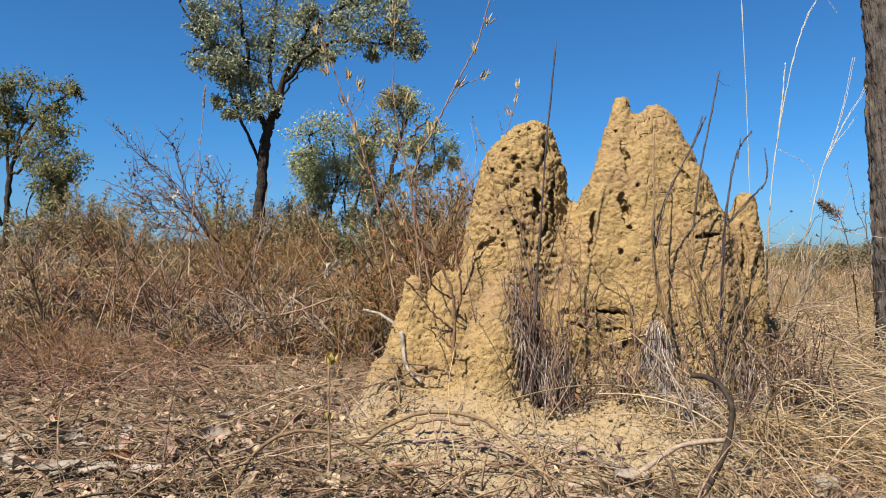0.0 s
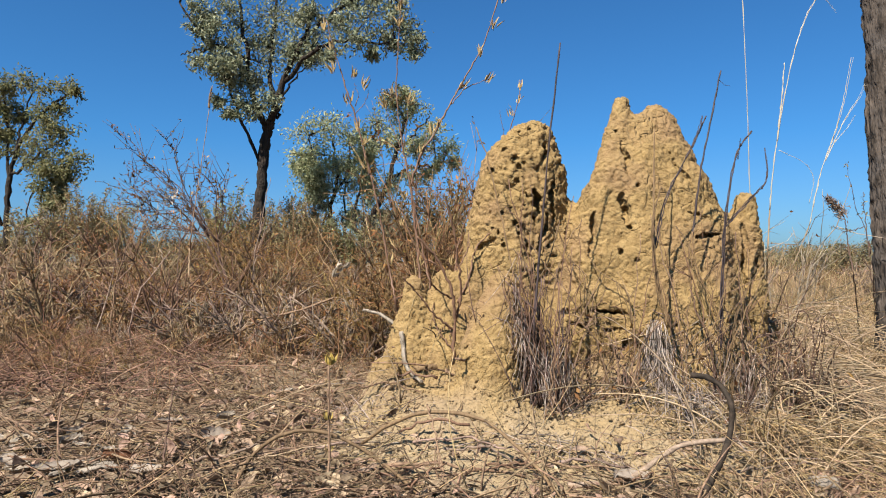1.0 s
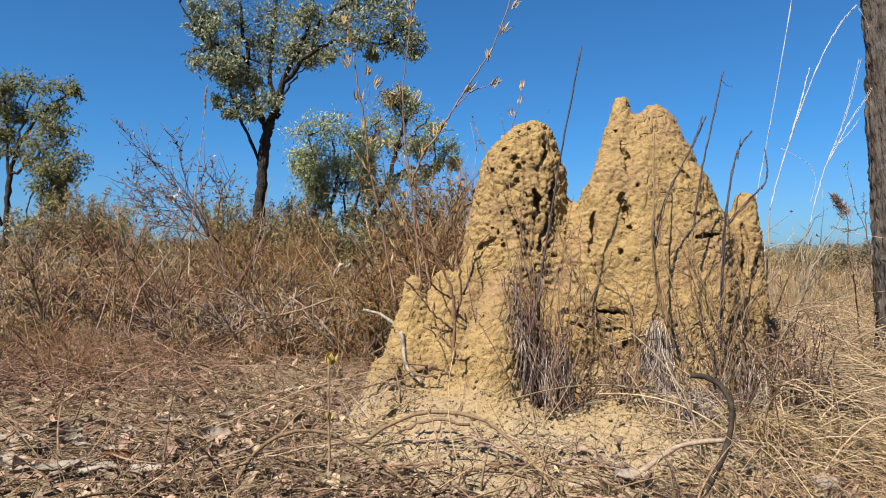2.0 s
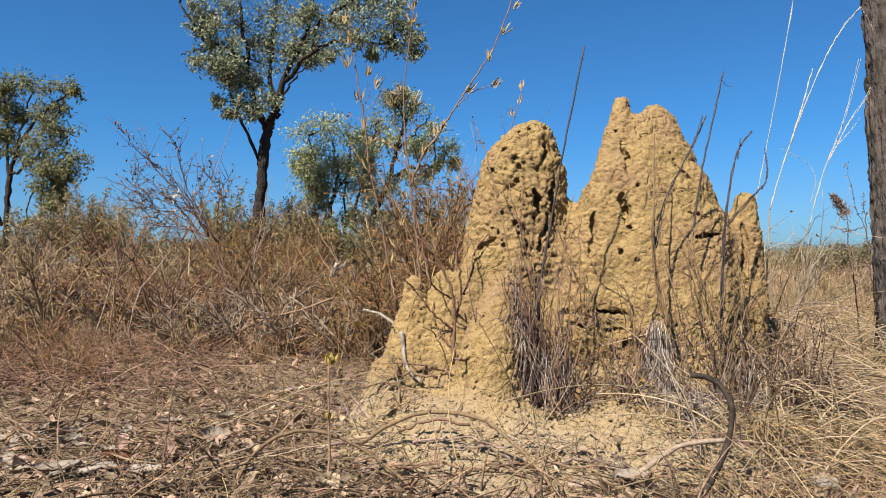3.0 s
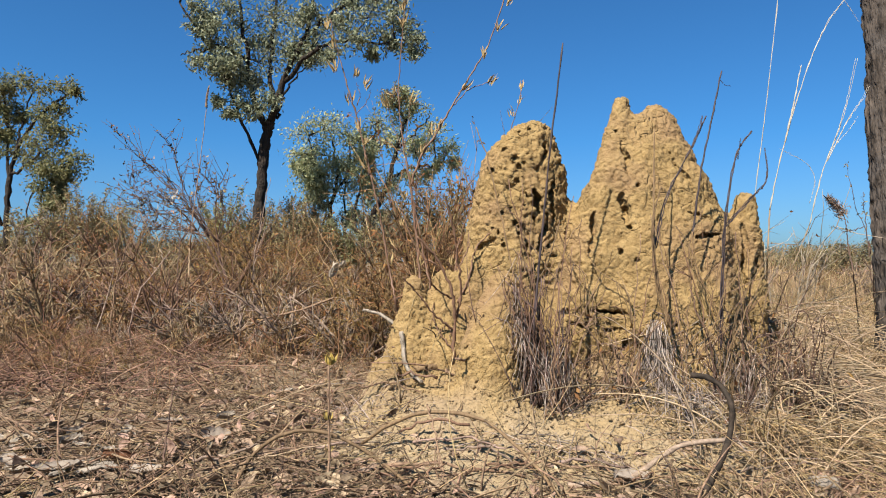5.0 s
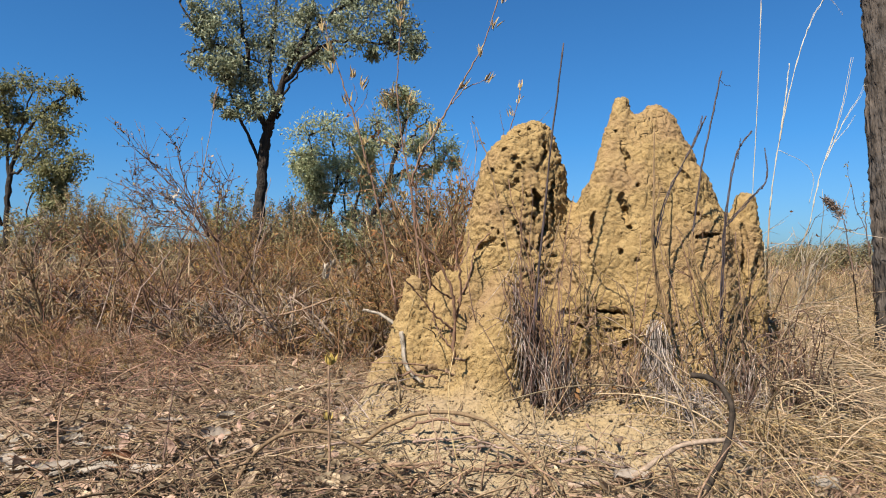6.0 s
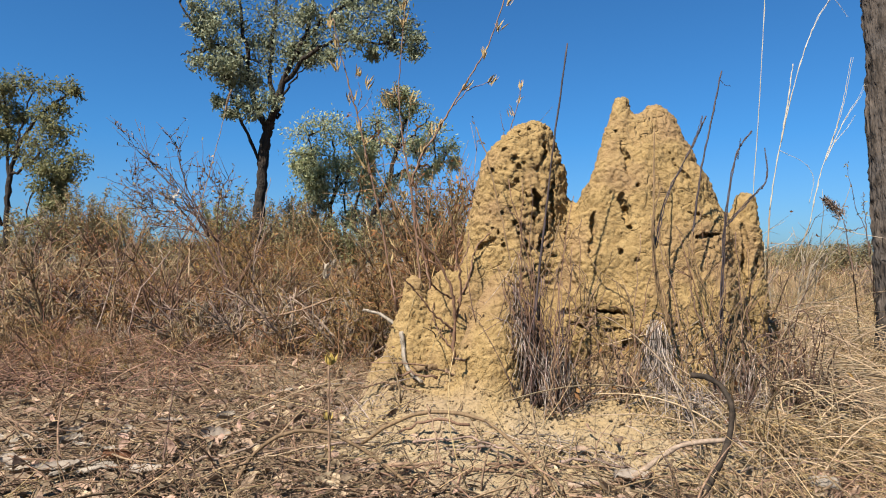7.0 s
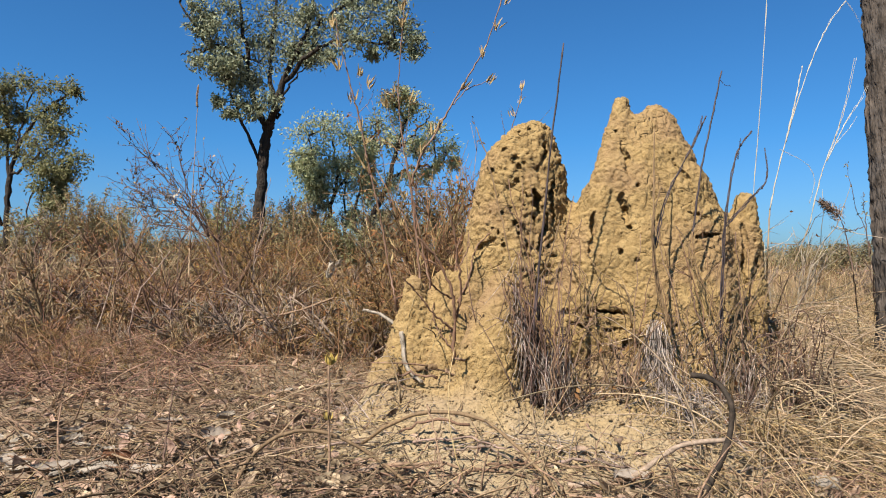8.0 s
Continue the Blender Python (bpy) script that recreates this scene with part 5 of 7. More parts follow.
def blades(g, foot, way, length, radius, rng, bend=0.5, k=5, sides=3, fall=0.0):
    """Thin stalks from their feet, bowed over by their own weight."""
    n = len(foot)
    s = np.linspace(0, 1, k)[None, :, None]
    length = np.broadcast_to(length, n)[:, None, None]
    side = rng.normal(0, 1, (n, 1, 3)) * (1, 1, 0.2)
    line = foot[:, None] + way[:, None] * length * s + side * length * bend * 0.18 * s ** 2
    line[:, :, 2:] -= fall * length * s ** 2
    line[:, 1:, 2] = np.maximum(line[:, 1:, 2], floor_z(line[:, 1:, 0], line[:, 1:, 1]) + 0.002)
    g.tubes(line, np.broadcast_to(radius, n)[:, None] * np.linspace(1, 0.45, k), sides)


def dry_grass():
    rng = np.random.default_rng(43)
    # thin standing grass through all the scrub
    g = Geo()
    n = 7000
    y = 2.6 + 22 * rng.random(n) ** 1.7
    x = rng.uniform(-0.9, 0.85, n) * y
    keep = ((x > -0.3) | (y > 3.6 + rng.normal(0, 0.5, n))) & ~((x > 0.6) & ((y < 5.0) | (x > 0.33 * y)))
    x, y = x[keep], y[keep]
    foot = np.stack([x, y, ground_z(x, y) - 0.01], 1)
    way = unit(rng.normal(0, 0.7, (len(x), 3)) * (1, 1, 0) + (0, 0, 1))
    blades(g, foot, way, rng.uniform(0.10, 0.40, len(x)) + 0.012 * y, 0.0010 + 0.00030 * y, rng, 0.9, 4, 3, 0.15)
    n = 8000
    turn, far = rng.uniform(0.72, 2 * np.pi - 0.72, n), 2.5 + 16 * rng.random(n) ** 1.3
    x, y = far * np.sin(turn), far * np.cos(turn)
    blades(g, np.stack([x, y, ground_z(x, y) - 0.01], 1), unit(rng.normal(0, 0.7, (n, 3)) * (1, 1, 0) + (0, 0, 1)), rng.uniform(0.10, 0.45, n), 0.0020, rng, 0.9, 4, 3, 0.15)
    solid("dry_grass", g, M_BRUSH, "thin rusty-brown dry grass standing among the scrub", "grass", kind="stuff")
    # pale golden grass on the open side
    g = Geo()
    n = 6500
    y = 3.4 + 20 * rng.random(n) ** 1.8
    x = y * rng.uniform(0.36, 0.95, n)
    foot = np.stack([x, y, ground_z(x, y) - 0.01], 1)
    keep = (y > 6.2) | (rng.random(n) < 0.16)
    x, y, foot = x[keep], y[keep], foot[keep]
    n = len(x)
    way = unit(rng.normal(0, 0.35, (n, 3)) * (1, 1, 0) + (0, 0, 1))
    blades(g, foot, way, rng.uniform(0.15, 0.50, n) * np.where(y < 5, 0.4, 1.0), 0.0012 + 0.00036 * y, rng, 0.9, 4, 3, 0.15)
    n = 420
    foot = np.stack([rng.normal(1.33, 0.10, n), rng.uniform(2.7, 3.5, n), np.zeros(n)], 1)
    foot[:, 2] = ground_z(foot[:, 0], foot[:, 1]) - 0.01
    blades(g, foot, unit(rng.normal(0, 0.22, (n, 3)) * (1, 1, 0) + (0, 0, 1)), rng.uniform(0.25, 0.62, n), rng.uniform(0.0009, 0.0018, n), rng, 0.7, 7, 3, 0.1)
    solid("golden_grass", g, M_GOLD, "pale golden dry grass standing on open ground", "grass", kind="stuff")


dry_grass()


# ---- litter on the ground ----
def litter():
    rng = np.random.default_rng(47)

    def spots(n, x0, x1, y0, y1, power=1.4):
        """Most of them on the open ground round the mound, thinning out all about."""
        y = y0 + (y1 - y0) * rng.random(n) ** power
        x = rng.uniform(x0, x1, n) * y
        x, y = x + rng.normal(0, 0.35, n), np.abs(y + rng.normal(0, 0.25, n))
        m = n // 4
        turn, far = rng.uniform(0, 2 * np.pi, m), 0.3 + 6 * np.sqrt(rng.random(m))
        return np.concatenate([x, far * np.sin(turn)]), np.concatenate([y, 1.0 + far * np.cos(turn)])
    # fallen leaves
    g = Geo()
    n = 17000
    x, y = spots(n, -0.75, 0.75, 1.0, 5.0, 1.6)
    bare = ((((x - 0.22) / 0.5) ** 2 + ((y - 1.55) / 0.28) ** 2 < 1) | (((x - 0.01) / 0.24) ** 2 + ((y - 1.62) / 0.19) ** 2 < 1)) & (rng.random(len(x)) < 0.8)
    x, y = x[~bare], y[~bare]
    z = floor_z(x, y)
    keep = (z - ground_z(x, y) < 0.045) | (rng.random(len(x)) < 0.08)
    x, y, z = x[keep], y[keep], z[keep]
    n = len(x)
    way = unit(rng.normal(0, 1, (n, 3)) * (1, 1, 0.22))
    side = unit(rng.normal(0, 1, (n, 3)) * (1, 1, 0.35))
    size = 0.011 + 0.034 * rng.random(n) ** 2.4
    g.leaves(np.stack([x, y, z + 0.003 + 0.022 * rng.random(n) ** 2], 1), way, side, size, size * rng.uniform(0.25, 0.55, n), rng.uniform(-0.15, 0.3, n), 0.3)
    n = 1500
    y = 1.15 + 2.6 * rng.random(n) ** 1.6
    x = rng.uniform(-0.72, 0.55, n) * y
    z = floor_z(x, y)
    keep = (z - ground_z(x, y) < 0.02) & (((x - 0.30) / 0.55) ** 2 + ((y - 1.60) / 0.26) ** 2 > 1)
    x, y, z = x[keep], y[keep], z[keep]
    n = len(x)
    size = rng.uniform(0.024, 0.052, n)
    g.leaves(np.stack([x, y, z + 0.006 + 0.016 * rng.random(n)], 1), rng.normal(0, 1, (n, 3)) * (1, 1, 0.3), rng.normal(0, 1, (n, 3)) * (1, 1, 0.5), size, size * rng.uniform(0.35, 0.7, n), rng.uniform(-0.2, 0.3, n), 0.25)
    solid("leaf_litter", g, M_LITTER, "curled grey-brown dead leaves strewn over the earth", "leaf litter", kind="stuff")
    # fallen twigs
    g = Geo()
    n = 27000
    x, y = spots(n, -0.8, 0.8, 1.0, 6.0, 1.6)
    z = floor_z(x, y)
    bare = ((((x - 0.30) / 0.50) ** 2 + ((y - 1.60) / 0.22) ** 2 < 1) | (((x - 0.01) / 0.24) ** 2 + ((y - 1.62) / 0.19) ** 2 < 1)) & (rng.random(len(x)) < 0.86)
    keep = ((z - ground_z(x, y) < 0.03) | (rng.random(len(x)) < 0.3)) & ~bare
    x, y, z = x[keep], y[keep], z[keep]
    n = len(x)
    way = unit(rng.normal(0, 1, (n, 3)) * (1, 1, 0.6))
    far = (y > 2.5) | (y < 1.0)
    for some, k in ((~far, 6), (far, 4)):
        n = int(some.sum())
        blades(g, np.stack([x[some], y[some], z[some] + 0.004 + 0.035 * rng.random(n) ** 2], 1), way[some], 0.012 + 0.150 * rng.random(n) ** 2.5, 0.0006 + 0.0030 * rng.random(n) ** 3, rng, 3.0, k, 3)
    # rust-red twigs shed under the scrub
    rust = Geo()
    n = 4200
    y = 2.2 + 2.6 * rng.random(n)
    x = (-0.72 + 0.40 * rng.random(n) ** 1.4) * y
    way = unit(rng.normal(0, 1, (n, 3)) * (1, 1, 0.45) + (0, 0, 0.1))
    blades(rust, np.stack([x, y, ground_z(x, y) + 0.005 + 0.06 * rng.random(n) ** 2], 1), way, 0.03 + 0.20 * rng.random(n) ** 2, rng.uniform(0.0011, 0.0030, n), rng, 1.8, 5, 3, 0.05)
    solid("shed_twigs", rust, M_RUST, "rust-brown twigs shed under the dry scrub", "twigs", kind="stuff")
    solid("twig_litter", g, M_TWIG, "broken brown twigs strewn over the earth", "twigs", kind="stuff")
    # straw, thickest beside and in front of the mound
    g = Geo()
    n = 11000
    x, y = spots(n, -0.8, 0.85, 1.0, 5.5, 1.5)
    keep = (x > 0.25 + 0.15 * y) | (rng.random(len(x)) < 0.14)
    x, y = x[keep], y[keep]
    z = floor_z(x, y)
    keep = (z - ground_z(x, y) < 0.03) | (rng.random(len(x)) < 0.25)
    x, y, z = x[keep], y[keep], z[keep]
    n = len(x)
    way = unit(rng.normal(0, 1, (n, 3)) * (1, 1, 0.3))
    blades(g, np.stack([x, y, z + 0.004 + 0.03 * rng.random(n) ** 2], 1), way, rng.uniform(0.05, 0.30, n), rng.uniform(0.0007, 0.0018, n), rng, 1.3, 6, 3, 0.05)
    n = 10000
    y = 2.2 + 5.2 * rng.random(n)
    x = y * rng.uniform(0.36, 0.80, n) + rng.normal(0, 0.1, n)
    way = unit(rng.normal(0, 1, (n, 3)) * (1, 1, 0.35) + (0, 0, 0.12))
    blades(g, np.stack([x, y, floor_z(x, y) + 0.004 + 0.08 * rng.random(n) ** 2], 1), way, rng.uniform(0.08, 0.38, n), 0.0008 + 0.00042 * y, rng, 1.8, 5, 3, 0.15)
    solid("fallen_straw", g, M_GOLD, "loose golden straw lying over the earth", "straw", kind="stuff")
    # thin short stems still standing on the open ground
    g = Geo()
    n = 3200
    y = 1.9 + 2.8 * rng.random(n)
    x = rng.uniform(-0.8, -0.05, n) * y
    keep = rng.random(n) < np.clip((y - 1.6) / 2.0, 0.1, 1)
    x, y = x[keep], y[keep]
    n = len(x)
    blades(g, np.stack([x, y, ground_z(x, y) - 0.01], 1), unit(rng.normal(0, 0.5, (n, 3)) * (1, 1, 0) + (0, 0, 1)), 0.04 + 0.16 * rng.random(n) ** 1.5, rng.uniform(0.0008, 0.0016, n), rng, 1.2, 5, 3, 0.1)
    solid("standing_stubble", g, M_BRUSH, "short rusty stubble standing in leaf litter", "grass", kind="stuff")
    # crumbs broken from the mound
    g = Geo()
    n = 3000
    x, y = rng.normal(0.32, 0.42, n), rng.normal(1.72, 0.22, n)
    z = floor_z(x, y)
    keep = (y > 1.2) & (z < 0.25)
    x, y, z = x[keep], y[keep], z[keep]
    n = len(x)
    way = unit(rng.normal(0, 1, (n, 3)))
    size = 0.003 + 0.010 * rng.random(n) ** 3
    s = np.array([-0.5, -0.25, 0.25, 0.5])
    g.tubes(np.stack([x, y, z], 1)[:, None] + way[:, None] * (size[:, None] * s)[:, :, None], size[:, None] * np.array([0.25, 0.55, 0.5, 0.2]) * rng.uniform(0.6, 1.2, (n, 4)), 5)
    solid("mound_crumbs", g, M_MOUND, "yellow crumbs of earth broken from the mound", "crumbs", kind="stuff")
    # crumbs of earth and bark
    g = Geo()
    n = 6000
    x, y = spots(n, -0.7, 0.7, 1.0, 4.0, 1.5)
    z = floor_z(x, y)
    keep = z - ground_z(x, y) < 0.01
    x, y, z = x[keep], y[keep], z[keep]
    n = len(x)
    way = unit(rng.normal(0, 1, (n, 3)))
    size = rng.uniform(0.004, 0.012, n)
    start = np.stack([x, y, z], 1)
    s = np.array([-0.5, -0.2, 0.25, 0.5])
    g.tubes(start[:, None] + way[:, None] * (size[:, None] * s)[:, :, None], size[:, None] * np.array([0.2, 0.5, 0.45, 0.15]) * rng.uniform(0.6, 1.2, (n, 4)), 5)
    solid("earth_crumbs", g, M_SOIL, "small crumbs of earth and bark on the ground", "crumbs", kind="stuff")


litter()


def straw_bed():
    """The golden tangle beside the mound, thrown out from a few tufts."""
    rng = np.random.default_rng(53)
    for name, feet, count, lean, material, label in (
            ("straw_heap", ((1.05, 2.15), (1.25, 2.35), (0.95, 1.95), (1.32, 2.1), (1.15, 1.75), (1.0, 2.5), (1.55, 3.0), (1.3, 2.9), (1.75, 2.75), (1.65, 2.5), (1.9, 3.1), (2.05, 3.4), (1.7, 3.3), (1.45, 2.7)), 300, 1.0, M_STRAW, "tangled golden straw heaped beside the mound"),
            ("hay_tuft", ((0.95, 1.72), (0.80, 1.62), (1.12, 1.68), (0.70, 1.60)), 55, 0.7, M_STRAW, "tangled golden hay at the foot of the mound")):
        g = Geo()
        for fx, fy in feet:
            n = count
            foot = np.stack([fx + rng.normal(0, 0.09, n), fy + rng.normal(0, 0.09, n), np.zeros(n)], 1)
            foot[:, 2] = floor_z(foot[:, 0], foot[:, 1]) - 0.005
            way = unit(rng.normal(0, 1, (n, 3)) * (lean, lean, 0) + (0, 0, 0.2) + rng.uniform(0, 0.55, (n, 1)) * (0, 0, 1))
            blades(g, foot, way, rng.uniform(0.12, 0.50, n), rng.uniform(0.0012, 0.0030, n), rng, 1.7, 9, 3, 0.42)
        solid(name, g, material, label, "straw", kind="stuff")


straw_bed()


def foot_fibres():
    """Short dead fibres and twig ends that lie and stand in the rubble round the mound's foot."""
    rng = np.random.default_rng(54)
    for name, material, count, label in (("dead_fibres", M_DEADHAY, 420, "short grey dead fibres in the rubble round the mound"), ("twig_ends", M_TWIG, 340, "broken twig ends in the rubble round the mound")):
        turn = rng.uniform(-0.1, 1.08, count) * math.pi
        far = rng.uniform(0.86, 1.25, count)
        x, y = 0.36 - 0.62 * np.cos(turn) * far, 1.88 - 0.36 * np.sin(turn) * far
        foot = np.stack([x, y, floor_z(x, y) + 0.002], 1)
        way = unit(rng.normal(0, 1, (count, 3)) * (1, 1, 0.35) + (0, 0, 0.25))
        g = Geo()
        blades(g, foot, way, 0.02 + 0.09 * rng.random(count) ** 2, rng.uniform(0.0006, 0.0018, count), rng, 2.4, 6, 3, 0.1)
        solid(name, g, material, label, "straw", kind="stuff")


foot_fibres()


def hanging_hay():
    """Fine grey hay that hangs from a ledge at the foot of the main tower."""
    rng = np.random.default_rng(57)
    g = Geo()
    n = 170
    drop = 0.20 * rng.random(n) ** 1.6
    side = rng.normal(0, 1, n)
    foot = np.stack([0.563 + side * (0.009 + 0.16 * drop), 1.845 - 0.18 * drop + rng.normal(0, 0.012, n), 0.300 - drop], 1)
    way = unit(np.stack([0.10 * side + rng.normal(0.03, 0.20, n), rng.uniform(-0.40, -0.05, n), rng.uniform(-1.2, -0.7, n)], 1))
    blades(g, foot, way, rng.uniform(0.06, 0.24, n), rng.uniform(0.0006, 0.0017, n), rng, 3.2, 9, 3, 0.3)
    solid("hanging_hay", g, M_DEADHAY, "fine grey hay hanging from a ledge of the mound", "straw", kind="stuff")


def tussocks():
    """Dead grass tussocks whose blades rise from one crown and hang over to the ground."""
    rng = np.random.default_rng(58)
    for x, y, count, high, material, label in ((0.74, 1.66, 90, 0.24, M_GOLD, "dead golden grass tussock with drooping blades"), (0.92, 1.66, 150, 0.30, M_GOLD, "dead golden grass tussock with drooping blades"),
                                               (1.04, 1.74, 90, 0.26, M_GOLD, "dead golden grass tussock with drooping blades"), (0.60, 1.70, 60, 0.20, M_DEADHAY, "dead grey grass tussock with drooping blades"), (1.12, 1.56, 120, 0.26, M_GOLD, "dead golden grass tussock with drooping blades")):
        plant = thing("grass_tussock", (x, y, float(floor_z(x, y))), label, "grass", "dead tussocks")
        for share in range(3):
            n = count // 3
            g = Geo()
            foot = np.stack([rng.normal(x, 0.022, n), rng.normal(y, 0.022, n), np.zeros(n)], 1)
            foot[:, 2] = floor_z(foot[:, 0], foot[:, 1]) - 0.01
            way = unit(np.stack([rng.normal(0, 0.45, n), rng.normal(-0.22, 0.35, n), np.ones(n)], 1))
            blades(g, foot, way, high * rng.uniform(0.8, 1.7, n), rng.uniform(0.0007, 0.0015, n), rng, 1.6, 10, 3, rng.uniform(0.75, 1.15))
            tagged(part("foliage", g, material, plant), kind="stuff")


hanging_hay()
tussocks()


# ---- sticks and stems near the camera ----
def stick(name, points, r0, r1, material, label, category="stick", group="", seed=1, k=24, wobble=0.0015, sides=8):
    rng = np.random.default_rng(seed)
    g = Geo()
    line = rough_line(points, rng, k, wobble)
    g.tubes(line, np.linspace(r0, r1, k) * (1 + 0.10 * rng.normal(0, 1, k)), sides)
    return solid(name, g, material, label, category, group, origin=tuple(line[0]))


stick("bent_stick", [(0.454, 1.268, 0.000), (0.493, 1.310, 0.026), (0.535, 1.340, 0.074), (0.564, 1.370, 0.123), (0.570, 1.380, 0.168), (0.559, 1.400, 0.201), (0.532, 1.410, 0.218), (0.504, 1.420, 0.221)], 0.0066, 0.0060, M_STICK, "thick dark bent stick arching over the straw", seed=5, wobble=0.0005)
stick("fallen_branch", [(0.246, 1.380, 0.012), (0.332, 1.380, 0.014), (0.389, 1.400, 0.026), (0.442, 1.420, 0.054), (0.496, 1.440, 0.075), (0.590, 1.450, 0.082)], 0.0064, 0.0052, M_GREYTWIG, "long thin brown branch lying across straw", seed=6, wobble=0.0008)
stick("arched_stem", [(-0.407, 1.331, 0.000), (-0.389, 1.400, 0.054), (-0.333, 1.400, 0.101), (-0.267, 1.400, 0.114), (-0.196, 1.390, 0.098), (-0.115, 1.370, 0.055), (-0.033, 1.287, 0.015)], 0.0042, 0.0034, M_STEM, "dry arched brown stem bowed to the ground", group="arched stems", seed=7, wobble=0.0006)
stick("arched_stem", [(-0.182, 1.560, 0.045), (-0.116, 1.520, 0.097), (-0.029, 1.490, 0.131), (0.078, 1.460, 0.123), (0.150, 1.420, 0.077), (0.195, 1.370, 0.035), (0.211, 1.269, 0.015)], 0.0040, 0.0034, M_STEM, "dry arched brown stem bowed to the ground", group="arched stems", seed=8, wobble=0.0006)
def leaning(points, gap):
    """The same line, laid straight against the mound's front."""
    fronts = [mound_front(x, z) or y for x, y, z in points]
    s = np.linspace(0, 1, len(points))
    line = fronts[0] + s * (fronts[-1] - fronts[0])
    line = line - max(0.0, max(a - b for a, b in zip(line, fronts))) - gap
    return [(x, float(y), z) for (x, _, z), y in zip(points, line)]


stick("white_stick", leaning([(-0.113, 1.830, 0.262), (-0.106, 1.800, 0.217), (-0.098, 1.780, 0.176), (-0.056, 1.760, 0.134)], 0.008), 0.0068, 0.0052, M_GREYWOOD, "bleached white bent stick leaning on the mound", seed=9, wobble=0.0009)
stick("white_stick", [(-0.229, 2.000, 0.315), (-0.182, 2.000, 0.302), (-0.135, 1.980, 0.275)], 0.0042, 0.0052, M_GREYWOOD, "short bleached stick poking from the mound", seed=10, wobble=0.0008)
stick("wood_stub", leaning([(-0.073, 1.760, 0.166), (-0.045, 1.750, 0.171), (-0.014, 1.750, 0.172)], 0.003), 0.0085, 0.0075, M_STEM, "short brown stub of wood stuck in the mound", seed=11)
stick("long_straw", [(-0.506, 1.550, 0.084), (-0.412, 1.620, 0.118), (-0.308, 1.700, 0.151), (-0.122, 1.800, 0.180)], 0.0017, 0.0010, M_STRAW, "long pale straw lying over the litter", "straw", "long straws", seed=12)
stick("long_straw", [(-0.539, 1.380, 0.021), (-0.377, 1.440, 0.046), (-0.235, 1.500, 0.068), (-0.122, 1.600, 0.079)], 0.0017, 0.0010, M_STRAW, "long pale straw lying over the litter", "straw", "long straws", seed=13)
stick("dead_stalk", [(0.016, 1.290, 0.000), (-0.006, 1.390, 0.066), (-0.022, 1.460, 0.116), (-0.034, 1.500, 0.146)], 0.0026, 0.0018, M_TWIG, "pale straight dry stem leaning over the litter", "stem", "upright stems", seed=23)
stick("grey_branch", [(-0.892, 1.662, 0.000), (-0.995, 1.700, 0.031), (-1.067, 1.750, 0.047), (-1.142, 1.800, 0.057)], 0.004, 0.003, M_TWIG, "grey curved branch lying on the litter", seed=14)
stick("grey_branch", [(-1.144, 3.537, 0.000), (-0.974, 3.300, 0.116), (-0.802, 3.200, 0.198), (-0.649, 3.150, 0.233), (-0.488, 3.100, 0.292)], 0.0065, 0.0045, M_TWIG, "grey curved branch caught in the scrub", seed=15)
stick("dead_stalk", [(-0.536, 1.331, 0.000), (-0.565, 1.420, 0.066), (-0.564, 1.440, 0.141), (-0.560, 1.460, 0.210)], 0.0022, 0.0012, M_DARKSTEM, "thin dark upright dry stem", "stem", "upright stems", seed=16)


def bud_stalk():
    base = (-0.216, 1.325, 0.000)
    plant = thing("bud_stalk", base, "upright dry stalk with a yellow bud at its tip", "plant")
    rng = np.random.default_rng(61)
    g = Geo()
    g.tubes(rough_line([base, (-0.223, 1.360, 0.082), (-0.223, 1.370, 0.167), (-0.226, 1.380, 0.249)], rng, 14, 0.001), np.linspace(0.0028, 0.0020, 14), 7)
    part("stalk", g, M_TWIG, plant)
    for tip, n, size in (((-0.226, 1.380, 0.245), 11, 0.028), ((-0.226, 1.370, 0.140), 5, 0.022), ((-0.222, 1.360, 0.082), 4, 0.018)):
        g = Geo()
        way = rng.normal(0, 0.33, (n, 3)) + (0, 0, 1)
        g.leaves(np.tile(np.array(tip), (n, 1)), way, rng.normal(0, 1, (n, 3)), size * rng.uniform(0.7, 1.1, n), size * 0.28, 0.15, 0.35)
        part("bud", g, M_BUD, plant)


bud_stalk()


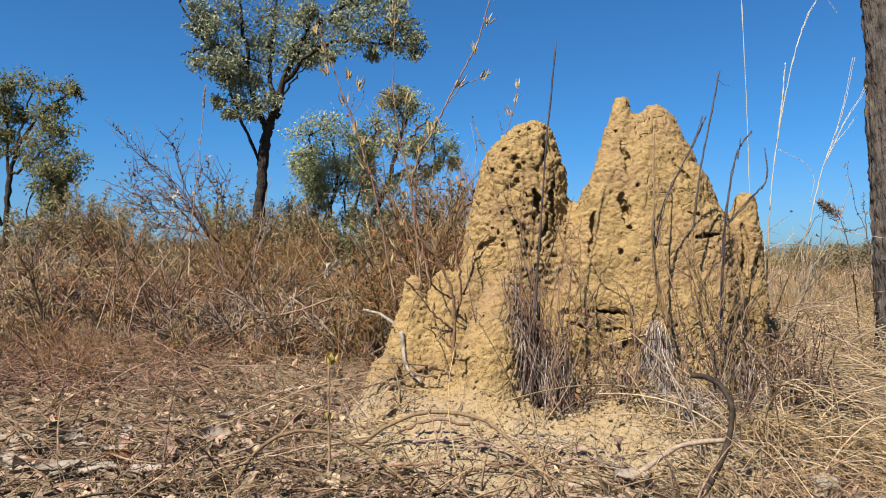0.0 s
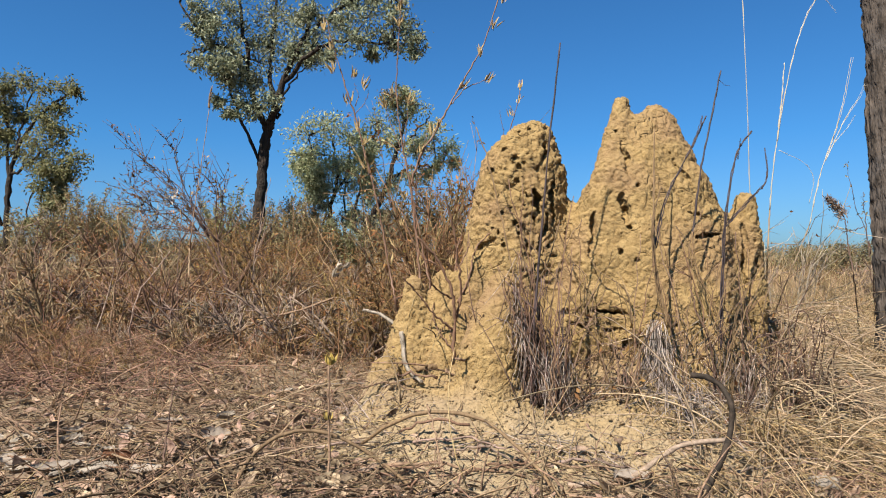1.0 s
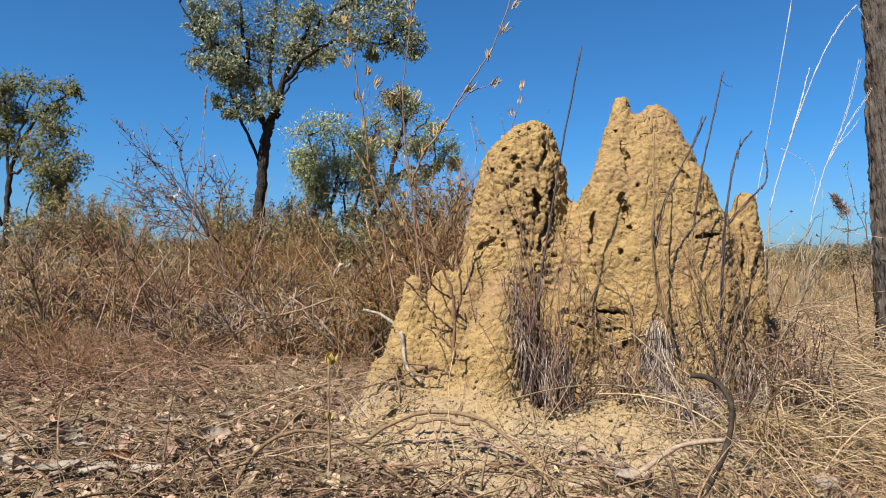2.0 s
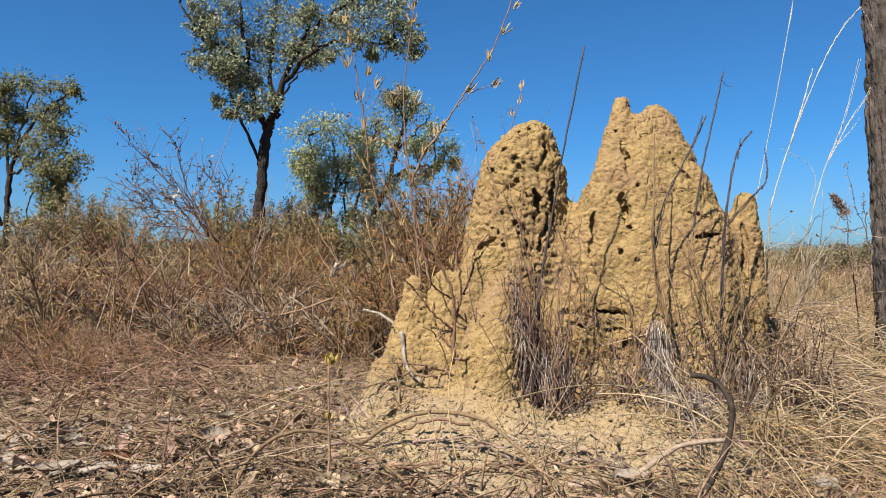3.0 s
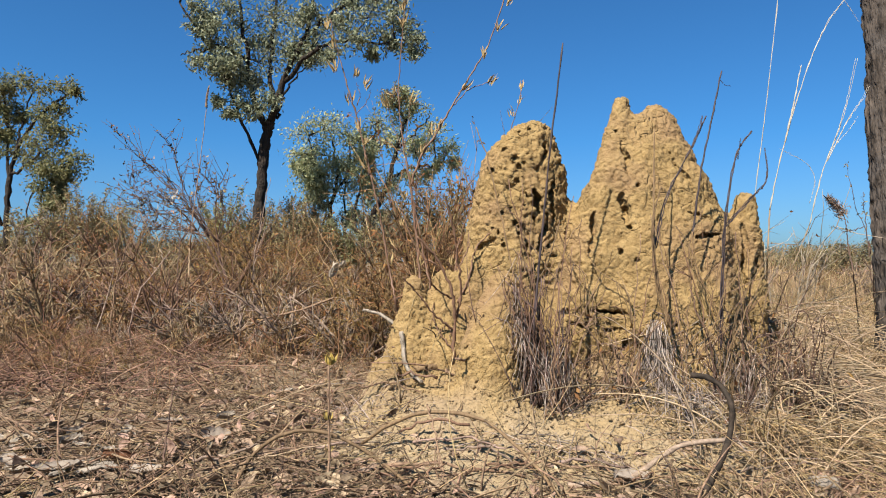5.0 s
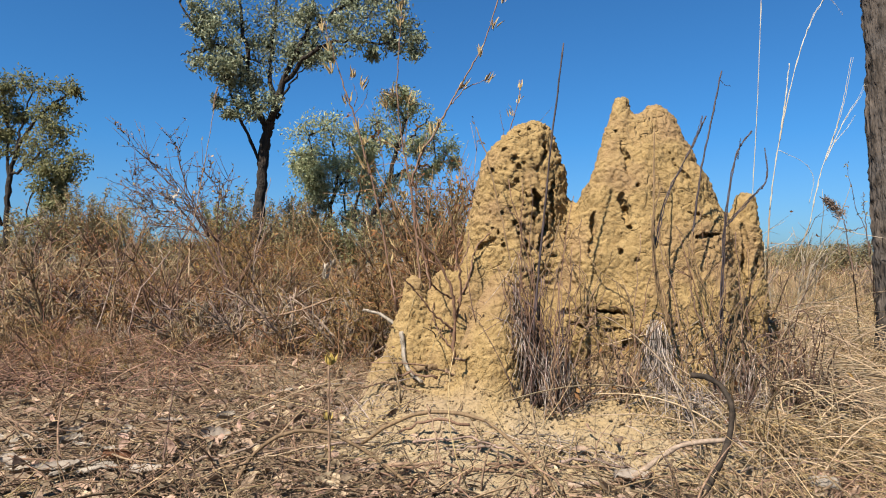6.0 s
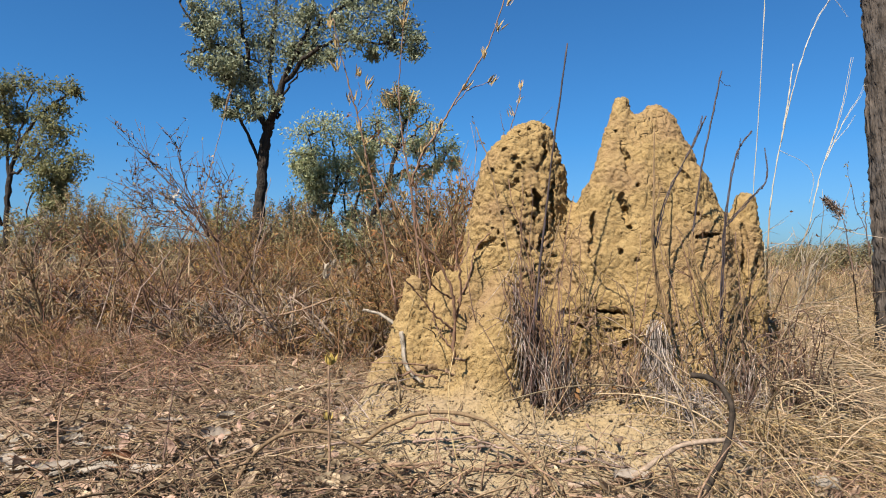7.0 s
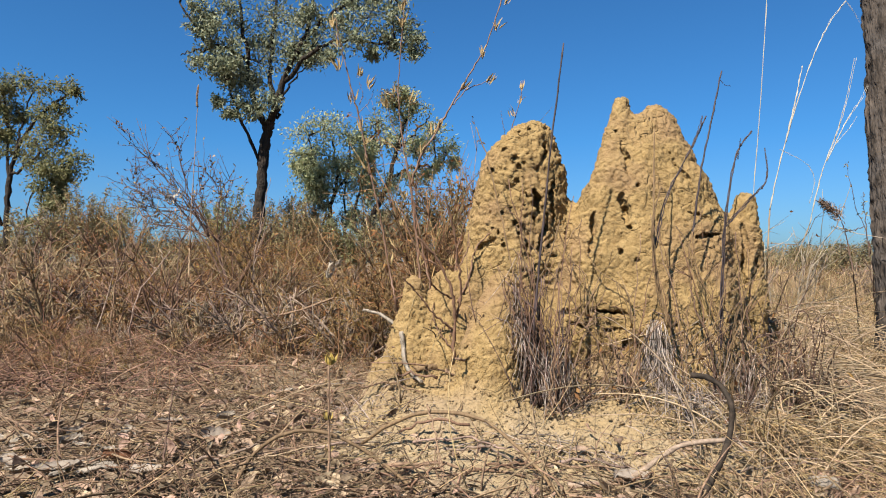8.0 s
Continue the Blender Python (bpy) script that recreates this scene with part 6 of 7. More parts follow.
def loose_leaf(at, way, length, width, curl, material, label, seed):
    """One large curled leaf or flake of bark, with thickness."""
    rng = np.random.default_rng(seed)
    nu, nv = 14, 9
    u, v = np.linspace(0, 1, nu)[:, None], np.linspace(-1, 1, nv)[None, :]
    half = width / 2 * np.sin(np.pi * np.clip(u * 0.94 + 0.04, 0, 1)) ** 0.6 * (1 + 0.12 * rng.normal(0, 1, (nu, 1)))
    x = length * (u - 0.5) + 0 * v
    y = half * v
    z = curl * width * (v ** 2) * 0.7 + curl * length * 0.5 * (u - 0.5) ** 2 + 0.001 * rng.normal(0, 1, (nu, nv))
    top = np.stack([x, y, z], -1).reshape(-1, 3)
    low = top - (0, 0, 0.0012)
    idx = np.arange(nu * nv).reshape(nu, nv)
    q = np.stack([idx[:-1, :-1], idx[1:, :-1], idx[1:, 1:], idx[:-1, 1:]], -1).reshape(-1, 4)
    rim = np.concatenate([idx[0], idx[1:, -1], idx[-1, -2::-1], idx[-2:0:-1, 0]])
    nr = np.roll(rim, -1)
    k = nu * nv
    g = Geo()
    g.add(np.concatenate([top, low]), [q, q[:, ::-1] + k, np.stack([rim, rim + k, nr + k, nr], -1)])
    ob = solid("dead_leaf", g, material, label, "leaf", "large fallen leaves")
    ob.matrix_basis = Matrix.Translation(at) @ pose(0, 0, 0, *way)
    return ob


M_PALELEAF = mat("pale_dead_leaf", (0.157, 0.124, 0.098), (0.275, 0.229, 0.186), 70, 0.8, 0.4)
M_REDLEAF = mat("red_dead_leaf", (0.131, 0.055, 0.030), (0.235, 0.111, 0.059), 70, 0.6, 0.4, through_light=0.25)
M_BARKFLAKE = mat("bark_flake", (0.131, 0.105, 0.082), (0.288, 0.246, 0.200), 60, 0.9, 0.7)
LARGE_LEAVES = [
        ((-0.543, 1.662, 0.000), (36, 8, 20), 0.068, 0.042, 0.5, M_PALELEAF, "large pale curled dead leaf on the litter"),
        ((-0.680, 1.455, 0.000), (-50, 6, 5), 0.062, 0.040, 0.4, M_REDLEAF, "dark red dead leaf standing on edge"),
        ((-0.591, 1.383, 0.000), (12, -4, -10), 0.075, 0.034, 0.3, M_PALELEAF, "pale flat dead leaf on the litter"),
        ((0.755, 1.385, 0.006), (-3, 5, 8), 0.068, 0.052, -0.45, M_BARKFLAKE, "arched grey flake of bark among straw"),
        ((-0.567, 1.825, 0.000), (14, 4, 60), 0.060, 0.030, 0.5, M_BARKFLAKE, "grey-brown curled dead leaf on the litter"),
        ((-0.756, 1.370, 0.000), (12, 0, 30), 0.085, 0.030, 0.4, M_PALELEAF, "pale flat dead leaf on the litter"),
        ((-0.887, 1.448, 0.000), (10, 10, -20), 0.080, 0.035, 0.4, M_PALELEAF, "pale flat dead leaf on the litter"),
]
flake_rng = np.random.default_rng(77)
for _ in range(26):
    y = flake_rng.uniform(1.34, 1.75)
    LARGE_LEAVES.append(((flake_rng.uniform(-0.64, -0.44) * y, y, 0.0), (flake_rng.normal(0, 14), flake_rng.normal(0, 10), flake_rng.uniform(0, 180)), flake_rng.uniform(0.03, 0.075), flake_rng.uniform(0.016, 0.032), flake_rng.uniform(-0.4, 0.5),
                         M_BARKFLAKE, "grey flake of bark lying on the litter"))
LARGE_LEAVES += [
        ((-0.530, 2.308, 0.000), (10, -10, 10), 0.070, 0.035, 0.3, M_BARKFLAKE, "grey-brown curled dead leaf on the litter"),
        ((-0.879, 1.638, 0.000), (16, 0, 80), 0.060, 0.030, 0.5, M_BARKFLAKE, "grey-brown curled dead leaf on the litter"),
        ((0.375, 1.383, 0.000), (8, 4, 20), 0.085, 0.045, 0.3, M_PALELEAF, "pale flat dead leaf on the litter"),
        ((-0.756, 1.688, 0.000), (18, 6, -40), 0.060, 0.028, 0.5, M_BARKFLAKE, "grey-brown curled dead leaf on the litter"),
        ((-2.024, 3.537, 0.000), (30, 10, 10), 0.055, 0.035, 0.5, M_WHITE, "small whitish dead leaf on the litter"),
        ((-1.780, 3.174, 0.000), (20, -20, 70), 0.050, 0.030, 0.5, M_WHITE, "small whitish dead leaf on the litter"),
        ((-1.710, 2.925, 0.000), (35, 0, 120), 0.045, 0.028, 0.5, M_WHITE, "small whitish dead leaf on the litter"),
        ((-0.714, 1.825, 0.000), (10, 6, 30), 0.060, 0.030, 0.5, M_PALELEAF, "pale flat dead leaf on the litter")]
for n, (at, way, length, width, curl, material, label) in enumerate(LARGE_LEAVES):
    z = float(floor_z(at[0], at[1]))
    loose_leaf((at[0], at[1], z + 0.024 + at[2]), way, length, width, curl, material, label, 70 + n)


def pods(parent, points, seed, size=0.026, count=7, material=None, pivot=None, name="seed_pod", wide=1.0):
    """Papery split seed pods in small bunches on a stem."""
    rng = np.random.default_rng(seed)
    for (at, lean) in points:
        g = Geo()
        n = count
        way = rng.normal(0, 0.30, (n, 3)) + (lean, 0, 1)
        g.leaves(np.tile(np.array(at), (n, 1)) + rng.normal(0, 0.003, (n, 3)), way, rng.normal(0, 1, (n, 3)), size * rng.uniform(0.7, 1.45, n), size * wide * rng.uniform(0.13, 0.20, n), 0.06, 0.4)
        under(name, g, material or M_POD, parent)


def branch(name, plant, lines, material, pivot, seed, wobble=0.0012, label="", sides=6):
    """One swaying branch with its side twigs; it turns about pivot. lines: (points, radius at foot, radius at tip)."""
    rng = np.random.default_rng(seed)
    g = Geo()
    for points, r0, r1 in lines:
        k = 12 + 5 * len(points)
        thin = 0.92 if material is M_REDSTEM else 0.6 if material is M_PALE else 1.0
        if material is M_PALE:
            beside = rng.normal(0, 0.003, 3) + (0.005, 0, 0)
            g.tubes(rough_line([tuple(np.array(q) + beside * i / len(points)) for i, q in enumerate(points)], rng, k, wobble), np.linspace(r0, r1, k) * 0.5, sides)
        g.tubes(rough_line(points, rng, k, wobble), np.linspace(r0, r1, k) * thin * (1 + 0.13 * rng.normal(0, 1, k)), sides)
    return part(name, g, material, plant, label, pivot)


# the tall pod shrub behind the mound's low towers
pod_shrub = thing("pod_shrub", (-0.098, 2.471, 0.000), "tall thin shrub with reddish stems and papery golden seed pods", "shrub")
pod_stem = branch("stem", pod_shrub, [
    ([(-0.098, 2.471, 0.000), (-0.065, 2.050, 0.292), (-0.070, 2.050, 0.442), (-0.082, 2.050, 0.558), (-0.097, 2.050, 0.675)], 0.0050, 0.0036),
    ([(-0.098, 2.471, 0.000), (-0.131, 2.050, 0.292), (-0.157, 2.050, 0.425), (-0.187, 2.050, 0.592), (-0.214, 2.050, 0.709)], 0.0040, 0.0028),
    ([(-0.098, 2.471, 0.000), (-0.032, 2.050, 0.292), (-0.057, 2.050, 0.475), (-0.093, 2.050, 0.659)], 0.0035, 0.0026),
    ([(-0.098, 2.471, 0.000), (0.010, 2.080, 0.290), (0.052, 2.080, 0.526), (0.112, 2.080, 0.662)], 0.0030, 0.0022)], M_REDSTEM, None, 81)
pods(pod_stem, [((-0.113, 2.050, 0.639), -0.2), ((-0.080, 2.050, 0.517), 0.3), ((-0.135, 2.050, 0.492), -0.3), ((-0.157, 2.050, 0.442), -0.2), ((-0.070, 2.050, 0.442), 0.3), ((-0.120, 2.050, 0.558), 0.2), ((-0.187, 2.050, 0.583), -0.3), ((-0.065, 2.050, 0.358), 0.2), ((0.027, 2.070, 0.442), 0.4), ((0.058, 2.080, 0.535), -0.2)], 93, 0.030)
pod_a = branch("pod_branch", pod_shrub, [
    ([(-0.097, 2.050, 0.675), (-0.070, 2.050, 0.767), (-0.027, 2.050, 0.843), (0.020, 2.050, 0.940), (0.074, 2.050, 1.044), (0.114, 2.050, 1.137), (0.154, 2.050, 1.298)], 0.0042, 0.0018),
    ([(0.010, 2.050, 0.918), (0.052, 2.050, 0.969), (0.094, 2.050, 0.991), (0.137, 2.050, 1.011)], 0.0020, 0.0010),
    ([(-0.065, 2.050, 0.776), (-0.053, 2.050, 0.834), (-0.040, 2.050, 0.868)], 0.0014, 0.0008),
    ([(0.020, 2.050, 0.940), (0.030, 2.050, 0.964), (0.047, 2.050, 0.977)], 0.0014, 0.0008)], M_REDSTEM, (-0.093, 2.050, 0.675), 82, label="reddish branch with golden pods")
pods(pod_a, [((0.092, 2.050, 1.068), 0.1), ((0.131, 2.050, 1.149), 0.3), ((0.114, 2.050, 0.991), 0.7), ((-0.040, 2.050, 0.826), -0.3), ((-0.023, 2.050, 0.849), 0.2), ((-0.070, 2.050, 0.772), 0.4), ((0.040, 2.050, 0.969), 0.6), ((0.151, 2.050, 1.230), 0.2)], 83, 0.032)
pod_b = branch("pod_branch", pod_shrub, [
    ([(-0.214, 2.050, 0.709), (-0.241, 2.050, 0.792), (-0.271, 2.050, 0.885), (-0.308, 2.050, 0.977), (-0.335, 2.050, 1.053), (-0.372, 2.050, 1.159)], 0.0034, 0.0015),
    ([(-0.271, 2.050, 0.910), (-0.264, 2.050, 0.940), (-0.278, 2.050, 0.977)], 0.0014, 0.0008),
    ([(-0.271, 2.050, 0.885), (-0.241, 2.050, 0.927), (-0.233, 2.050, 0.960)], 0.0014, 0.0008)], M_REDSTEM, (-0.214, 2.050, 0.709), 84, label="reddish branch with golden pods")
pods(pod_b, [((-0.340, 2.050, 1.002), -0.2), ((-0.348, 2.050, 1.070), -0.3), ((-0.291, 2.050, 0.913), -0.1), ((-0.251, 2.050, 0.960), 0.2), ((-0.281, 2.050, 0.991), -0.2), ((-0.372, 2.050, 1.129), -0.2), ((-0.261, 2.050, 0.834), -0.3), ((-0.241, 2.050, 0.792), 0.2), ((-0.224, 2.050, 0.725), -0.2)], 85, 0.034)
pod_k = branch("pod_branch", pod_shrub, [
    ([(-0.093, 2.050, 0.659), (-0.120, 2.050, 0.776), (-0.137, 2.050, 0.876), (-0.147, 2.050, 0.977), (-0.144, 2.050, 1.112), (-0.141, 2.050, 1.281)], 0.0032, 0.0015),
    ([(-0.124, 2.050, 0.776), (-0.157, 2.050, 0.851), (-0.177, 2.050, 0.910)], 0.0016, 0.0008),
    ([(-0.120, 2.050, 0.789), (-0.114, 2.050, 0.860), (-0.110, 2.050, 0.927)], 0.0016, 0.0008)], M_REDSTEM, (-0.093, 2.050, 0.667), 86, label="reddish branch with golden pods")
pods(pod_k, [((-0.146, 2.050, 1.146), 0.0), ((-0.148, 2.050, 1.196), 0.1), ((-0.174, 2.050, 0.902), -0.2), ((-0.110, 2.050, 0.918), 0.1), ((-0.157, 2.050, 0.944), 0.0), ((-0.151, 2.050, 1.230), -0.1)], 87, 0.034)
pod_h = branch("pod_branch", pod_shrub, [
    ([(0.112, 2.080, 0.662), (0.149, 2.080, 0.755), (0.193, 2.080, 0.849), (0.217, 2.080, 0.934), (0.226, 2.080, 1.002)], 0.0022, 0.0012),
    ([(0.180, 2.080, 0.823), (0.170, 2.080, 0.874), (0.163, 2.080, 0.908)], 0.0012, 0.0006)], M_REDSTEM, (0.112, 2.080, 0.662), 88, label="thin branch with pods at its tip")
pods(pod_h, [((0.222, 2.080, 0.976), 0.1), ((0.217, 2.080, 0.930), 0.3), ((0.202, 2.080, 0.891), -0.3)], 89, 0.025)

# tall dark stalks standing before the mound
stalk_tuft = thing("dark_stalks", (0.231, 1.720, 0.067), "bundle of tall dark dry stalks before the mound", "dry stalks")


def tuft_base():
    rng = np.random.default_rng(91)
    g = Geo()
    n = 46
    foot = np.stack([rng.normal(0.235, 0.075, n), rng.normal(1.74, 0.04, n), np.zeros(n)], 1)
    foot[:, 2] = floor_z(foot[:, 0], foot[:, 1]) - 0.01
    way = unit(rng.normal(0, 0.3, (n, 3)) * (1, 0.6, 0) + (0, -0.05, 1))
    blades(g, foot, way, rng.uniform(0.06, 0.34, n), rng.uniform(0.0009, 0.0018, n), rng, 0.9, 6, 4, 0.1)
    part("stubble", g, M_DARKSTEM, stalk_tuft, "short tangled dark stubble", kind="stuff")


tuft_base()
for n, (pts_line, r0) in enumerate((
        ([(0.217, 1.720, 0.123), (0.201, 1.760, 0.314), (0.177, 1.800, 0.443), (0.126, 1.840, 0.697), (0.089, 1.860, 0.814)], 0.0022),
        ([(0.231, 1.720, 0.137), (0.241, 1.740, 0.316), (0.209, 1.760, 0.443), (0.175, 1.780, 0.486)], 0.0022),
        ([(0.224, 1.720, 0.137), (0.220, 1.740, 0.344), (0.273, 1.760, 0.471), (0.302, 1.800, 0.560)], 0.0020),
        ([(0.238, 1.720, 0.137), (0.267, 1.720, 0.345), (0.309, 1.760, 0.486), (0.364, 1.820, 0.561)], 0.0016))):
    branch("stalk", stalk_tuft, [(pts_line, r0 * 0.95, r0 * 0.7)], M_STEM, None, 92 + n)
stalk_c = branch("tall_stalk", stalk_tuft, [([(0.224, 1.720, 0.137), (0.226, 1.720, 0.317), (0.239, 1.720, 0.499), (0.255, 1.720, 0.723), (0.281, 1.720, 0.998)], 0.0036, 0.0019)], M_NIGHTSTEM, (0.225, 1.720, 0.317), 97, 0.0005, "tall straight dark stalk")

grass_stalks = thing("dark_stalks", (0.709, 1.800, 0.195), "spreading tall dark grass stalks before the mound", "dry stalks")
STALKS = [
        ([(0.579, 1.780, 0.284), (0.544, 1.780, 0.428), (0.546, 1.800, 0.574), (0.561, 1.840, 0.803)], 0.0028),
        ([(0.550, 1.800, 0.487), (0.587, 1.820, 0.620), (0.661, 1.840, 0.757), (0.707, 1.860, 0.844)], 0.0024),
        ([(0.661, 1.840, 0.757), (0.685, 1.850, 0.812), (0.696, 1.860, 0.844)], 0.0016),
        ([(0.716, 1.800, 0.224), (0.725, 1.800, 0.428), (0.734, 1.800, 0.574), (0.770, 1.820, 0.732), (0.816, 1.830, 0.798)], 0.0028),
        ([(0.771, 1.820, 0.721), (0.777, 1.820, 0.751), (0.780, 1.820, 0.776)], 0.0011),
        ([(0.733, 1.800, 0.545), (0.818, 1.840, 0.622), (0.868, 1.860, 0.673), (0.873, 1.880, 0.761)], 0.0020),
]
STALKS += [
        ([(0.724, 1.800, 0.253), (0.674, 1.820, 0.398), (0.645, 1.840, 0.502), (0.622, 1.860, 0.548)], 0.0016),
        ([(0.738, 1.800, 0.253), (0.695, 1.800, 0.355), (0.659, 1.800, 0.428), (0.645, 1.800, 0.530)], 0.0016),
        ([(0.709, 1.800, 0.238), (0.651, 1.800, 0.340), (0.638, 1.800, 0.487), (0.683, 1.820, 0.591)], 0.0016),
        ([(0.579, 1.780, 0.284), (0.547, 1.770, 0.385), (0.537, 1.780, 0.544), (0.566, 1.800, 0.648)], 0.0020),
        ([(0.382, 1.840, 0.308), (0.379, 1.860, 0.412), (0.345, 1.880, 0.458), (0.307, 1.880, 0.549)], 0.0018),
        ([(0.501, 1.840, 0.249), (0.492, 1.860, 0.367), (0.421, 1.880, 0.427), (0.395, 1.900, 0.473)], 0.0016),
        ([(0.753, 1.800, 0.224), (0.757, 1.790, 0.312), (0.798, 1.800, 0.399), (0.881, 1.850, 0.488)], 0.0018)]
for n, (pts_line, r0) in enumerate(STALKS):
    side = np.random.default_rng(400 + n).normal(0, 0.0036, (3, 1, 3)) * (1, 0.6, 0.3) * np.linspace(1.2, 0.25, len(pts_line))[None, :, None]
    branch("stalk", grass_stalks, [([tuple(np.array(q) + d) for q, d in zip(pts_line, way)], r0 * 0.62, r0 * 0.42) for way in side], M_NIGHTSTEM if 0 < n < 6 else M_STEM, None, 110 + n, 0.0009)
stalk_d = branch("tall_stalk", grass_stalks, [([(0.660, 1.840, 0.517), (0.687, 1.850, 0.699), (0.716, 1.860, 0.829), (0.748, 1.870, 0.969)], 0.0028, 0.0020), ([(0.742, 1.870, 0.946), (0.757, 1.870, 0.931), (0.773, 1.870, 0.928)], 0.0008, 0.0004)], M_NIGHTSTEM, (0.660, 1.840, 0.517), 130, 0.0006)



def stem_thicket(x0, x1, y0, y1, tips, count, materials, label, seed, beard=0, lean_by=(0.02, 0.12), stout=1.0):
    """Dry stems that stand close together before the mound, each with a side twig or two; fine dead fibres hang about their feet."""
    rng = np.random.default_rng(seed)
    cx, cy = (x0 + x1) / 2, (y0 + y1) / 2
    plant = thing("stem_thicket", (cx, cy, float(floor_z(cx, cy))), label, "dry stalks", "stem thickets")
    for n in range(count):
        x, y = rng.uniform(x0, x1), rng.uniform(y0, y1)
        z = float(floor_z(x, y)) - 0.01
        high = rng.uniform(*tips) - z
        lean = rng.normal(*lean_by)
        line = [(x, y, z), (x + 0.3 * lean * high + rng.normal(0, 0.012), y + rng.normal(0, 0.012), z + 0.45 * high), (x + lean * high, y + rng.normal(0.01, 0.02), z + high)]
        g = Geo()
        p = rough_line(line, rng, 14, 0.0036)
        r = rng.uniform(0.0011, 0.0029) * stout
        g.tubes(p, np.linspace(r, r * 0.5, 14), 5)
        for _ in range(int(rng.integers(0, 4))):
            i = int(rng.integers(3, 12))
            tip = p[i] + unit(unit(p[i + 1] - p[i]) + rng.normal(0, 0.55, 3) * (1, 0.5, 1)) * rng.uniform(0.03, 0.11)
            g.tubes(rough_line([p[i], tip], rng, 6, 0.0015), np.linspace(r * 0.6, r * 0.35, 6), 4)
        part("stem", g, materials[n % len(materials)], plant)
    if beard:
        g = Geo()
        foot = np.stack([rng.uniform(x0 - 0.01, x1 + 0.03, beard), rng.uniform(y0 - 0.02, y1, beard), np.zeros(beard)], 1)
        base = floor_z(foot[:, 0], foot[:, 1])
        foot[:, 2] = base + rng.uniform(0.03, 0.16, beard)
        way = unit(np.stack([rng.normal(0, 0.35, beard), rng.normal(-0.15, 0.25, beard), -np.ones(beard)], 1))
        blades(g, foot, way, rng.uniform(0.05, 0.15, beard), rng.uniform(0.0006, 0.0012, beard), rng, 1.0, 6, 3)
        part("foliage", g, M_DEADHAY, plant, "fine grey dead fibres", kind="stuff")


stem_thicket(0.192, 0.292, 1.715, 1.790, (0.16, 0.46), 40, (M_SHRUBSTEM, M_DARKSTEM, M_DUSTSTEM, M_NIGHTSTEM, M_DUSTSTEM), "thicket of dark dry stems in a recess of the mound", 501, 260)
stem_thicket(0.190, 0.290, 1.690, 1.740, (0.30, 0.66), 24, (M_SHRUBSTEM, M_DARKSTEM, M_SHRUBSTEM), "loose shrub of long red-brown stems before the pitted tower", 505, 0, (-0.10, 0.20), 0.90)
stem_thicket(0.400, 0.640, 1.740, 1.800, (0.26, 0.58), 13, (M_STEM, M_SHRUBSTEM, M_TWIG), "few thin brown stems before the main tower", 506, 0, (0.03, 0.24), 0.85)
stem_thicket(0.690, 0.800, 1.760, 1.830, (0.18, 0.60), 14, (M_SHRUBSTEM, M_DARKSTEM, M_STEM), "thicket of brown dry stems before the main tower", 502, 80, (0.0, 0.20), 0.85)
stem_thicket(0.860, 1.010, 1.860, 1.960, (0.14, 0.28), 12, (M_SHRUBSTEM, M_DUSTSTEM, M_TWIG), "thicket of dark dry stems at the foot of the small tower", 503, 40)
stem_thicket(0.330, 0.560, 1.690, 1.800, (0.12, 0.22), 9, (M_TWIG, M_DARKSTEM, M_SHRUBSTEM), "low dry stems in the shade under the main tower", 504)


def ledge_roots():
    """Thin dead roots and creepers that cling to the low face between the thickets."""
    rng = np.random.default_rng(59)
    plant = thing("dead_creeper", (0.45, 1.86, 0.12), "thin dead creeper roots clinging to the low face of the mound", "creeper")
    for n in range(34):
        x, z = rng.uniform(0.33, 0.56), rng.uniform(0.13, 0.33)
        turn, line = rng.normal(0, 0.55) + (math.pi if n % 2 else 0), []
        for _ in range(int(rng.integers(4, 9))):
            y = mound_front(x, z)
            if y is None:
                break
            line.append((x, y - rng.uniform(0.001, 0.012), z))
            turn += rng.normal(0, 0.4)
            x, z = x + 0.018 * math.cos(turn), z + 0.012 * math.sin(turn)
        if len(line) > 3:
            g = Geo()
            r = rng.uniform(0.0009, 0.0017)
            g.tubes(rough_line(line, rng, 16, 0.0008), np.linspace(r, 0.5 * r, 16), 5)
            part("root", g, (M_SHRUBSTEM, M_TWIG, M_DUSTSTEM)[n % 3], plant)


ledge_roots()

# a leafless shrub growing up the low towers
tower_shrub = thing("leafless_shrub", (0.026, 1.765, 0.195), "small leafless dark shrub growing up the mound", "shrub")
TOWER_TWIGS = [
        ([(0.027, 1.795, 0.183), (0.031, 1.785, 0.295), (0.024, 1.785, 0.369), (-0.013, 1.795, 0.457), (-0.066, 1.805, 0.517)], 0.0042),
        ([(0.031, 1.785, 0.266), (-0.021, 1.795, 0.309), (-0.066, 1.815, 0.367), (-0.104, 1.825, 0.412)], 0.0026),
        ([(0.028, 1.785, 0.251), (0.009, 1.795, 0.279), (-0.018, 1.805, 0.249)], 0.0020),
        ([(0.032, 1.785, 0.295), (0.046, 1.785, 0.369), (0.036, 1.795, 0.472), (0.024, 1.805, 0.547), (0.002, 1.825, 0.624)], 0.0030),
        ([(0.041, 1.785, 0.339), (0.075, 1.785, 0.413), (0.091, 1.795, 0.487), (0.144, 1.805, 0.547)], 0.0026),
]
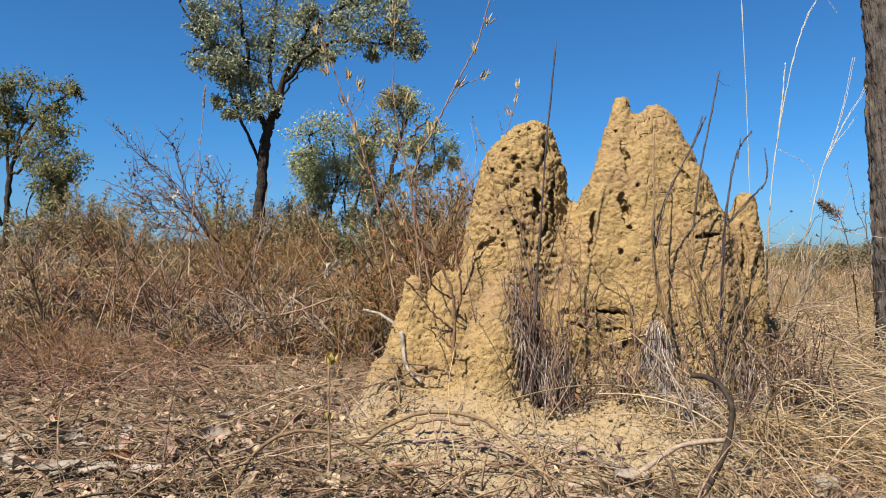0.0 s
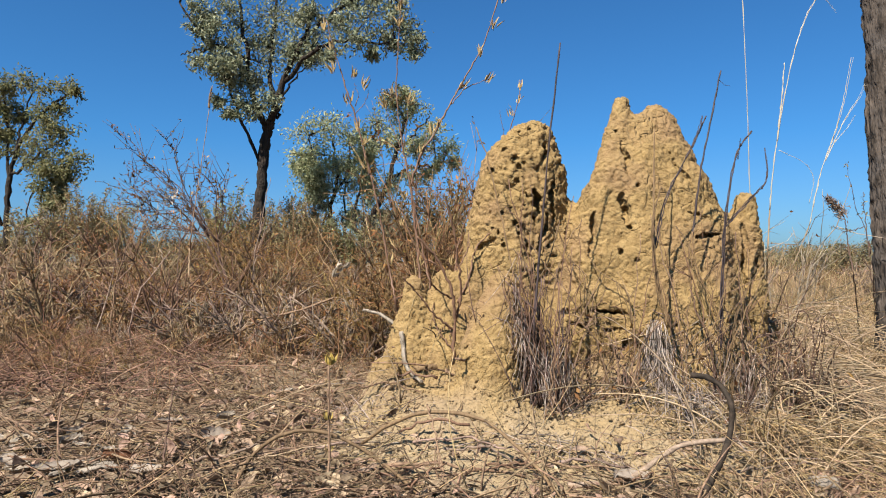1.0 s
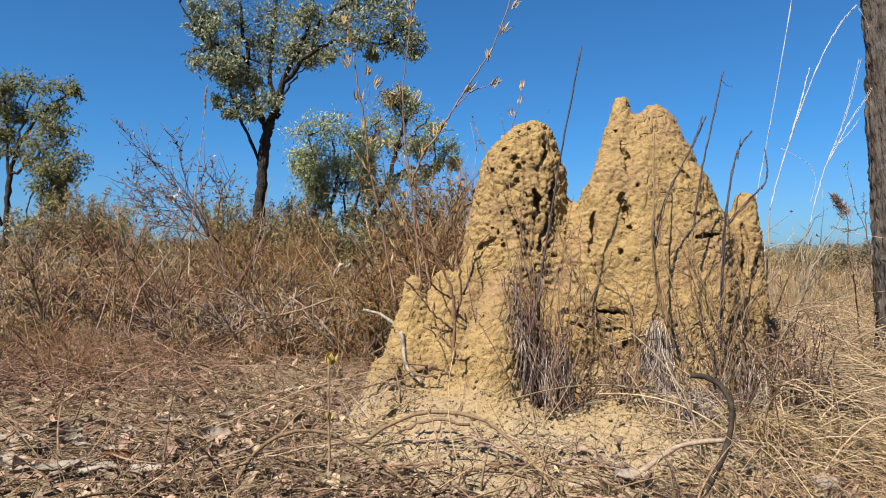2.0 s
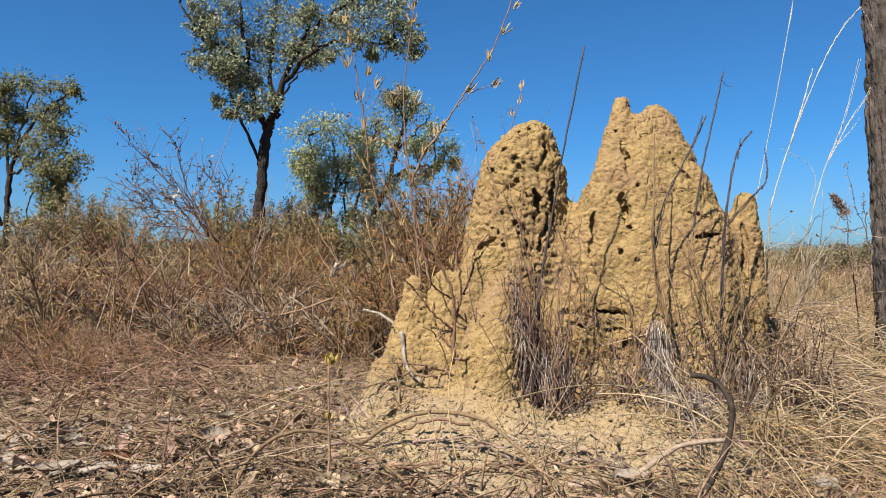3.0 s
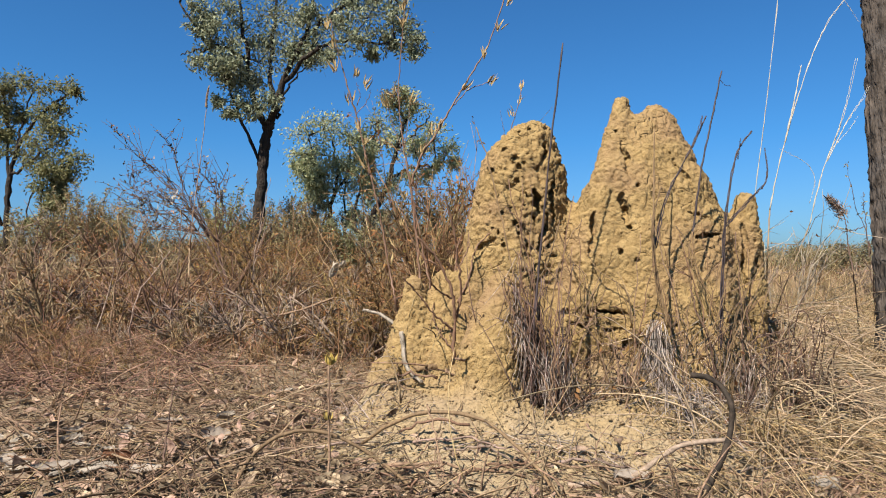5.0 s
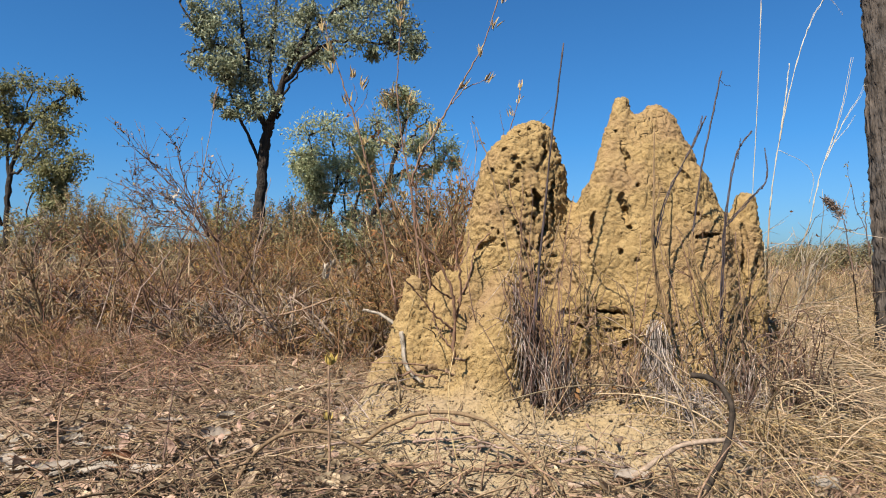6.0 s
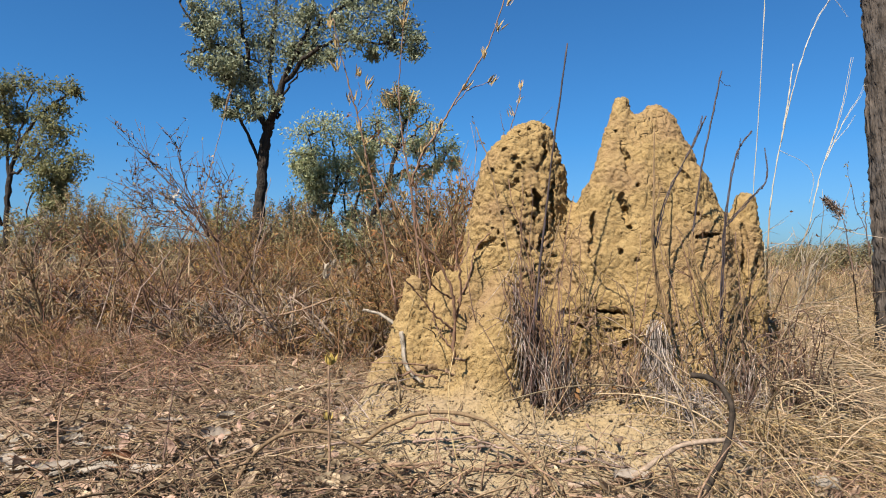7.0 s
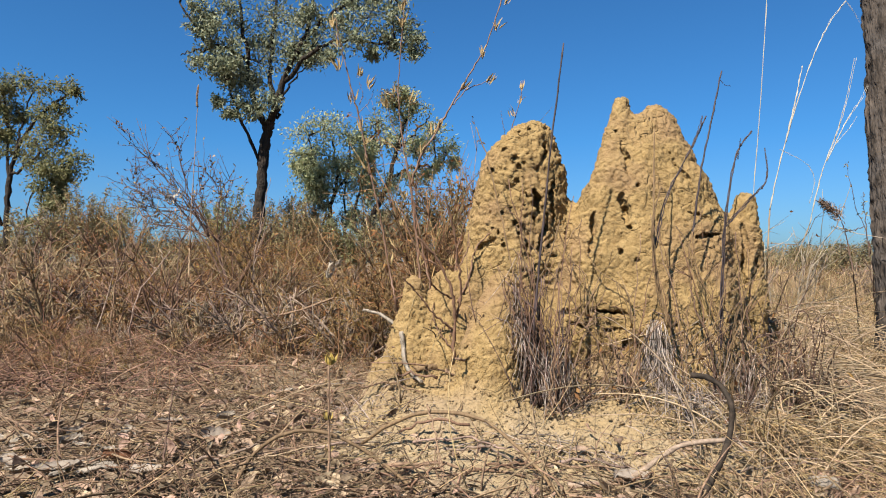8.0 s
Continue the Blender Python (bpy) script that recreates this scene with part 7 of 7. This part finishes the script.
TOWER_TWIGS += [
        ([(0.024, 1.785, 0.354), (-0.021, 1.795, 0.383), (-0.036, 1.805, 0.428), (-0.040, 1.805, 0.487)], 0.0020),
        ([(0.036, 1.795, 0.428), (0.068, 1.795, 0.487), (0.076, 1.805, 0.532)], 0.0016),
        ([(-0.013, 1.795, 0.443), (-0.058, 1.805, 0.472), (-0.097, 1.825, 0.548), (-0.110, 1.845, 0.611)], 0.0018),
        ([(0.024, 1.795, 0.220), (-0.013, 1.795, 0.265), (-0.028, 1.805, 0.308), (-0.024, 1.805, 0.338)], 0.0018)]
for n, (pts_line, r0) in enumerate(TOWER_TWIGS):
    branch("branch", tower_shrub, [(leaning(pts_line, 0.006), r0 * 1.3, r0 * 0.75)], M_SHRUBSTEM, None, 140 + n)

# tall pale grass against the sky
pale_grass = thing("pale_grass", (1.887, 4.112, 0.000), "tall white dry grass stems with feathery tips", "grass")
branch("stubble", pale_grass, [([(1.874, 4.112, 0.000), (1.035, 2.300, 0.385), (1.021, 2.300, 0.568)], 0.0018, 0.0020), ([(1.894, 4.112, 0.000), (1.070, 2.300, 0.403), (1.082, 2.300, 0.624)], 0.0020, 0.0022),
                               ([(1.430, 3.174, 0.000), (1.128, 2.300, 0.366), (1.212, 2.300, 0.572)], 0.0018, 0.0020)], M_STRAW, None, 150, 0.0006)
grass_e = branch("grass_stem", pale_grass, [([(1.021, 2.300, 0.568), (1.015, 2.300, 0.722), (1.008, 2.300, 0.985), (0.994, 2.300, 1.325), (0.987, 2.300, 1.439)], 0.0024, 0.0016)], M_PALE, (1.021, 2.300, 0.568), 151, 0.0005)
grass_f = branch("grass_stem", pale_grass, [([(1.082, 2.300, 0.624), (1.098, 2.300, 0.778), (1.128, 2.300, 0.957), (1.167, 2.300, 1.136), (1.212, 2.300, 1.268), (1.258, 2.300, 1.348)], 0.0030, 0.0016), ([(1.110, 2.300, 0.853), (1.126, 2.300, 0.985), (1.137, 2.300, 1.113)], 0.0042, 0.0022), ([(1.258, 2.300, 1.348), (1.291, 2.300, 1.310), (1.313, 2.300, 1.278)], 0.0010, 0.0005)], M_PALE, (1.082, 2.300, 0.624), 152, 0.0008)
grass_j = branch("grass_stem", pale_grass, [([(1.212, 2.300, 0.572), (1.251, 2.300, 0.740), (1.302, 2.300, 0.881), (1.337, 2.300, 1.004), (1.363, 2.300, 1.132)], 0.0026, 0.0012), ([(1.271, 2.300, 0.787), (1.334, 2.300, 0.919), (1.382, 2.300, 0.994), (1.405, 2.300, 1.041)], 0.0022, 0.0008), ([(1.286, 2.300, 0.830), (1.343, 2.300, 0.894), (1.370, 2.300, 0.938)], 0.0014, 0.0006),
                                            ([(1.213, 2.300, 0.646), (1.229, 2.300, 0.722), (1.201, 2.300, 0.778), (1.113, 2.300, 0.825)], 0.0010, 0.0008)], M_PALE, (1.212, 2.300, 0.572), 153, 0.0008)

# the brown seed head on its stalk
seed_plant = thing("seed_head_stalk", (2.454, 4.112, 0.000), "brown shaggy seed head on a thin bent stalk", "plant")
branch("stalk", seed_plant, [([(2.454, 4.112, 0.000), (1.394, 2.350, 0.345), (1.368, 2.350, 0.517)], 0.0024, 0.0018)], M_DARKSTEM, None, 160)
seed_g = branch("head_stalk", seed_plant, [([(1.368, 2.350, 0.517), (1.355, 2.350, 0.565), (1.331, 2.350, 0.612), (1.255, 2.350, 0.660)], 0.0018, 0.0010)], M_DARKSTEM, (1.368, 2.350, 0.517), 161)


M_HUSKY = mat("fluffy_husk", (0.131, 0.088, 0.065), (0.275, 0.203, 0.157), 60, 0.8, 0.0, island=0.5, through_light=0.2)


def seed_head():
    rng = np.random.default_rng(162)
    a, b = np.array((1.342, 2.350, 0.603)), np.array((1.255, 2.350, 0.670))
    n = 420
    u = rng.uniform(0, 1, n)[:, None]
    g = Geo()
    way = unit(b - a) * 0.8 + rng.normal(0, 0.55, (n, 3))
    g.leaves(a + (b - a) * u * 0.75 + rng.normal(0, 0.0095, (n, 3)) * (1.25 - u), way, rng.normal(0, 1, (n, 3)), rng.uniform(0.010, 0.024, n), rng.uniform(0.0015, 0.004, n), 0.1)
    under("seed_head", g, M_HUSKY, seed_g)


seed_head()

# the thin leaning shrub against the sky, with a pale husk
lean_shrub = thing("leaning_shrub", (-1.503, 4.826, 0.000), "thin leaning leafless shrub with small dark buds and a pale husk", "shrub")
branch("stem", lean_shrub, [([(-1.503, 4.826, 0.000), (-1.415, 4.600, 0.245), (-1.491, 4.600, 0.506), (-1.548, 4.600, 0.618)], 0.007, 0.006), ([(-1.415, 4.600, 0.245), (-1.529, 4.600, 0.506), (-1.623, 4.600, 0.656)], 0.006, 0.005), ([(-1.415, 4.600, 0.245), (-1.465, 4.600, 0.431), (-1.492, 4.600, 0.581)], 0.006, 0.005)], M_DARKSTEM, None, 170)


def lean_crown():
    rng = np.random.default_rng(171)
    lines = [[(-1.548, 4.600, 0.618), (-1.737, 4.600, 0.880), (-1.888, 4.600, 1.031), (-2.002, 4.600, 1.181), (-2.085, 4.600, 1.301)], [(-1.623, 4.600, 0.656), (-1.812, 4.600, 0.880), (-1.963, 4.600, 0.993), (-2.106, 4.600, 1.124)],
             [(-1.492, 4.600, 0.581), (-1.700, 4.600, 0.843), (-1.719, 4.600, 0.993), (-1.777, 4.600, 1.181), (-1.853, 4.600, 1.301)], [(-1.492, 4.600, 0.581), (-1.643, 4.600, 0.806), (-1.813, 4.600, 0.956), (-1.956, 4.600, 1.106), (-2.003, 4.600, 1.350)],
             ]
    lines += [[(-1.623, 4.600, 0.656), (-1.849, 4.600, 0.749), (-1.999, 4.600, 0.880), (-2.168, 4.600, 0.956)], [(-1.548, 4.600, 0.618), (-1.662, 4.600, 0.768), (-1.849, 4.600, 0.843), (-2.037, 4.600, 0.899)],
             [(-1.492, 4.600, 0.581), (-1.437, 4.600, 0.768), (-1.513, 4.600, 0.956), (-1.645, 4.600, 1.106)], [(-1.548, 4.600, 0.618), (-1.625, 4.600, 0.880), (-1.618, 4.600, 1.031)], [(-1.623, 4.600, 0.656), (-1.736, 4.600, 0.749), (-1.924, 4.600, 0.806), (-2.066, 4.600, 0.787)],
             [(-1.492, 4.600, 0.581), (-1.456, 4.600, 0.806), (-1.468, 4.600, 0.993)], [(-1.548, 4.600, 0.618), (-1.773, 4.600, 0.693), (-1.886, 4.600, 0.712), (-2.037, 4.600, 0.956)]]
    made = []
    more = [[line[0]] + [tuple(np.array(q) + rng.normal(0, 0.05, 3)) for q in line[1:]] for line in lines]
    for line in list(lines) + more:
        g, buds = Geo(), Geo()
        p = rough_line(line, rng, 16, 0.006)
        g.tubes(p, np.linspace(0.0038, 0.0012, 16), 5)
        tips = list(p[9:])
        for _ in range(13):
            i = rng.integers(4, 15)
            way = unit(unit(p[i] - p[i - 1]) + rng.normal(0, 0.55, 3) * (1, 0.8, 1))
            q = p[i] + way * rng.uniform(0.05, 0.20) * np.linspace(0, 1, 4)[:, None] + rng.normal(0, 0.004, (4, 3))
            g.tubes(q, np.linspace(0.0020, 0.0010, 4), 4)
            tips += [q[3], q[2]]
        n = 26
        at = np.array(tips)[rng.integers(0, len(tips), n)]
        buds.leaves(at, rng.normal(0, 1, (n, 3)) + (-0.3, 0, 0.6), rng.normal(0, 1, (n, 3)), rng.uniform(0.012, 0.032, n), rng.uniform(0.006, 0.013, n), 0.1)
        limb = part("branch", g, M_DARKSTEM, lean_shrub, pivot=line[0])
        tagged(under("bud", buds, M_BRUSH, limb), kind="stuff")
        made.append(limb)
    h = Geo()
    n = 26
    h.leaves(np.array((-1.774, 4.550, 0.887)) + rng.normal(0, 0.02, (n, 3)) * (1.6, 1, 0.8), rng.normal(0, 1, (n, 3)) + (0.5, 0, 0.2), rng.normal(0, 1, (n, 3)), rng.uniform(0.02, 0.045, n), rng.uniform(0.010, 0.018, n), 0.2)
    tagged(under("husk", h, M_WHITE, made[0], "pale papery husk"), kind="stuff")
    return made


lean_top = lean_crown()

# a single grass stem with a feathery head
plume_grass = thing("plume_grass", (-1.497, 4.112, 0.000), "tall thin grass stem with a feathery brown head", "grass")
branch("stubble", plume_grass, [([(-1.497, 4.112, 0.000), (-1.242, 3.400, 0.298), (-1.241, 3.400, 0.519)], 0.0035, 0.003)], M_TANTWIG, None, 180)
plume = branch("grass_stem", plume_grass, [([(-1.241, 3.400, 0.519), (-1.218, 3.400, 0.768), (-1.192, 3.400, 1.018), (-1.163, 3.400, 1.324)], 0.0022, 0.0014), ([(-1.176, 3.400, 1.213), (-1.174, 3.400, 1.269), (-1.166, 3.400, 1.319)], 0.006, 0.003)], M_TANTWIG, (-1.241, 3.400, 0.519), 181, 0.0008)

# white husks hanging in the scrub
husk_twig = thing("husk_twig", (-0.441, 2.925, 0.000), "thin twig in the scrub with white papery husks", "twig")
branch("twig", husk_twig, [([(-0.441, 2.925, 0.000), (-0.433, 2.900, 0.227), (-0.452, 2.900, 0.297)], 0.003, 0.0022)], M_BRUSH, None, 190)
husk_top = branch("twig_tip", husk_twig, [([(-0.452, 2.900, 0.297), (-0.469, 2.900, 0.356), (-0.485, 2.900, 0.396), (-0.457, 2.900, 0.438), (-0.422, 2.900, 0.462)], 0.0022, 0.0013)], M_BRUSH, (-0.452, 2.900, 0.297), 191)
pods(husk_top, [((-0.487, 2.900, 0.386), 0.1), ((-0.481, 2.900, 0.415), 0.4), ((-0.457, 2.900, 0.434), 0.6)], 192, 0.026, 9, M_WHITE, name="husk", wide=3.2)

# a sprig of small leaves beside the trunk
sprig = thing("leafy_sprig", (2.362, 3.829, 0.000), "thin dark sprig with tiny leaves beside the trunk", "plant")


def sprig_top():
    rng = np.random.default_rng(200)
    for line in ([(2.362, 3.829, 0.000), (1.550, 2.500, 0.338), (1.526, 2.500, 0.541), (1.481, 2.500, 0.664), (1.458, 2.500, 0.806)], [(1.536, 2.500, 0.480), (1.517, 2.500, 0.623), (1.514, 2.500, 0.704)], [(1.517, 2.500, 0.582), (1.456, 2.500, 0.562), (1.395, 2.500, 0.582)], [(1.550, 2.500, 0.338), (1.525, 2.500, 0.440), (1.455, 2.500, 0.501), (1.410, 2.500, 0.517)]):
        g = Geo()
        p = rough_line(line, rng, 16, 0.003)
        g.tubes(p, np.linspace(0.0018, 0.0008, 16), 5)
        limb = part("twig", g, M_DARKSTEM, sprig)
        g = Geo()
        n = 30
        g.leaves(p[rng.integers(5, 16, n)] + rng.normal(0, 0.004, (n, 3)), rng.normal(0, 1, (n, 3)), rng.normal(0, 1, (n, 3)), rng.uniform(0.006, 0.014, n), rng.uniform(0.003, 0.006, n), 0.1)
        under("foliage", g, M_DULL, limb)


sprig_top()


def fallen_sticks():
    """A loose heap of grey and brown sticks on the ground before the mound."""
    rng = np.random.default_rng(205)
    spots = [(0.02, 1.40), (0.08, 1.44), (0.14, 1.42), (0.20, 1.46), (0.05, 1.48), (0.12, 1.38), (0.25, 1.42), (0.30, 1.46), (0.40, 1.40), (0.46, 1.44), (0.55, 1.38), (-0.10, 1.42), (0.35, 1.36),
             (-0.45, 1.45), (-0.75, 1.40), (-0.62, 1.62), (-0.30, 1.52), (-0.85, 1.75), (-0.15, 1.75), (0.68, 1.42), (0.80, 1.40), (-0.5, 2.1), (-0.95, 2.3)]
    for _ in range(34):
        y = 1.22 + 1.3 * rng.random()
        x = rng.uniform(-0.66, 0.05) * y
        spots.append((x, y))
    for n, (x, y) in enumerate(spots):
        turn = rng.normal(0, 0.45) if n < 23 else rng.uniform(0, math.pi)
        half = rng.uniform(0.05, 0.15) if n < 23 else rng.uniform(0.03, 0.09)
        z = float(floor_z(x, y)) + 0.018 + 0.012 * rng.random()
        a = (x - half * math.cos(turn), y - half * math.sin(turn) * 0.6, z + rng.normal(0, 0.008))
        b = (x + half * math.cos(turn), y + half * math.sin(turn) * 0.6, z + rng.normal(0, 0.012))
        mid = (x + rng.normal(0, 0.01), y + rng.normal(0, 0.015), z + rng.uniform(0, 0.02))
        r = rng.uniform(0.0018, 0.0040)
        stick("fallen_stick", [a, mid, b], r, r * 0.7, (M_TWIG, M_GREYTWIG, M_SHRUBSTEM)[n % 3], ("brown", "grey", "red-brown")[n % 3] + " dry stick lying on the litter", group="fallen sticks", seed=210 + n, k=14, wobble=0.0030)


fallen_sticks()


# ---- what sways in the wind ----
def motions():
    times = (0.0, 0.5, 1.0, 1.5, 3.0, 3.5, 4.0, 4.5, 6.0, 6.5, 7.0, 7.5, 8.0)

    def sway(ob, degrees, toward=0.0):
        at = ob.location.copy()
        walk(ob, [(t, pose(at[0], at[1], at[2], toward * a, a, 0)) for t, a in zip(times, degrees)])

    sway(pod_a, (0.0, 1.2, 2.3, 4.7, 6.1, 5.0, 2.7, 4.0, 2.3, 1.0, 4.0, 2.9, 3.3))
    sway(pod_b, (0.0, 0.5, 3.3, 10.8, 11.4, 7.5, 2.9, 4.8, 2.4, 1.0, 5.7, 3.3, 6.6), 0.2)
    sway(pod_k, (0.0, 0.4, 1.7, 4.3, 6.0, 4.3, 3.1, 3.1, 2.1, 1.6, 3.1, 1.8, 2.8))
    sway(pod_h, (0.0, 0.6, 1.6, 2.4, 2.2, 1.9, 2.3, 2.4, 1.6, 2.6, 1.8, 2.4, 2.5))
    sway(stalk_c, (0.0, 0.2, 0.9, 3.9, 6.0, 4.5, 3.3, 1.4, 1.6, 1.3, 2.4, 1.6, 1.6))
    sway(stalk_d, (0.0, 0.0, 0.4, 1.1, 1.3, 1.3, 0.7, 0.7, 0.7, 0.4, 0.7, 0.7, 0.7))
    sway(grass_e, (0.0, -0.8, 0.3, 11.6, 13.0, 12.1, 7.4, 10.6, 5.0, 14.6, 5.9, 3.8, 6.4))
    sway(grass_f, (0.0, -0.5, -0.3, 6.6, 10.8, 9.3, 6.8, 7.8, 1.6, 9.4, 3.0, 3.1, 6.7))
    sway(grass_j, (0.0, -0.5, -0.5, 2.2, 2.0, 2.2, 1.5, 1.5, -0.5, 0.9, -0.5, -0.5, 0.6))
    sway(seed_g, (0.0, 9.0, 10.5, 18.0, 17.5, 19.0, 14.5, 13.0, 7.5, 13.0, 7.0, 3.5, 1.5))
    lean = (0.0, -0.6, -1.0, 2.6, 1.5, -0.8, -1.5, -2.2, 1.4, 1.5, 1.6, 0.4, 2.2)
    for n, limb in enumerate(lean_top):
        sway(limb, [a * (0.7 + 0.08 * (n % 11)) for a in lean])
    # the gusts stir the crowns of the trees a little
    gust = (0.0, 0.8, 2.0, 5.0, 6.0, 4.6, 2.8, 3.4, 2.2, 1.2, 3.8, 2.4, 3.6)
    for crown, share in SWAYING:
        sway(crown, [a * share for a in gust])
    sway(plume, (0.0, -1.6, 2.2, -3.8, 13.0, 11.4, 3.5, 0.0, 4.2, 3.6, 9.0, 3.2, -2.6))
    sway(husk_top, (0.0, 8.0, 18.0, 21.0, 14.0, 9.0, 12.0, 16.0, -4.0, -4.0, -3.0, 0.0, 4.0))


motions()
